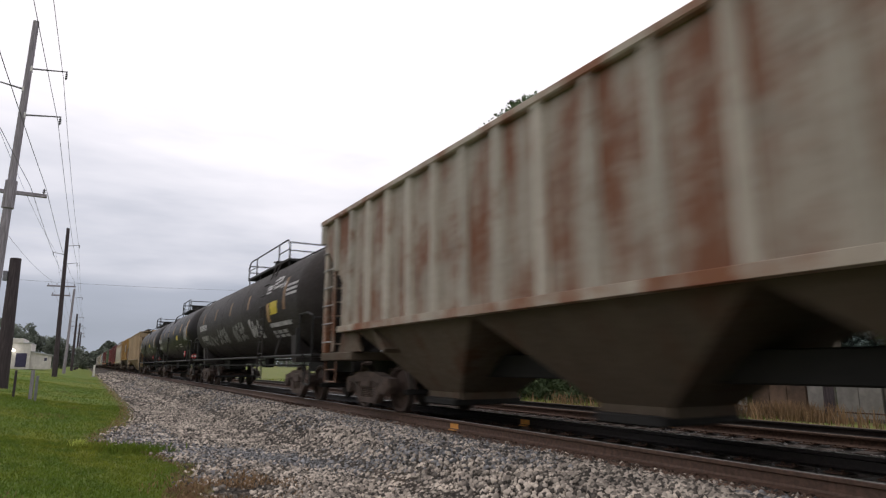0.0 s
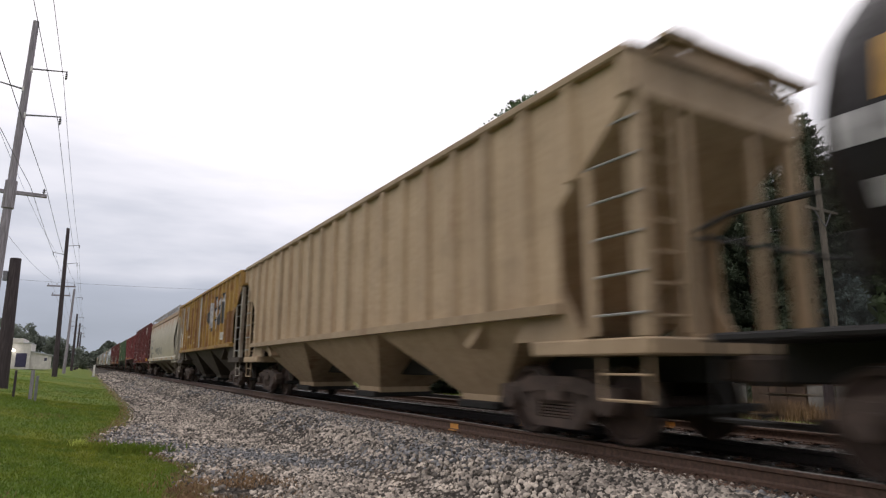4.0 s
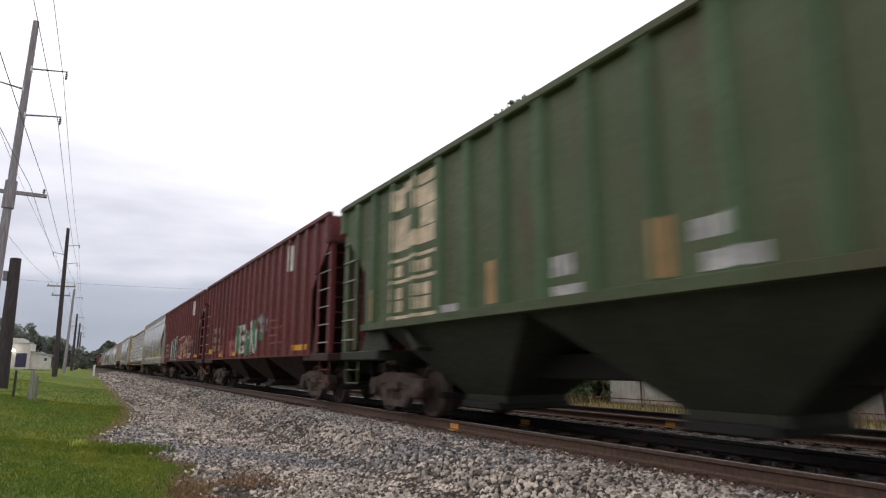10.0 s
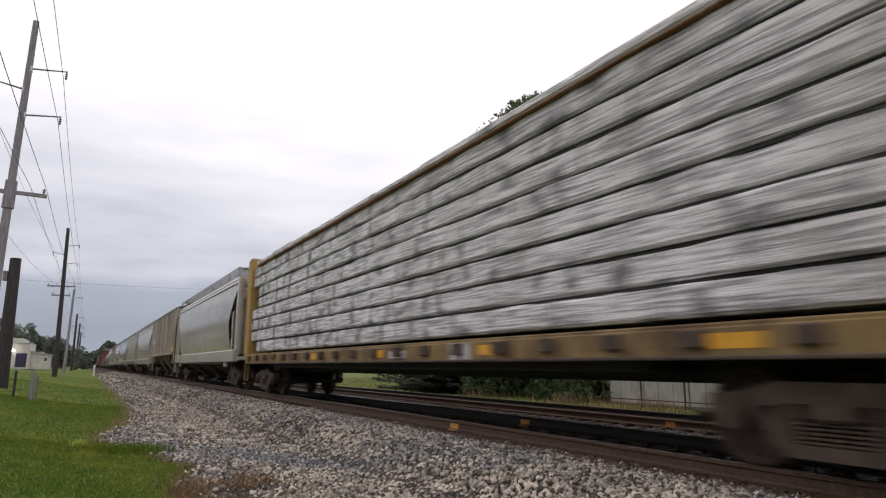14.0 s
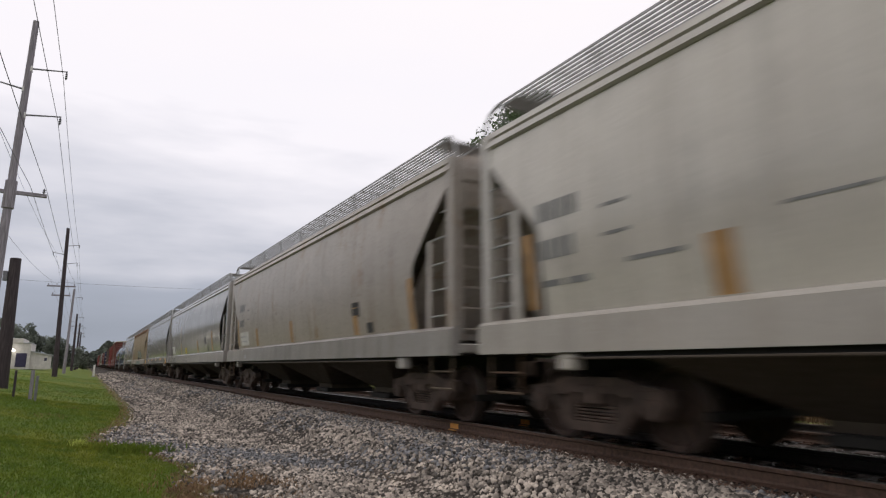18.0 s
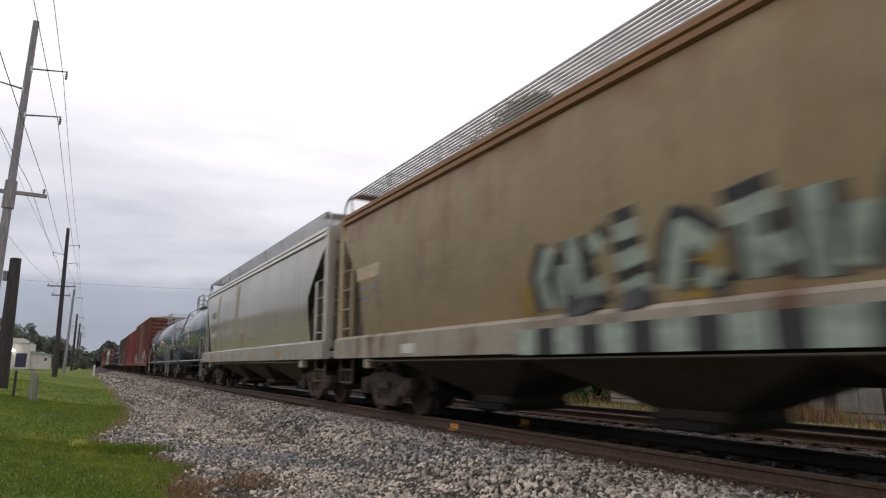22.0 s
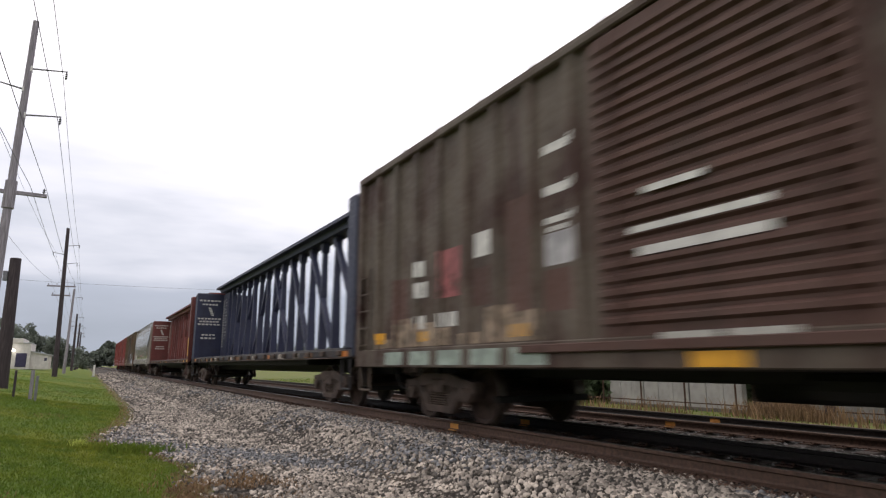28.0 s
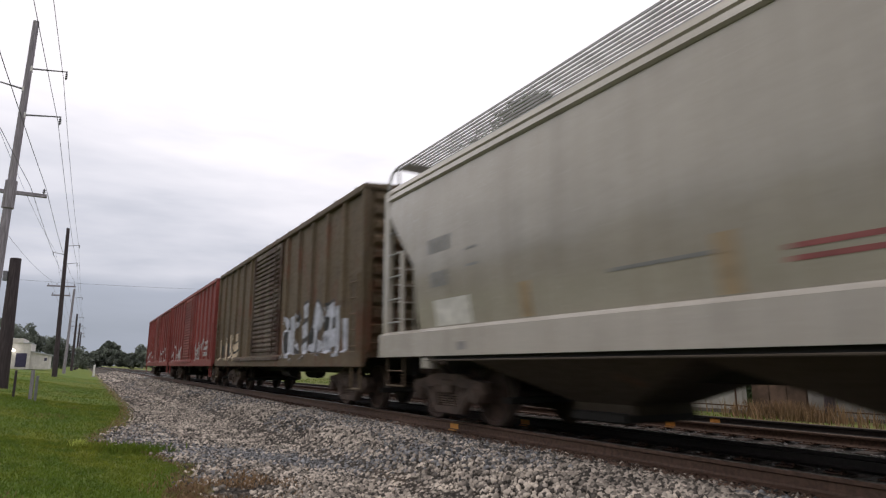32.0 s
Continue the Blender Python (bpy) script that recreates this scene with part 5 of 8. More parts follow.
        off = abs(((y + B - 0.1) / pitch + 0.5) % 1 - 0.5) * pitch
        return X + (0.087 if off < 0.056 else 0.087 * max(0, (0.102 - off) / 0.046))
    return car, surf, B


def smooth_hopper(L, mat, label, top=4.2, sill_mat=None, under=None, deck=None, ridge_mat=None, inset=1.24, rails=0.44, bolster=None, sill_low=1.06, ridges=2):
    """Covered hopper with smooth bulging sides, a roof edge of ridges and outboard running boards."""
    car = freight("hopper_car", label)
    bolster, B = bolster or L / 2 - 2.1, L / 2 - 0.38
    sm = sill_mat or mat
    um = under or mat
    zs = [1.40, 1.5, 1.62, 1.78, 2.0, 2.3, 2.52, 2.64, 2.9, 3.3, 3.65, 3.88, 3.98]
    wid = lambda z: 1.34 + 0.225 * math.sin(math.pi * min(1, max(0, (z - 1.2) / 3.4))) ** 0.7
    lng = lambda z: B - 0.10 - inset * min(1.0, max(0.0, (3.88 - z) / 1.3))
    rings = []
    for z in zs:
        # the side sheets run on past the recessed end
        w, l, c = wid(z), lng(z), 0.07
        d = l - 1.0 * min(1.0, max(0.0, (3.88 - z) / 1.0))
        rings.append([(-w, -l, z), (-w + c, -d, z), (w - c, -d, z), (w, -l, z), (w, l, z), (w - c, d, z), (-w + c, d, z), (-w, l, z)])
    body = Geo().loft(rings)
    body.round = True
    part("body", body, mat, car)
    rm = ridge_mat or mat
    for k in range(ridges):
        z = 3.98 + (top + 0.06 - 3.98) * k / ridges
        z1 = 3.98 + (top + 0.06 - 3.98) * (k + 1) / ridges
        w = 1.50 - 0.03 * k
        part("roof_ridge", Geo().prism([(-w, z), (w, z), (w + 0.035, z + 0.03), (w, z1 - 0.01), (-w, z1 - 0.01), (-w - 0.035, z + 0.03)], 1, -B + 0.18, B - 0.18), rm, car)
    part("roof", Geo().prism([(-1.42, top + 0.06), (1.42, top + 0.06), (1.0, top + 0.16), (0, top + 0.2), (-1.0, top + 0.16)], 1, -B + 0.2, B - 0.2), rm, car)
    part("hatch_cover", Geo().soft_box(-0.32, 0.32, -B + 1.3, B - 1.3, top + 0.17, top + 0.26, 0.03), rm, car)
    dm = deck or M_SILVER
    zt = top + rails
    for s in (-1, 1):
        g = Geo()
        for k in range(11):
            x = s * (0.70 + 0.077 * k)
            g.box(x - 0.009, x + 0.009, -B + 0.38, B - 0.38, zt - 0.03, zt)
        y = -B + 0.4
        while y < B - 0.38:
            g.box(s * 0.68, s * 1.48, y - 0.008, y + 0.008, zt - 0.03, zt - 0.012)
            y += 0.6
        wb = part("running_board", g, dm, car, "open steel grating walkway along the roof")
        y = -B + 0.45
        while y < B - 0.4:
            part("bracket", Geo().tube((s * 1.42, y, top + 0.02), (s * 1.45, y, zt - 0.03), 0.02, 0.02, 6).tube((s * 1.2, y, top + 0.1), (s * 0.8, y, zt - 0.03), 0.02, 0.02, 6), dm, wb)
            y += (2 * B - 0.92) / 8
        x0, x1 = s * 1.44, s * 1.58
        part("side_sill", Geo().prism([(s * 1.40, sill_low), (s * 1.58, sill_low), (s * 1.58, 1.45), (s * 1.50, 1.505), (s * 1.40, 1.52)], 1, -B, B), sm, car)
        part("sill_lip", Geo().soft_box(min(s * 1.42, s * 1.61), max(s * 1.42, s * 1.61), -B + 1.9, B - 1.9, sill_low - 0.08, sill_low - 0.055, 0.006), um, car)
        part("sill_web", Geo().box(s * 1.45, s * 1.49, -B + 1.9, B - 1.9, sill_low - 0.06, sill_low + 0.02), M_UNDER, car)
    for s in (-1, 1):
        e = s * B
        part("slope_sheet", Geo().prism([(e - s * 0.25, 3.75), (e - s * 0.25, 3.68), (e - s * 2.6, 1.25), (e - s * 2.7, 1.3)], 0, -1.30, 1.30), mat, car)
        part("end_platform", Geo().soft_box(-1.5, 1.5, min(e, e - s * 2.0), max(e, e - s * 2.0), 1.1, 1.24, 0.02), sm, car)
        for x in (-1.46, 1.46):
            part("corner_post", Geo().soft_box(x - 0.06, x + 0.06, min(e - s * 0.02, e - s * 0.24), max(e - s * 0.02, e - s * 0.24), 1.3, top + 0.02, 0.015), mat, car)
            part("step", Geo().path([(x, e - s * 0.14, sill_low), (x, e - s * 0.14, 0.56), (x, e - s * 0.80, 0.56), (x, e - s * 0.80, sill_low)], 0.018).tube((x, e - s * 0.14, 0.82), (x, e - s * 0.80, 0.82), 0.014), P_TANUNDER, car)
            part("jacking_pad", Geo().soft_box(x - 0.09, x + 0.06, e - s * 1.75 - 0.14, e - s * 1.75 + 0.14, sill_low - 0.2, sill_low - 0.01, 0.02), sm, car)
        part("end_panel", Geo().soft_box(-1.42, 1.42, e - s * 0.16 - 0.02, e - s * 0.16 + 0.02, 3.45, top + 0.02, 0.01), mat, car)
        for x in (-0.55, 0.55):
            part("end_post", Geo().soft_box(x - 0.05, x + 0.05, e - s * 0.14 - 0.05, e - s * 0.14 + 0.05, 1.2, 3.5, 0.01), mat, car)
        end_ladder(car, mat, e - s * 0.05, -1.36, -0.86, 1.3, top, 9)
        corner_ladder(car, mat, -1.50, e, s, 1.46, 2.95, 0.6)
        for x in (-1.44, 1.44):
            part("roof_end_rail", Geo().path([(x, e - s * 0.04, top - 0.05), (x, e - s * 0.08, top + rails * 0.55), (x, e - s * 0.20, zt - 0.06), (x, e - s * 0.40, zt)], 0.025, 8), dm, car, "bent grab rail at the walkway's end")
        part("end_walkway", Geo().box(-1.40, 1.40, min(e - s * 0.40, e - s * 0.85), max(e - s * 0.40, e - s * 0.85), zt - 0.04, zt - 0.012), dm, car, "grating across the roof end")
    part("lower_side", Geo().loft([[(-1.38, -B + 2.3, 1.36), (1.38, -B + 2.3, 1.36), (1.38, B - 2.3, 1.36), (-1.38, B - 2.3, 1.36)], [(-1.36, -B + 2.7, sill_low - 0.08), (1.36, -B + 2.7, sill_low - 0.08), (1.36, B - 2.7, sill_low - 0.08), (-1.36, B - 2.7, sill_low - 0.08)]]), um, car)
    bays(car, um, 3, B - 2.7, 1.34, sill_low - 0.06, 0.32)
    underframe(car, L, bolster)
    surf = lambda y, z: wid(z) if z > 1.52 else 1.58
    return car, surf, B


def tank_car(L, mat, label, radius=1.57, zc=2.76, deck=None, stripe=None, rail_mat=None, walk_len=2.4, bolster=None, half=None, ladder_y=0.0, plat_y=0.0):
    """Tank car: barrel with dished heads, top platform with railing, manway, side ladder, end decks."""
    car = freight("tank_car", label)
    bolster, B = bolster or L / 2 - 1.95, half or L / 2 - 0.75
    n = 40
    prof = [(-B, 0.12), (-B + 0.04, 0.55), (-B + 0.16, 0.95), (-B + 0.36, 1.25), (-B + 0.62, 1.43), (-B + 0.9, 1.5), (B - 0.9, 1.5), (B - 0.62, 1.43), (B - 0.36, 1.25), (B - 0.16, 0.95), (B - 0.04, 0.55), (B, 0.12)]
    k = radius / 1.5
    g = Geo().loft([[(r * k * math.cos(2 * math.pi * i / n), y, zc + r * k * math.sin(2 * math.pi * i / n)) for i in range(n)] for y, r in prof])
    g.round = True
    body = part("barrel", g, mat, car)
    for y in (-B * 0.62, -B * 0.2, B * 0.2, B * 0.62):
        g = Geo().loft([[((radius + o) * math.cos(2 * math.pi * i / n), y + d, zc + (radius + o) * math.sin(2 * math.pi * i / n)) for i in range(n)] for d, o in ((-0.03, 0.0), (-0.02, 0.008), (0.02, 0.008), (0.03, 0.0))], True, False)
        g.round = True
        part("weld_band", g, mat, body)
    dm = rail_mat or M_DARKSTEEL
    zt = zc + radius
    w = walk_len
    plat = part("top_platform", Geo().soft_box(-0.78, -0.35, -w, w, zt - 0.02, zt + 0.07, 0.01), dm, car, "steel platform on top of the tank", pose(0, plat_y, 0))
    part("board", Geo().soft_box(0.35, 0.78, -w, w, zt - 0.02, zt + 0.07, 0.01), dm, plat)
    for y0 in (-w, w - 0.35):
        part("board", Geo().soft_box(-0.34, 0.34, y0, y0 + 0.35, zt - 0.02, zt + 0.07, 0.01), dm, plat)
    for s in (-1, 1):
        for y in (-w + 0.1, -w * 0.35, w * 0.35, w - 0.1):
            part("platform_leg", Geo().soft_box(s * 0.74 - 0.02, s * 0.74 + 0.02, y - 0.03, y + 0.03, zc + radius * 0.86, zt, 0.008), dm, plat)
        h = zt + 0.72
        part("railing", Geo().path([(s * 0.76, -w, zt), (s * 0.76, -w, h - 0.2), (s * 0.76, -w + 0.25, h), (s * 0.76, w - 0.25, h), (s * 0.76, w, h - 0.2), (s * 0.76, w, zt)], 0.028)
             .path([(s * 0.76, -w, zt + 0.38), (s * 0.76, -w * 0.55, zt + 0.38)], 0.02).tube((s * 0.76, -w * 0.55, zt), (s * 0.76, -w * 0.55, h), 0.024).tube((s * 0.76, w * 0.55, zt), (s * 0.76, w * 0.55, h), 0.024).path([(s * 0.76, w * 0.55, zt + 0.38), (s * 0.76, w, zt + 0.38)], 0.02), dm, plat)
    for s in (-1, 1):
        part("end_railing", Geo().path([(-0.76, s * w, zt + 0.6), (0.76, s * w, zt + 0.6)], 0.024).path([(-0.76, s * w, zt + 0.33), (0.76, s * w, zt + 0.33)], 0.02), dm, plat)
    mw = Geo().tube((0, 0.25, zt - 0.05), (0, 0.25, zt + 0.42), 0.42, 0.40, 18).tube((0, 0.25, zt + 0.42), (0, 0.25, zt + 0.38), 0.46, 0.3, 18)
    mw.round = True
    part("manway", mw, dm, car, "round manway dome", pose(0, plat_y, 0))
    part("valve_housing", Geo().tube((0, -0.9, zt - 0.05), (0, -0.9, zt + 0.3), 0.24, 0.22, 12), dm, car, "", pose(0, plat_y, 0))
    for s in (-1, 1):
        e = s * (L / 2 - 0.42)
        part("stub_sill", Geo().soft_box(-0.36, 0.36, min(e, s * (bolster - 1.5)), max(e, s * (bolster - 1.5)), 0.74, 1.15, 0.02), M_UNDER, car)
        part("end_deck", Geo().soft_box(-1.45, 1.45, min(e, e - s * 1.15), max(e, e - s * 1.15), 1.12, 1.20, 0.02), deck or M_DARKSTEEL, car)
        part("saddle", Geo().prism([(-1.25, 1.0), (1.25, 1.0), (1.3, 1.75), (0.9, 1.42), (0, 1.16), (-0.9, 1.42), (-1.3, 1.75)], 1, s * bolster - 0.22, s * bolster + 0.22), mat, car)
        part("end_handrail", Geo().path([(-1.45, e, 1.2), (-1.45, e, 2.15), (-1.45, e - s * 0.4, 2.25), (-1.45, e - s * 1.1, 2.25), (-1.45, e - s * 1.1, 1.2)], 0.025).path([(-1.4, e, 2.1), (1.4, e, 2.1)], 0.022), dm, car)
        part("end_post", Geo().soft_box(-1.48, -1.40, e - s * 1.3 - 0.05, e - s * 1.3 + 0.05, 1.15, 1.9, 0.012), M_UNDER, car)
        for x in (-1.45, 1.45):
            part("step", Geo().path([(x, e - s * 0.1, 1.15), (x, e - s * 0.1, 0.45), (x, e - s * 0.55, 0.45), (x, e - s * 0.55, 1.15)], 0.024), dm, car)
        for x in (-1.5, 1.5):
            part("strut", Geo().prism([(s * (bolster - 1.6), 1.15), (s * (bolster - 1.72), 1.15), (s * (bolster - 1.15), 1.75), (s * (bolster - 1.02), 1.75)], 0, x * 0.9 - 0.02, x * 0.9 + 0.02), mat, car)
    for x in (-1.52, 1.52):
        part("side_rail", Geo().tube((x, -B + 0.2, 1.16), (x, B - 0.2, 1.16), 0.04, 0.04, 8), rail_mat or (M_UNDER if stripe else M_DARKSTEEL), car)
        part("brake_pipe", Geo().tube((x * 0.6, -bolster, 0.92), (x * 0.6, bolster, 0.92), 0.022, 0.022, 6), M_UNDER, car)
    for x in (-1.58, 1.58):
        sd = 1 if x > 0 else -1
        lad = part("side_ladder", Geo().path([(x, -0.25, 0.5), (x, -0.25, 2.7), (x * 0.72, -0.25, zc + radius * 0.86), (x * 0.5, -0.25, zt)], 0.022), mat, car, "ladder on the tank side", pose(0, ladder_y, 0))
        part("stile", Geo().path([(x, 0.25, 0.5), (x, 0.25, 2.7), (x * 0.72, 0.25, zc + radius * 0.86), (x * 0.5, 0.25, zt)], 0.022), mat, lad)
        for r in range(10):
            z = 0.55 + 0.36 * r
            xx = sd * max(1.58 if z < 2.75 else 0, math.sqrt(max(0.1, radius ** 2 - (z - zc) ** 2)) + 0.05)
            part("rung", Geo().tube((xx, -0.27, z), (xx, 0.27, z), 0.018, 0.018, 6), rail_mat or M_DARKSTEEL, lad)
    part("outlet_valve", Geo().tube((0, 0, zc - radius - 0.35), (0, 0, zc - radius + 0.05), 0.16, 0.2, 12), M_UNDER, car)
    underframe(car, L, bolster, sill=False)

    def surf(y, z):
        return math.sqrt(max(0.02, radius ** 2 - (z - zc) ** 2))
    return car, surf, B


def boxcar(L, mat, label, top=5.1, door_w=3.0, ribs=13, door_mat=None, roof_mat=None, low=1.08, corrugated_door=True, half=1.52, bolster=None, door_y=0.0):
    """Boxcar with outside posts, sliding door of ridged sheet, ridged steel ends, a low roof."""
    car = freight("boxcar", label)
    bolster, B = bolster or L / 2 - 2.3, L / 2 - 0.42
    X = half
    eave = top - 0.14
    part("body", Geo().box(-X, X, -B + 0.06, B - 0.06, low, eave), mat, car)
    for s in (-1, 1):
        n = ribs
        for k in range(n):
            y = -B + 0.12 + (2 * B - 0.24) * k / (n - 1)
            if abs(y - door_y) < door_w / 2 + 0.1:
                continue
            g = Geo().prism([(s * X, y - 0.085), (s * (X + 0.075), y - 0.05), (s * (X + 0.075), y + 0.05), (s * X, y + 0.085)], 2, low + 0.12, eave - 0.06)
            part("rib", g, mat, car)
        part("side_sill", Geo().soft_box(min(s * X, s * (X + 0.09)), max(s * X, s * (X + 0.09)), -B, B, low - 0.20, low + 0.12, 0.015), mat, car)
        part("eave", Geo().soft_box(min(s * (X - 0.05), s * (X + 0.10)), max(s * (X - 0.05), s * (X + 0.10)), -B, B, eave - 0.08, eave + 0.03, 0.02), mat, car)
        dm = door_mat or mat
        d0, d1 = s * (X + 0.01), s * (X + 0.07)
        door = part("sliding_door", Geo().soft_box(min(d0, d1), max(d0, d1), -door_w / 2, door_w / 2, low + 0.1, eave - 0.1, 0.015), dm, car, "", pose(0, door_y, 0))
        m = 22 if corrugated_door else 6
        for k in range(m):
            z = low + 0.28 + (eave - low - 0.55) * k / (m - 1)
            h = 0.055 if corrugated_door else 0.035
            g = Geo().prism([(s * (X + 0.07), z - h), (s * (X + 0.115), z - h * 0.45), (s * (X + 0.115), z + h * 0.45), (s * (X + 0.07), z + h)], 1, -door_w / 2 + 0.1, door_w / 2 - 0.1)
            part("ridge", g, dm, door)
        part("door_rail", Geo().soft_box(min(s * X, s * (X + 0.14)), max(s * X, s * (X + 0.14)), -door_w / 2 - 0.3, door_w + 0.6, low - 0.02, low + 0.08, 0.01), dm, car)
        for yy in (-door_w / 2 + 0.35, door_w / 2 - 0.35):
            part("lock_rod", Geo().tube((s * (X + 0.14), yy, low + 0.15), (s * (X + 0.14), yy, eave - 0.15), 0.022, 0.022, 6), dm, door)
    for s in (-1, 1):
        e = s * (B - 0.06)
        m = 11
        for k in range(m):
            z = low + 0.22 + (eave - low - 0.4) * k / (m - 1)
            g = Geo().prism([(e, z - 0.13), (e + s * 0.085, z - 0.05), (e + s * 0.085, z + 0.05), (e, z + 0.13)], 0, -X + 0.16, X - 0.16)
            part("end_ridge", g, mat, car)
        for x in (-X, X):
            part("corner_post", Geo().soft_box(x - 0.09, x + 0.05 if x < 0 else x + 0.05, e - 0.06, e + 0.07, low - 0.1, eave, 0.015), mat, car)
        end_ladder(car, mat, e + s * 0.12, -X + 0.05, -X + 0.55, low + 0.1, low + 2.2, 6)
        for x in (-X - 0.03, X + 0.03):
            part("step", Geo().path([(x, e - s * 0.1, low - 0.1), (x, e - s * 0.1, 0.45), (x, e - s * 0.55, 0.45), (x, e - s * 0.55, low - 0.1)], 0.024), mat, car)
        ladder(car, mat, -X - 0.09, e - s * 0.60, e - s * 0.14, low + 0.05, low + 1.7, 5)
        part("end_cap", Geo().prism([(-X - 0.08, eave - 0.02), (X + 0.08, eave - 0.02), (X + 0.08, eave + 0.06), (0, top + 0.06), (-X - 0.08, eave + 0.06)], 1, e - 0.02, e + s * 0.09), roof_mat or mat, car)
    roof = part("roof", Geo().prism([(-X - 0.08, eave + 0.03), (X + 0.08, eave + 0.03), (X + 0.08, eave + 0.07), (0, top + 0.05), (-X - 0.08, eave + 0.07)], 1, -B, B), roof_mat or mat, car)
    y = -B + 0.6
    while y < B:
        part("roof_seam", Geo().prism([(-X - 0.07, eave + 0.06), (-X - 0.07, eave + 0.11), (0, top + 0.09), (X + 0.07, eave + 0.11), (X + 0.07, eave + 0.06), (0, top + 0.04)], 1, y - 0.03, y + 0.03), roof_mat or mat, roof)
        y += 1.25
    part("underframe", Geo().soft_box(-1.3, 1.3, -B + 3.6, B - 3.6, 0.86, low, 0.03), M_UNDER, car)
    part("brake_cylinder", Geo().tube((-0.75, -0.6, 0.72), (-0.75, 0.3, 0.72), 0.14, 0.14, 10).tube((0.5, 0.6, 0.68), (0.5, 1.7, 0.68), 0.18, 0.18, 10), M_UNDER, car)
    underframe(car, L, bolster, low - 0.16)

    def surf(y, z):
        if z < low + 0.12:
            return X + 0.092
        if abs(y - door_y) < door_w / 2:
            return X + 0.118
        pitch = (2 * B - 0.24) / (ribs - 1)
        off = abs(((y + B - 0.12) / pitch + 0.5) % 1 - 0.5) * pitch
        return X + (0.077 if off < 0.052 else 0.0 if off > 0.086 else 0.077 * (0.086 - off) / 0.034)
    return car, surf, B


def centrebeam(L, mat, label, deck_mat=None, loaded=False, top=4.74, posts=16):
    """Centre-beam flat car: end bulkheads, a spine truss, deck with stake pockets."""
    car = freight("centrebeam_flatcar", label)
    bolster, B = L / 2 - 2.62, L / 2 - (0.82 if loaded else 0.56)
    dm = deck_mat or mat
    thick = 0.28 if loaded else 0.42
    for s in (-1, 1):
        x0, x1 = s * 1.28, s * 1.40
        part("side_sill", Geo().soft_box(min(x0, x1), max(x0, x1), -B, B, 0.98 if loaded else 1.09, 1.26, 0.015), dm, car)
        n = 20
        for k in range(n):
            y = -B + 0.7 + (2 * B - 1.4) * k / (n - 1)
            part("stake_pocket", Geo().soft_box(min(s * 1.40, s * 1.47), max(s * 1.40, s * 1.47), y - 0.13, y + 0.13, 1.07 if loaded else 1.12, 1.24, 0.015), M_TRUCK, car)
        part("winch_rail", Geo().soft_box(min(s * 1.40, s * 1.49), max(s * 1.40, s * 1.49), -B + 0.3, B - 0.3, 0.96 if loaded else 1.06, 1.0 if loaded else 1.085, 0.01), M_TRUCK, car)
    part("deck", Geo().soft_box(-1.38, 1.38, -B, B, 1.20, 1.30, 0.015), dm, car)
    part("floor_frame", Geo().soft_box(-1.2, 1.2, -B + 3.6, B - 3.6, 0.84 if loaded else 0.92, 1.2, 0.03), M_UNDER, car)
    for s in (-1, 1):
        e = s * B
        blk = part("bulkhead", Geo().soft_box(-1.42, 1.42, min(e, e - s * thick), max(e, e - s * thick), 1.26, top + 0.08, 0.03), mat, car, "tall end bulkhead")
        for k in range(5):
            z = 1.75 + 0.62 * k
            part("stiffener", Geo().soft_box(-1.36, 1.36, min(e + s * 0.0, e + s * 0.09), max(e, e + s * 0.09), z - 0.09, z + 0.09, 0.02), mat, blk)
        for x in (-1.36, -0.45, 0.45, 1.36):
            part("post", Geo().soft_box(x - 0.07, x + 0.07, min(e + s * 0.003, e + s * 0.14), max(e + s * 0.003, e + s * 0.14), 1.1, top + 0.02, 0.02), mat, blk)
        end_ladder(car, mat, e + s * 0.18, -1.3, -0.85, 1.2, top - 0.2, 9)
        for x in (-1.4, 1.4):
            part("step", Geo().path([(x, e - s * 0.1, 1.1), (x, e - s * 0.1, 0.42), (x, e - s * 0.55, 0.42), (x, e - s * 0.55, 1.1)], 0.024), dm, car)
        # solid web panel beside the bulkhead
        if s > 0 or loaded:
            part("web_panel", Geo().soft_box(-0.10, 0.10, min(e - s * thick, e - s * 1.9), max(e - s * thick, e - s * 1.9), 1.3, top + 0.05, 0.01), mat, car)
    c0, c1 = (top, top + 0.41) if loaded else (top + 0.12, top + 0.41)
    part("top_chord", Geo().prism([(-0.5, c1 - 0.02), (-0.5, c1 - 0.12), (-0.3, c1 - 0.12), (-0.26, c0), (0.26, c0), (0.3, c1 - 0.12), (0.5, c1 - 0.12), (0.5, c1 - 0.02), (0.44, c1), (-0.44, c1)], 1, -B + 0.3, B - 0.3), mat, car)
    n = posts
    ys = [1.142 * (k - (n - 1) / 2) for k in range(n)]
    for y in ys:
        part("web_post", Geo().prism([(-0.13, 1.3), (0.13, 1.3), (0.06, c0 + 0.02), (-0.06, c0 + 0.02)], 1, y - 0.07, y + 0.07) if not loaded else Geo().box(-0.1, 0.1, y - 0.06, y + 0.06, 1.3, c0), mat, car)
        if not loaded:
            part("gusset", Geo().prism([(y - 0.17, c0 + 0.02), (y + 0.17, c0 + 0.02), (y + 0.08, c0 - 0.3), (y - 0.08, c0 - 0.3)], 0, -0.11, 0.11), mat, car)
    for k in range(2, n, 2):
        for s in (-1, 1):
            a, b = (ys[k - 2], ys[k]) if s < 0 else (ys[n - 1 - k + 2], ys[n - 1 - k])
            if s * b < -2.5:
                continue
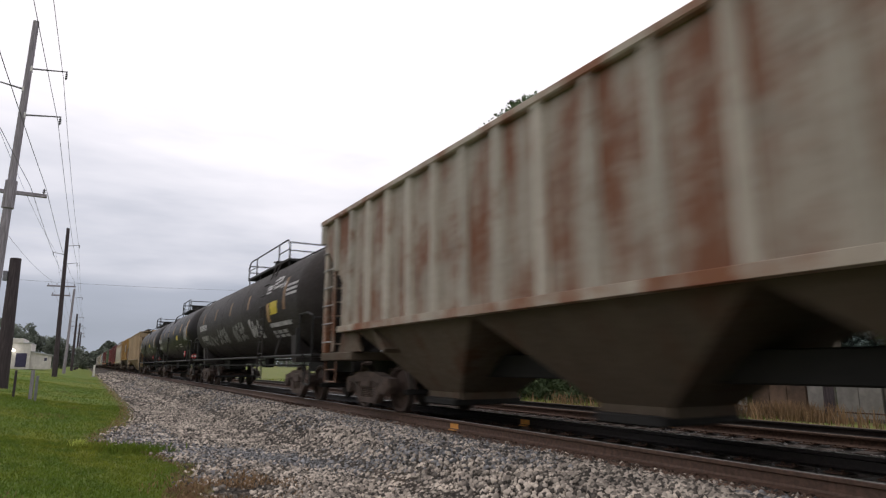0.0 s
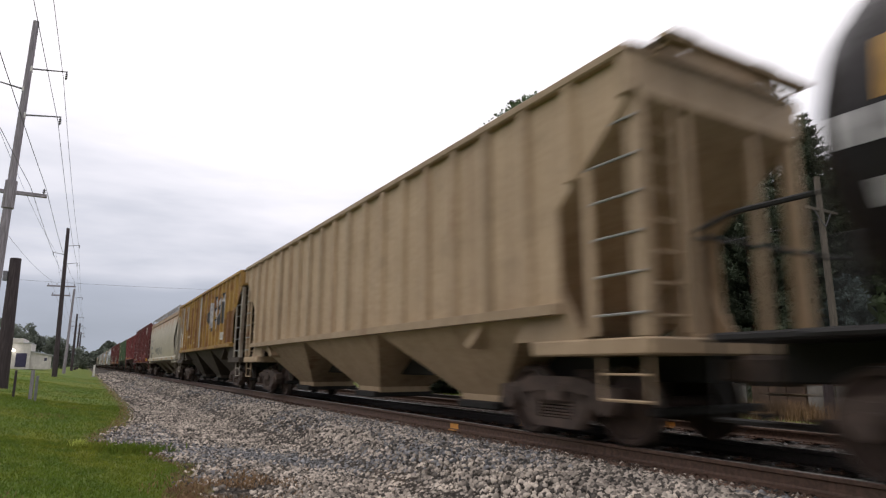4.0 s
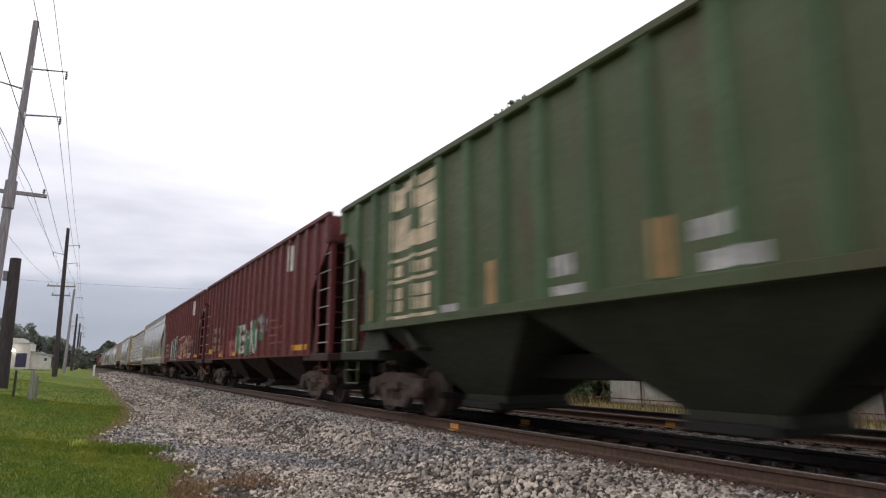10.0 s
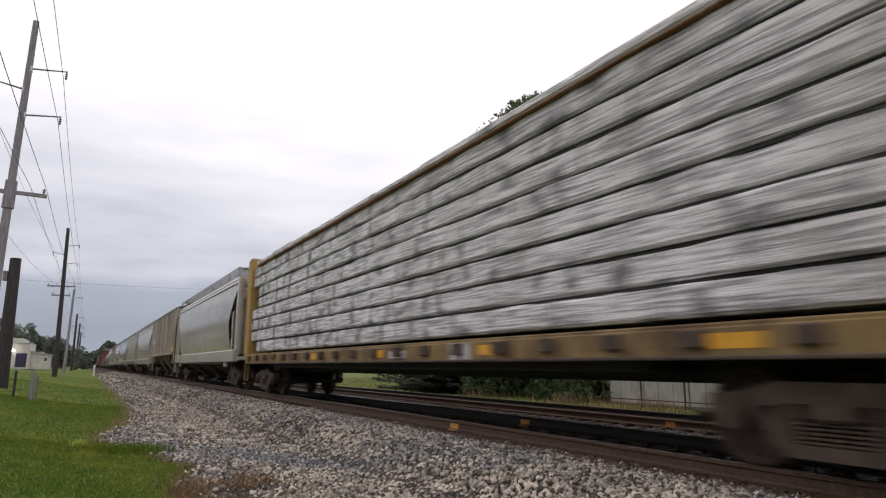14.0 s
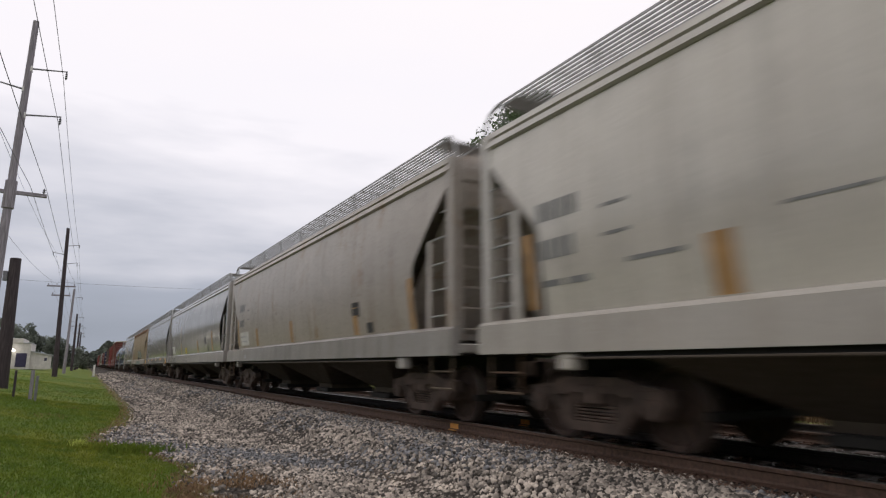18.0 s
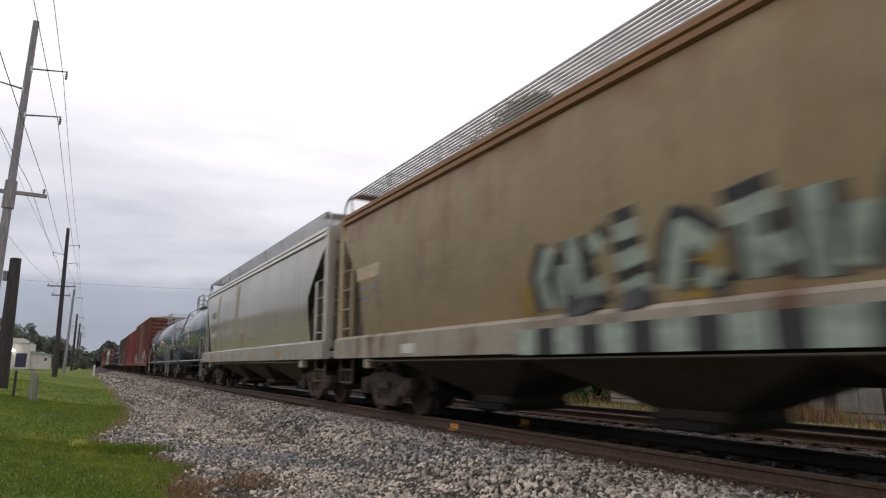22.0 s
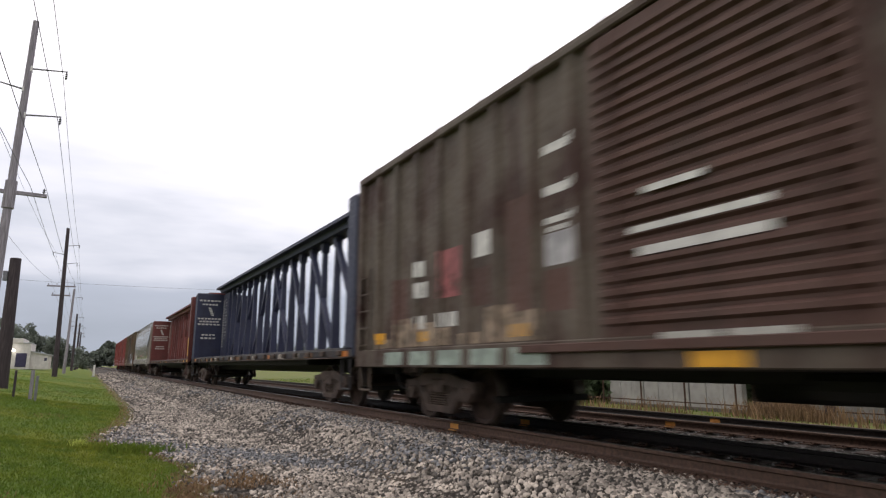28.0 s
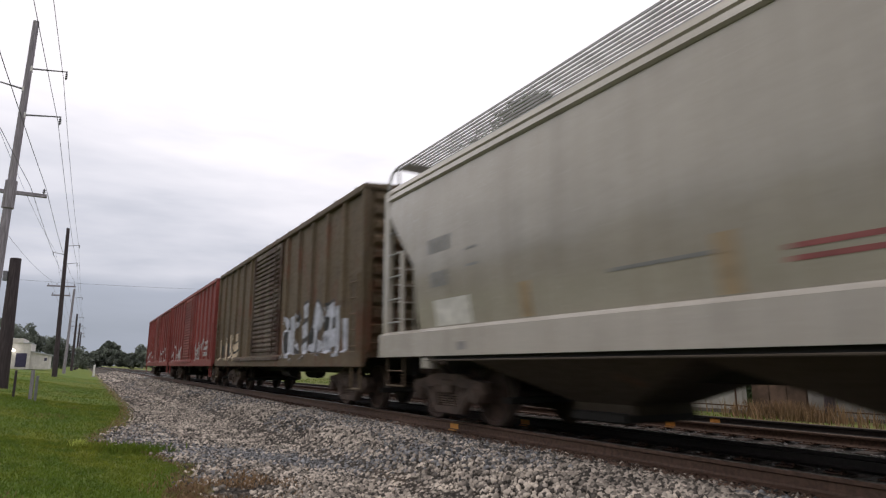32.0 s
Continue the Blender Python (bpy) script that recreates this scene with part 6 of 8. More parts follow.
            part("diagonal", Geo().prism([(a - 0.08, 1.32), (a + 0.08, 1.32), (b + 0.08, c0 - 0.08), (b - 0.08, c0 - 0.08)], 0, s * 0.04 - 0.08, s * 0.04 + 0.08), mat, car)
    underframe(car, L, bolster)
    surf = lambda y, z: 1.40 if z < 1.27 else 0.10
    return car, surf, B

# ---- the consist: where one car ends and the next begins at 0 s, metres along the track ----
GAPS = (-3.8, 14.41, 34.3, 51.54, 69.63, 88.38, 106.03, 124.33, 141.76, 159.6, 177.76, 195.25, 212.37, 230.67, 253.68, 271.09, 287.31,
        303.93, 321.39, 340.76, 358.14, 375.55, 392.94, 407.57, 421.44, 438.25, 454.6, 473.07, 496.5, 519.86, 537.83, 554.36, 570.45, 587.2)
LEN = [b - a for a, b in zip(GAPS, GAPS[1:])]
MID = [(a + b) / 2 + (0.27 if k in (2, 3) else -0.28 if k == 27 else 0.28 if k == 28 else 0.0) for k, (a, b) in enumerate(zip(GAPS, GAPS[1:]))]
TRAIN = []


def wrap_material():
    """Creased white sheeting, fold shade painted in, with rows of dark printed blots."""
    m, nt, b = nodes_of("white_lumber_wrap")
    crease = noise_of(nt, 4.2, 7, (1, 0.30, 7.0), 0.78)
    broad = noise_of(nt, 0.9, 3)
    blot = noise_of(nt, 2.6, 2, (0.2, 1.0, 1.3), 0.4)
    # Low creases take a darker colour, which paints shade into the folds.
    c = mix_of(nt, step_of(nt, crease, 0.40, 0.58), (0.24, 0.232, 0.245), (0.90, 0.875, 0.90))
    c = mix_of(nt, step_of(nt, broad, 0.4, 0.7, 0.0, 0.35), c, (0.36, 0.33, 0.31))
    c = mix_of(nt, step_of(nt, blot, 0.58, 0.68, 0.0, 0.8), c, (0.10, 0.10, 0.11))
    nt.links.new(c, b.inputs["Base Color"])
    b.inputs["Roughness"].default_value = 0.4
    bump_of(nt, b, crease, 0.7, 0.03)
    return m


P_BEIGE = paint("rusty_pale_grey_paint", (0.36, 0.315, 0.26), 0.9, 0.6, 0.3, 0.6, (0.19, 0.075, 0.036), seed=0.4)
P_BEIGERIB = paint("pale_grey_rib_paint", (0.43, 0.395, 0.335), 0.55, 0.5, 0.2, 0.55, (0.19, 0.085, 0.04), seed=0.9)
P_TAN = paint("tan_paint", (0.41, 0.305, 0.195), 0.35, 0.35, 0.2, 0.6)
P_OCHRE = paint("rusty_ochre_paint", (0.37, 0.225, 0.055), 0.85, 0.6, 0.3, 0.6, (0.20, 0.088, 0.032), seed=0.8)
P_CREAM = paint("cream_paint_with_rust", (0.45, 0.41, 0.325), 0.3, 0.35, 0.15, 0.48, (0.34, 0.16, 0.05), seed=1.2, top_rust=3.38)
P_CREAMRIDGE = paint("rusted_cream_roof_edge", (0.36, 0.25, 0.15), 0.7, 0.4, 0.2, 0.55, (0.22, 0.10, 0.04), seed=0.9)
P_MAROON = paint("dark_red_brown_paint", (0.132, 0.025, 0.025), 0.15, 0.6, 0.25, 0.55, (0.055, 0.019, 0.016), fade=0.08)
P_RED = paint("faded_red_paint", (0.172, 0.028, 0.031), 0.1, 0.45, 0.2, 0.55, (0.075, 0.026, 0.024), fade=0.14)
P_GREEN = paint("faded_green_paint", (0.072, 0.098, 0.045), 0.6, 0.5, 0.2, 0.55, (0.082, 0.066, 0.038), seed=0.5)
P_GREENRIB = paint("green_rib_paint", (0.068, 0.120, 0.056), 0.25, 0.3, 0.15, 0.55, (0.075, 0.06, 0.035), seed=0.8)
P_GREYTAN = paint("warm_grey_paint", (0.40, 0.37, 0.32), 0.0, 0.25, 0.1, 0.13, spec=0.7)
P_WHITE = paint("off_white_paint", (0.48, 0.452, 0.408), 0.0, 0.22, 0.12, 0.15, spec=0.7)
P_BROWNGREY = paint("dirty_brown_grey_paint", (0.40, 0.355, 0.295), 0.6, 0.85, 0.35, 0.55, (0.15, 0.085, 0.05), seed=0.3)
P_STAINED = paint("stained_grey_paint", (0.385, 0.345, 0.305), 0.5, 0.45, 0.2, 0.34, (0.26, 0.16, 0.07), seed=0.6, spec=0.5)
P_LIGHT = paint("light_grey_paint", (0.385, 0.366, 0.342), 0.1, 0.28, 0.12, 0.11, (0.3, 0.18, 0.08), spec=0.75)
P_SAND = paint("sand_paint", (0.34, 0.26, 0.155), 0.5, 0.45, 0.25, 0.55, (0.23, 0.115, 0.055), top_rust=3.55)
P_BLACKTANK = paint("black_tank_paint", (0.0115, 0.0095, 0.010), 0.0, 0.06, 0.05, 0.42, fade=0.1, spec=0.22)
P_GREYTANK = paint("blue_grey_tank_paint", (0.134, 0.157, 0.190), 0.0, 0.12, 0.06, 0.12, spec=0.9, metal=0.1)
P_BOXRED = paint("red_brown_boxcar_paint", (0.165, 0.05, 0.038), 0.3, 0.4, 0.3, 0.6, (0.10, 0.05, 0.035))
P_BOXBRIGHT = paint("oxide_red_boxcar_paint", (0.225, 0.042, 0.035), 0.0, 0.35, 0.2, 0.55)
P_BOXDARK = paint("dark_brown_boxcar_paint", (0.115, 0.09, 0.068), 0.85, 0.8, 0.5, 0.65, (0.055, 0.026, 0.019), fade=0.3)
P_BOXOLIVE = paint("olive_brown_boxcar_paint", (0.115, 0.085, 0.05), 0.65, 0.6, 0.4, 0.65, (0.13, 0.06, 0.035), seed=0.7)
P_BLUE = paint("dark_blue_paint", (0.029, 0.034, 0.070), 0.0, 0.25, 0.25, 0.5)
P_CBRED = paint("oxide_red_flatcar_paint", (0.14, 0.038, 0.033), 0.1, 0.35, 0.3, 0.55)
P_CBSILL = paint("grimy_red_brown_sill_paint", (0.075, 0.034, 0.028), 0.3, 0.5, 0.4, 0.65)
P_BLUESILL = paint("grimy_blue_black_sill_paint", (0.034, 0.032, 0.036), 0.5, 0.5, 0.4, 0.65, (0.10, 0.055, 0.035))
M_ORANGETAPE = plain("dull_orange_reflector", (0.48, 0.16, 0.03), 0.5, 0, 6, 0.3)
M_WORNSILL = spray("worn_pale_sill_paint", (0.34, 0.30, 0.26), 0.55, 0.5)
P_BOXDOOR = paint("dark_red_brown_door_paint", (0.10, 0.052, 0.041), 0.5, 0.6, 0.4, 0.65, (0.06, 0.03, 0.022))
P_TANSILL = paint("rusty_tan_sill_paint", (0.27, 0.18, 0.075), 0.75, 0.6, 0.5, 0.65, (0.09, 0.05, 0.03), seed=0.9)
P_CBTAN = paint("tan_flatcar_paint", (0.48, 0.31, 0.10), 0.3, 0.35, 0.3, 0.6)
P_DUSTY = paint("dusty_olive_underbody", (0.125, 0.096, 0.064), 0.0, 0.4, 0.5, 0.75)
# Dusty, rusty body paint made darker: underside shade mixed into its tone.
P_TANUNDER = paint("shaded_dusty_tan_underbody", (0.105, 0.08, 0.055), 0.65, 0.5, 0.4, 0.75, (0.09, 0.045, 0.025))
# Shaded copy of the red body paint for bays and slope sheets, grime included.
P_MAROONUNDER = paint("shaded_grimy_maroon_underbody", (0.036, 0.014, 0.013), 0.1, 0.4, 0.4, 0.7)
# Green body paint darkened as if in the car's own shade, plus grime.
P_GREENUNDER = paint("shaded_grimy_green_underbody", (0.028, 0.032, 0.022), 0.1, 0.4, 0.4, 0.7)
# Grimy brown whose darkness also paints the shade beneath pale bodies.
P_DARKUNDER = paint("shaded_grimy_underbody", (0.055, 0.042, 0.030), 0.1, 0.4, 0.4, 0.75)
P_ROOFCREAM = paint("pale_roof_paint", (0.47, 0.42, 0.31), 0.2, 0.3, 0.2, 0.6)
M_WRAP = wrap_material()
M_WRAPDARK = plain("gap_shade_between_packs", (0.03, 0.03, 0.03), 0.8, 0, 4, 0.3)

P_SOOT = paint("sooty_black_tank_paint", (0.031, 0.026, 0.025), 0.0, 0.5, 0.2, 0.6, fade=0.25, spec=0.2)
P_RUSTPANEL = paint("rust_brown_panel_paint", (0.20, 0.095, 0.035), 0.5, 0.4, 0.3, 0.65)
P_DOORGREY = paint("faded_red_grey_door_paint", (0.20, 0.10, 0.075), 0.3, 0.4, 0.2, 0.6)
P_BROWNSTAIN = paint("brown_stained_panel_paint", (0.25, 0.195, 0.15), 0.5, 0.8, 0.3, 0.6, (0.13, 0.075, 0.045), seed=0.2)
P_SANDSTREAK = paint("tan_stain", (0.40, 0.345, 0.245), 0.0, 0.4, 0.1, 0.6)
M_FADETAPE = plain("dull_orange_tape", (0.20, 0.11, 0.045), 0.6, 0, 6, 0.25)
M_PALEPATCH = plain("pale_worn_panel_paint", (0.36, 0.34, 0.31), 0.65, 0, 3, 0.25, 0.0, (1, 2, 0.4))
M_WORNTAN = spray("worn_tan_spray_paint", (0.28, 0.21, 0.15), 0.55, 0.4)
M_TANSPRAY = spray("tan_spray_paint", (0.38, 0.27, 0.18), 0.75, 0.35)
M_BROWNTAPE = plain("weathered_brown_tape", (0.33, 0.245, 0.15), 0.55, 0, 6, 0.25)
M_ROSE = spray("dusty_rose_spray_paint", (0.30, 0.145, 0.135), 0.6, 0.35)
M_SMEAR = spray("tan_smear_paint", (0.20, 0.14, 0.10), 0.5, 0.4)
M_CRIMSON = spray("dark_crimson_spray_paint", (0.17, 0.022, 0.032), 0.9, 0.25)
M_OCHRESPRAY = plain("ochre_spray_paint", (0.30, 0.20, 0.04), 0.6, 0, 4, 0.2)


def lumber_pack(x0, x1, y0, y1, z0, z1, rnd):
    """A long pack whose wrap bulges and sags a little along its length."""
    g = Geo()
    n = max(3, int((y1 - y0) / 0.35))
    rings = []
    for k in range(n + 1):
        y = y0 + (y1 - y0) * k / n
        b = rnd.uniform(-0.012, 0.02) if 0 < k < n else -0.01
        u = rnd.uniform(-0.012, 0.012)
        c = 0.035
        rings.append([(x0 - b, y, z0 + c), (x0 - b + c, y, z0), (x1 + b - c, y, z0), (x1 + b, y, z0 + c), (x1 + b + u * 0.5, y, (z0 + z1) / 2), (x1 + b, y, z1 - c), (x1 + b - c, y, z1 + u), (x0 - b + c, y, z1 + u), (x0 - b, y, z1 - c), (x0 - b + u * 0.5, y, (z0 + z1) / 2)])
    return g.loft(rings)


def join_train(car):
    TRAIN.append(car)
    return car


def layers(car, sf):
    """Graffiti in overlapping coats: pale blue slabs rimmed black and mint, then tall rose and tan shapes, then white smears."""
    def coat(mat, lift, rows, name, label, skew=0.0):
        for y, z, w, h in rows:
            g = Geo()
            patch(g, sf, y, y - w, z, z + h, skew, lift, 0.05)
            part(name, g, mat, car, label)
    coat(M_MINT, 0.004, ((3.62, 1.24, 0.95, 1.16), (2.7, 1.22, 1.0, 1.30), (1.72, 1.22, 1.32, 1.42)), "graffiti_halo", "pale green spray-painted halo")
    coat(M_BLACK, 0.007, ((3.5, 1.32, 0.84, 0.98), (2.62, 1.28, 0.86, 1.14), (1.66, 1.30, 1.12, 1.24)), "graffiti_outline", "black spray-painted outline")
    coat(M_LILAC, 0.010, ((3.42, 1.40, 0.70, 0.84), (2.54, 1.36, 0.70, 0.98), (1.58, 1.40, 0.90, 1.04)), "graffiti", "pale blue spray paint")
    coat(M_BLACK, 0.013, ((3.0, 1.72, 0.28, 0.12), (2.3, 1.9, 0.10, 0.44), (1.18, 1.66, 0.5, 0.10), (1.18, 2.04, 0.5, 0.10)), "graffiti_line", "black spray-painted line")
    coat(M_ROSE, 0.004, ((0.22, 1.27, 0.98, 1.16), (-0.8, 1.27, 0.86, 1.24), (-1.7, 1.26, 0.98, 1.28), (-2.55, 1.27, 1.0, 1.25)), "graffiti_outline", "dusty rose spray-painted outline", -0.06)
    coat(M_CRIMSON, 0.007, ((0.05, 1.34, 0.78, 0.98), (-0.92, 1.62, 0.3, 0.7), (-1.82, 1.36, 0.7, 1.06), (-2.66, 1.8, 0.5, 0.32), (-2.7, 1.3, 0.85, 0.1)), "graffiti", "dark crimson spray paint", -0.06)
    coat(M_TANSPRAY, 0.010, ((-0.1, 1.46, 0.28, 0.46), (-0.48, 1.42, 0.24, 0.54), (-1.05, 1.4, 0.5, 0.3), (-1.0, 1.86, 0.42, 0.28), (-1.95, 1.5, 0.3, 0.66), (-2.62, 1.46, 0.5, 0.36), (-2.75, 1.98, 0.5, 0.5)), "graffiti", "tan spray paint", -0.06)
    coat(M_CREAMSPRAY, 0.013, ((0.12, 2.36, 0.7, 0.05), (-0.86, 2.44, 0.6, 0.05), (-1.0, 1.78, 0.6, 0.05), (-1.72, 2.48, 0.7, 0.05), (-2.5, 1.84, 0.5, 0.05), (-2.62, 2.14, 0.7, 0.06)), "graffiti_line", "cream spray-painted line", -0.06)
    coat(M_GREYSPRAY, 0.013, ((-0.98, 1.27, 0.62, 0.13), (-3.72, 1.3, 1.2, 0.12), (-3.66, 1.44, 1.4, 0.1), (-3.76, 1.64, 0.5, 0.05)), "graffiti", "white smear of paint", 0.1)
    coat(M_SMEAR, 0.007, ((-3.7, 1.7, 1.0, 0.1), (-3.66, 1.86, 1.5, 0.34), (-3.72, 2.22, 1.2, 0.24)), "graffiti_wash", "grey-tan wash of paint", 0.1)
    coat(M_REFLECT, 0.017, ((3.95, 1.38, 0.28, 0.13), (1.55, 1.37, 0.42, 0.13), (-0.36, 1.37, 0.5, 0.13), (-2.72, 1.36, 0.64, 0.14), (-6.2, 1.3, 0.6, 0.14)), "reflector", "yellow reflector")


def build_train():
    S = stencil
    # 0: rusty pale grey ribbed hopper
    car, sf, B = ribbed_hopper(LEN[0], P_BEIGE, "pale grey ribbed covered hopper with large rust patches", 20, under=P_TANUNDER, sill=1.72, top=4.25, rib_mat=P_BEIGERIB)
    join_train(car)
    # 1 to 3: black tank cars
    for i in (1, 2, 3):
        text = ("dirty black tank car with white graffiti along the barrel", "black tank car with orange stripes and a red placard", "black tank car with orange stripes, placards and grey graffiti")[i - 1]
        car, sf, B = tank_car(LEN[i], P_SOOT if i == 1 else P_BLACKTANK, text, stripe=i == 1, deck=M_DARKSTEEL, walk_len=2.9 if i == 1 else 1.75, ladder_y=-4.85 if i == 1 else 1.35, plat_y=-1.85 if i == 1 else 0.0, bolster=7.4 if i == 1 else 6.63, half=None if i == 1 else 7.85)
        o = -0.3 if i == 2 else 0.0
        for y in ((-7.2, -2.71, 0.3, 3.4, 6.4) if i == 1 else (-6.5, -3.85, -0.7, 2.1, 4.5, 6.8)):
            tall = y < -6
            S(car, sf, M_FADETAPE if i == 1 else M_TANKTAPE, [(y + 0.13 + o, 2.48 if tall else 2.8, 0.26 if i == 1 else 0.21, 0.92 if tall else 0.5, 1)], "reflective_stripe", "faded orange reflective stripe", 0.1)
        S(car, sf, M_GREYSPRAY, [(7.3, 2.5, 1.9, 0.26, 7), (7.1, 2.05, 1.5, 0.2, 5)])
        if i > 1:
            S(car, sf, M_GREYSPRAY, [(-5.38 + o, 3.02 - 0.055 * r, 0.98, 0.03, 1) for r in range(14)])
            S(car, sf, M_GREYLET, [(-5.1 + o, 1.96, 0.42, 0.03, 1), (-5.1 + o, 1.74, 0.42, 0.03, 1), (-5.1 + o, 1.74, 0.04, 0.25, 1), (-5.48 + o, 1.74, 0.04, 0.25, 1)])
            S(car, sf, M_YELLOW, [(-2.1 + o, 2.42, 0.7, 0.27, 1)], "label_plate", "yellow label")
            S(car, sf, M_GREYSPRAY, [(-3.0 + o, 2.1, 1.1, 0.06, 1), (-3.0 + o, 1.98, 1.0, 0.06, 1), (-1.1 + o, 2.05, 0.8, 0.05, 1)])
            pl = Geo()
            c = [(-6.3 + o + 0.17 * math.cos(math.pi / 4 * (k + 0.5)), 1.54 + 0.17 * math.sin(math.pi / 4 * (k + 0.5))) for k in range(8)]
            pl.add([(-1.56, y, z) for y, z in c] + [(-1.53, y, z) for y, z in c], [tuple(range(8)), tuple(range(15, 7, -1))] + [(k, (k + 1) % 8, 8 + (k + 1) % 8, 8 + k) for k in range(8)])
            plc = part("placard", pl, M_REDDOT, car, "red and white placard on the rail")
            part("placard_band", Geo().box(-1.566, -1.561, -6.45 + o, -6.15 + o, 1.495, 1.585), M_LETTER, plc)
            # a second placard hangs at the car's end, and pale marks run over the dished head
            e = -(LEN[i] / 2 - 0.45)
            c = [(-1.28 + 0.13 * math.cos(math.pi / 4 * (k + 0.5)), 1.4 + 0.13 * math.sin(math.pi / 4 * (k + 0.5))) for k in range(8)]
            plc = part("placard", Geo().prism(c, 1, e - 0.012, e + 0.012), M_REDDOT, car, "red and white placard at the car's end")
            part("placard_band", Geo().box(-1.395, -1.165, e - 0.016, e - 0.0125, 1.365, 1.435), M_LETTER, plc)
            part("placard_holder", Geo().tube((-1.28, e + 0.02, 1.2), (-1.28, e + 0.02, 1.5), 0.02, 0.02, 6), M_DARKSTEEL, plc)
            hd = Geo()
            for k in range(7):
                z = 2.86 + 0.07 * k if k < 5 else 1.86 + 0.09 * (k - 5)
                a, b = -0.86 + 0.06 * (k % 4), 0.14 + 0.12 * (k % 3)
                yy = lambda x, z: -B - 0.006 + 0.33 * ((x * x + (z - 2.76) ** 2) / 1.1) ** 1.6
                xs = [a + (b - a) * q / 5 for q in range(6)]
                hd.add([(x, yy(x, zz), zz) for x in xs for zz in (z, z + 0.045)], [(2 * q, 2 * q + 1, 2 * q + 3, 2 * q + 2) for q in range(5)])
            part("head_lettering", hd, M_LETTER, car, "pale marks on the tank head", kind="stuff")
        if i == 1:
            tag_letters(car, sf, 7.0, 1.75, 3.6, 0.5, 6, M_DIMSPRAY, None, 3, "grey-white spray-painted graffiti")
            tag_blocks(car, sf, 3.2, 1.75, 2.2, 0.62, 4, M_DIMSPRAY, None, 9, "grey-white spray-painted graffiti")
            tag_blocks(car, sf, 0.1, 1.75, 2.1, 0.65, 4, M_DIMSPRAY, None, 5, "grey-white spray-painted graffiti")
            tag_blocks(car, sf, -2.7, 1.75, 1.6, 0.7, 3, M_GREYSPRAY, None, 7, "grey-white spray-painted graffiti")
            tag_letters(car, sf, -5.15, 3.0, 1.9, 0.45, 3, M_GREYSPRAY, None, 4, "white spray-painted graffiti")
            S(car, sf, M_YELLOW, [(-5.62, 2.42, 0.85, 0.38, 1)], "label_plate", "yellow painted panel")
            S(car, sf, M_OLDTAPE, [(-5.28, 2.22, 0.28, 0.56, 1)], "reflective_stripe", "faded orange reflective stripe", 0.1)
            S(car, sf, M_GREYSPRAY, [(-5.4, 2.05, 2.2, 0.12, 1), (-5.4, 1.75, 1.6, 0.2, 3), (-7.4, 3.1, 1.0, 0.07, 1), (-7.4, 2.97, 1.0, 0.07, 1), (-7.4, 2.84, 1.0, 0.07, 1)])
        elif i == 3:
            tag_blocks(car, sf, 1.2, 1.6, 2.6, 0.72, 4, M_DIMSPRAY, None, 6, "grey spray-painted graffiti")
        join_train(car)
    # 4: tan ribbed hopper, 5: rusty ochre hopper
    car, sf, B = ribbed_hopper(LEN[4], P_TAN, "tan ribbed covered hopper with dusty bays", 21, 4.25, under=P_TAN, sill=1.6)
    join_train(car)
    car, sf, B = ribbed_hopper(LEN[5], P_OCHRE, "ochre yellow ribbed covered hopper with brown rust and graffiti", 21, 4.3, under=P_DARKUNDER, end_mat=P_BROWNGREY, sill=1.72)
    S(car, sf, M_PALEPATCH, [(0.75, 1.76, 0.75, 2.45, 1)], "faded_panel", "faded pale grey panel", 0.05)
    S(car, sf, P_BROWNGREY, [(8.1, 2.9, 0.72, 1.3, 1), (7.0, 2.75, 0.62, 1.4, 1), (5.3, 2.8, 0.5, 1.3, 1)], "faded_panel", "faded grey-brown panel", 0.05)
    S(car, sf, P_RUSTPANEL, [(1.9, 1.76, 0.8, 2.4, 1), (-0.95, 1.76, 0.6, 2.3, 1), (3.4, 2.0, 0.7, 1.9, 1), (-5.9, 1.8, 1.3, 1.2, 1)], "rusted_panel", "rust-brown panel", 0.05)
    S(car, sf, M_LETTER, [(7.05, 1.9, 0.55, 0.82, 1), (5.65, 1.86, 0.62, 0.92, 1)], "white_panel", "white painted panel", 0.05)
    S(car, sf, M_GREYSPRAY, [(6.32, 1.9, 0.45, 0.78, 1)], "grey_panel", "grey painted panel", 0.05)
    S(car, sf, M_CREAMSPRAY, [(4.8, 2.36, 1.6, 0.1, 1)], "white_line", "pale painted line", 0.05)
    S(car, sf, M_LETTER, [(2.35, 1.98, 0.55, 0.45, 1), (-5.0, 1.95, 0.8, 0.3, 1)], "white_panel", "white painted panel", 0.05)
    tag_blocks(car, sf, -1.7, 2.45, 4.0, 1.25, 5, M_GREYSPRAY, M_BLACK, 11, "black and white spray-painted graffiti", rim=0.2)
    join_train(car)
    # 6: cream smooth hopper with rust below the roof
    car, sf, B = smooth_hopper(LEN[6], P_CREAM, "cream smooth-sided covered hopper with rust below the roof", under=P_DUSTY, ridge_mat=P_CREAMRIDGE, rails=0.42, sill_low=1.27, ridges=1)
    S(car, sf, M_GREYLET, [(7.32, 2.72, 0.95, 0.25, 4), (7.21, 2.2, 1.2, 0.25, 5), (7.2, 1.8, 1.6, 0.12, 3), (5.7, 2.85, 0.4, 0.05, 1), (5.7, 2.6, 0.4, 0.05, 1)])
    tag_letters(car, sf, 3.9, 1.7, 4.4, 0.6, 5, M_GREYLET, None, 14, "dark grey spray-painted graffiti")
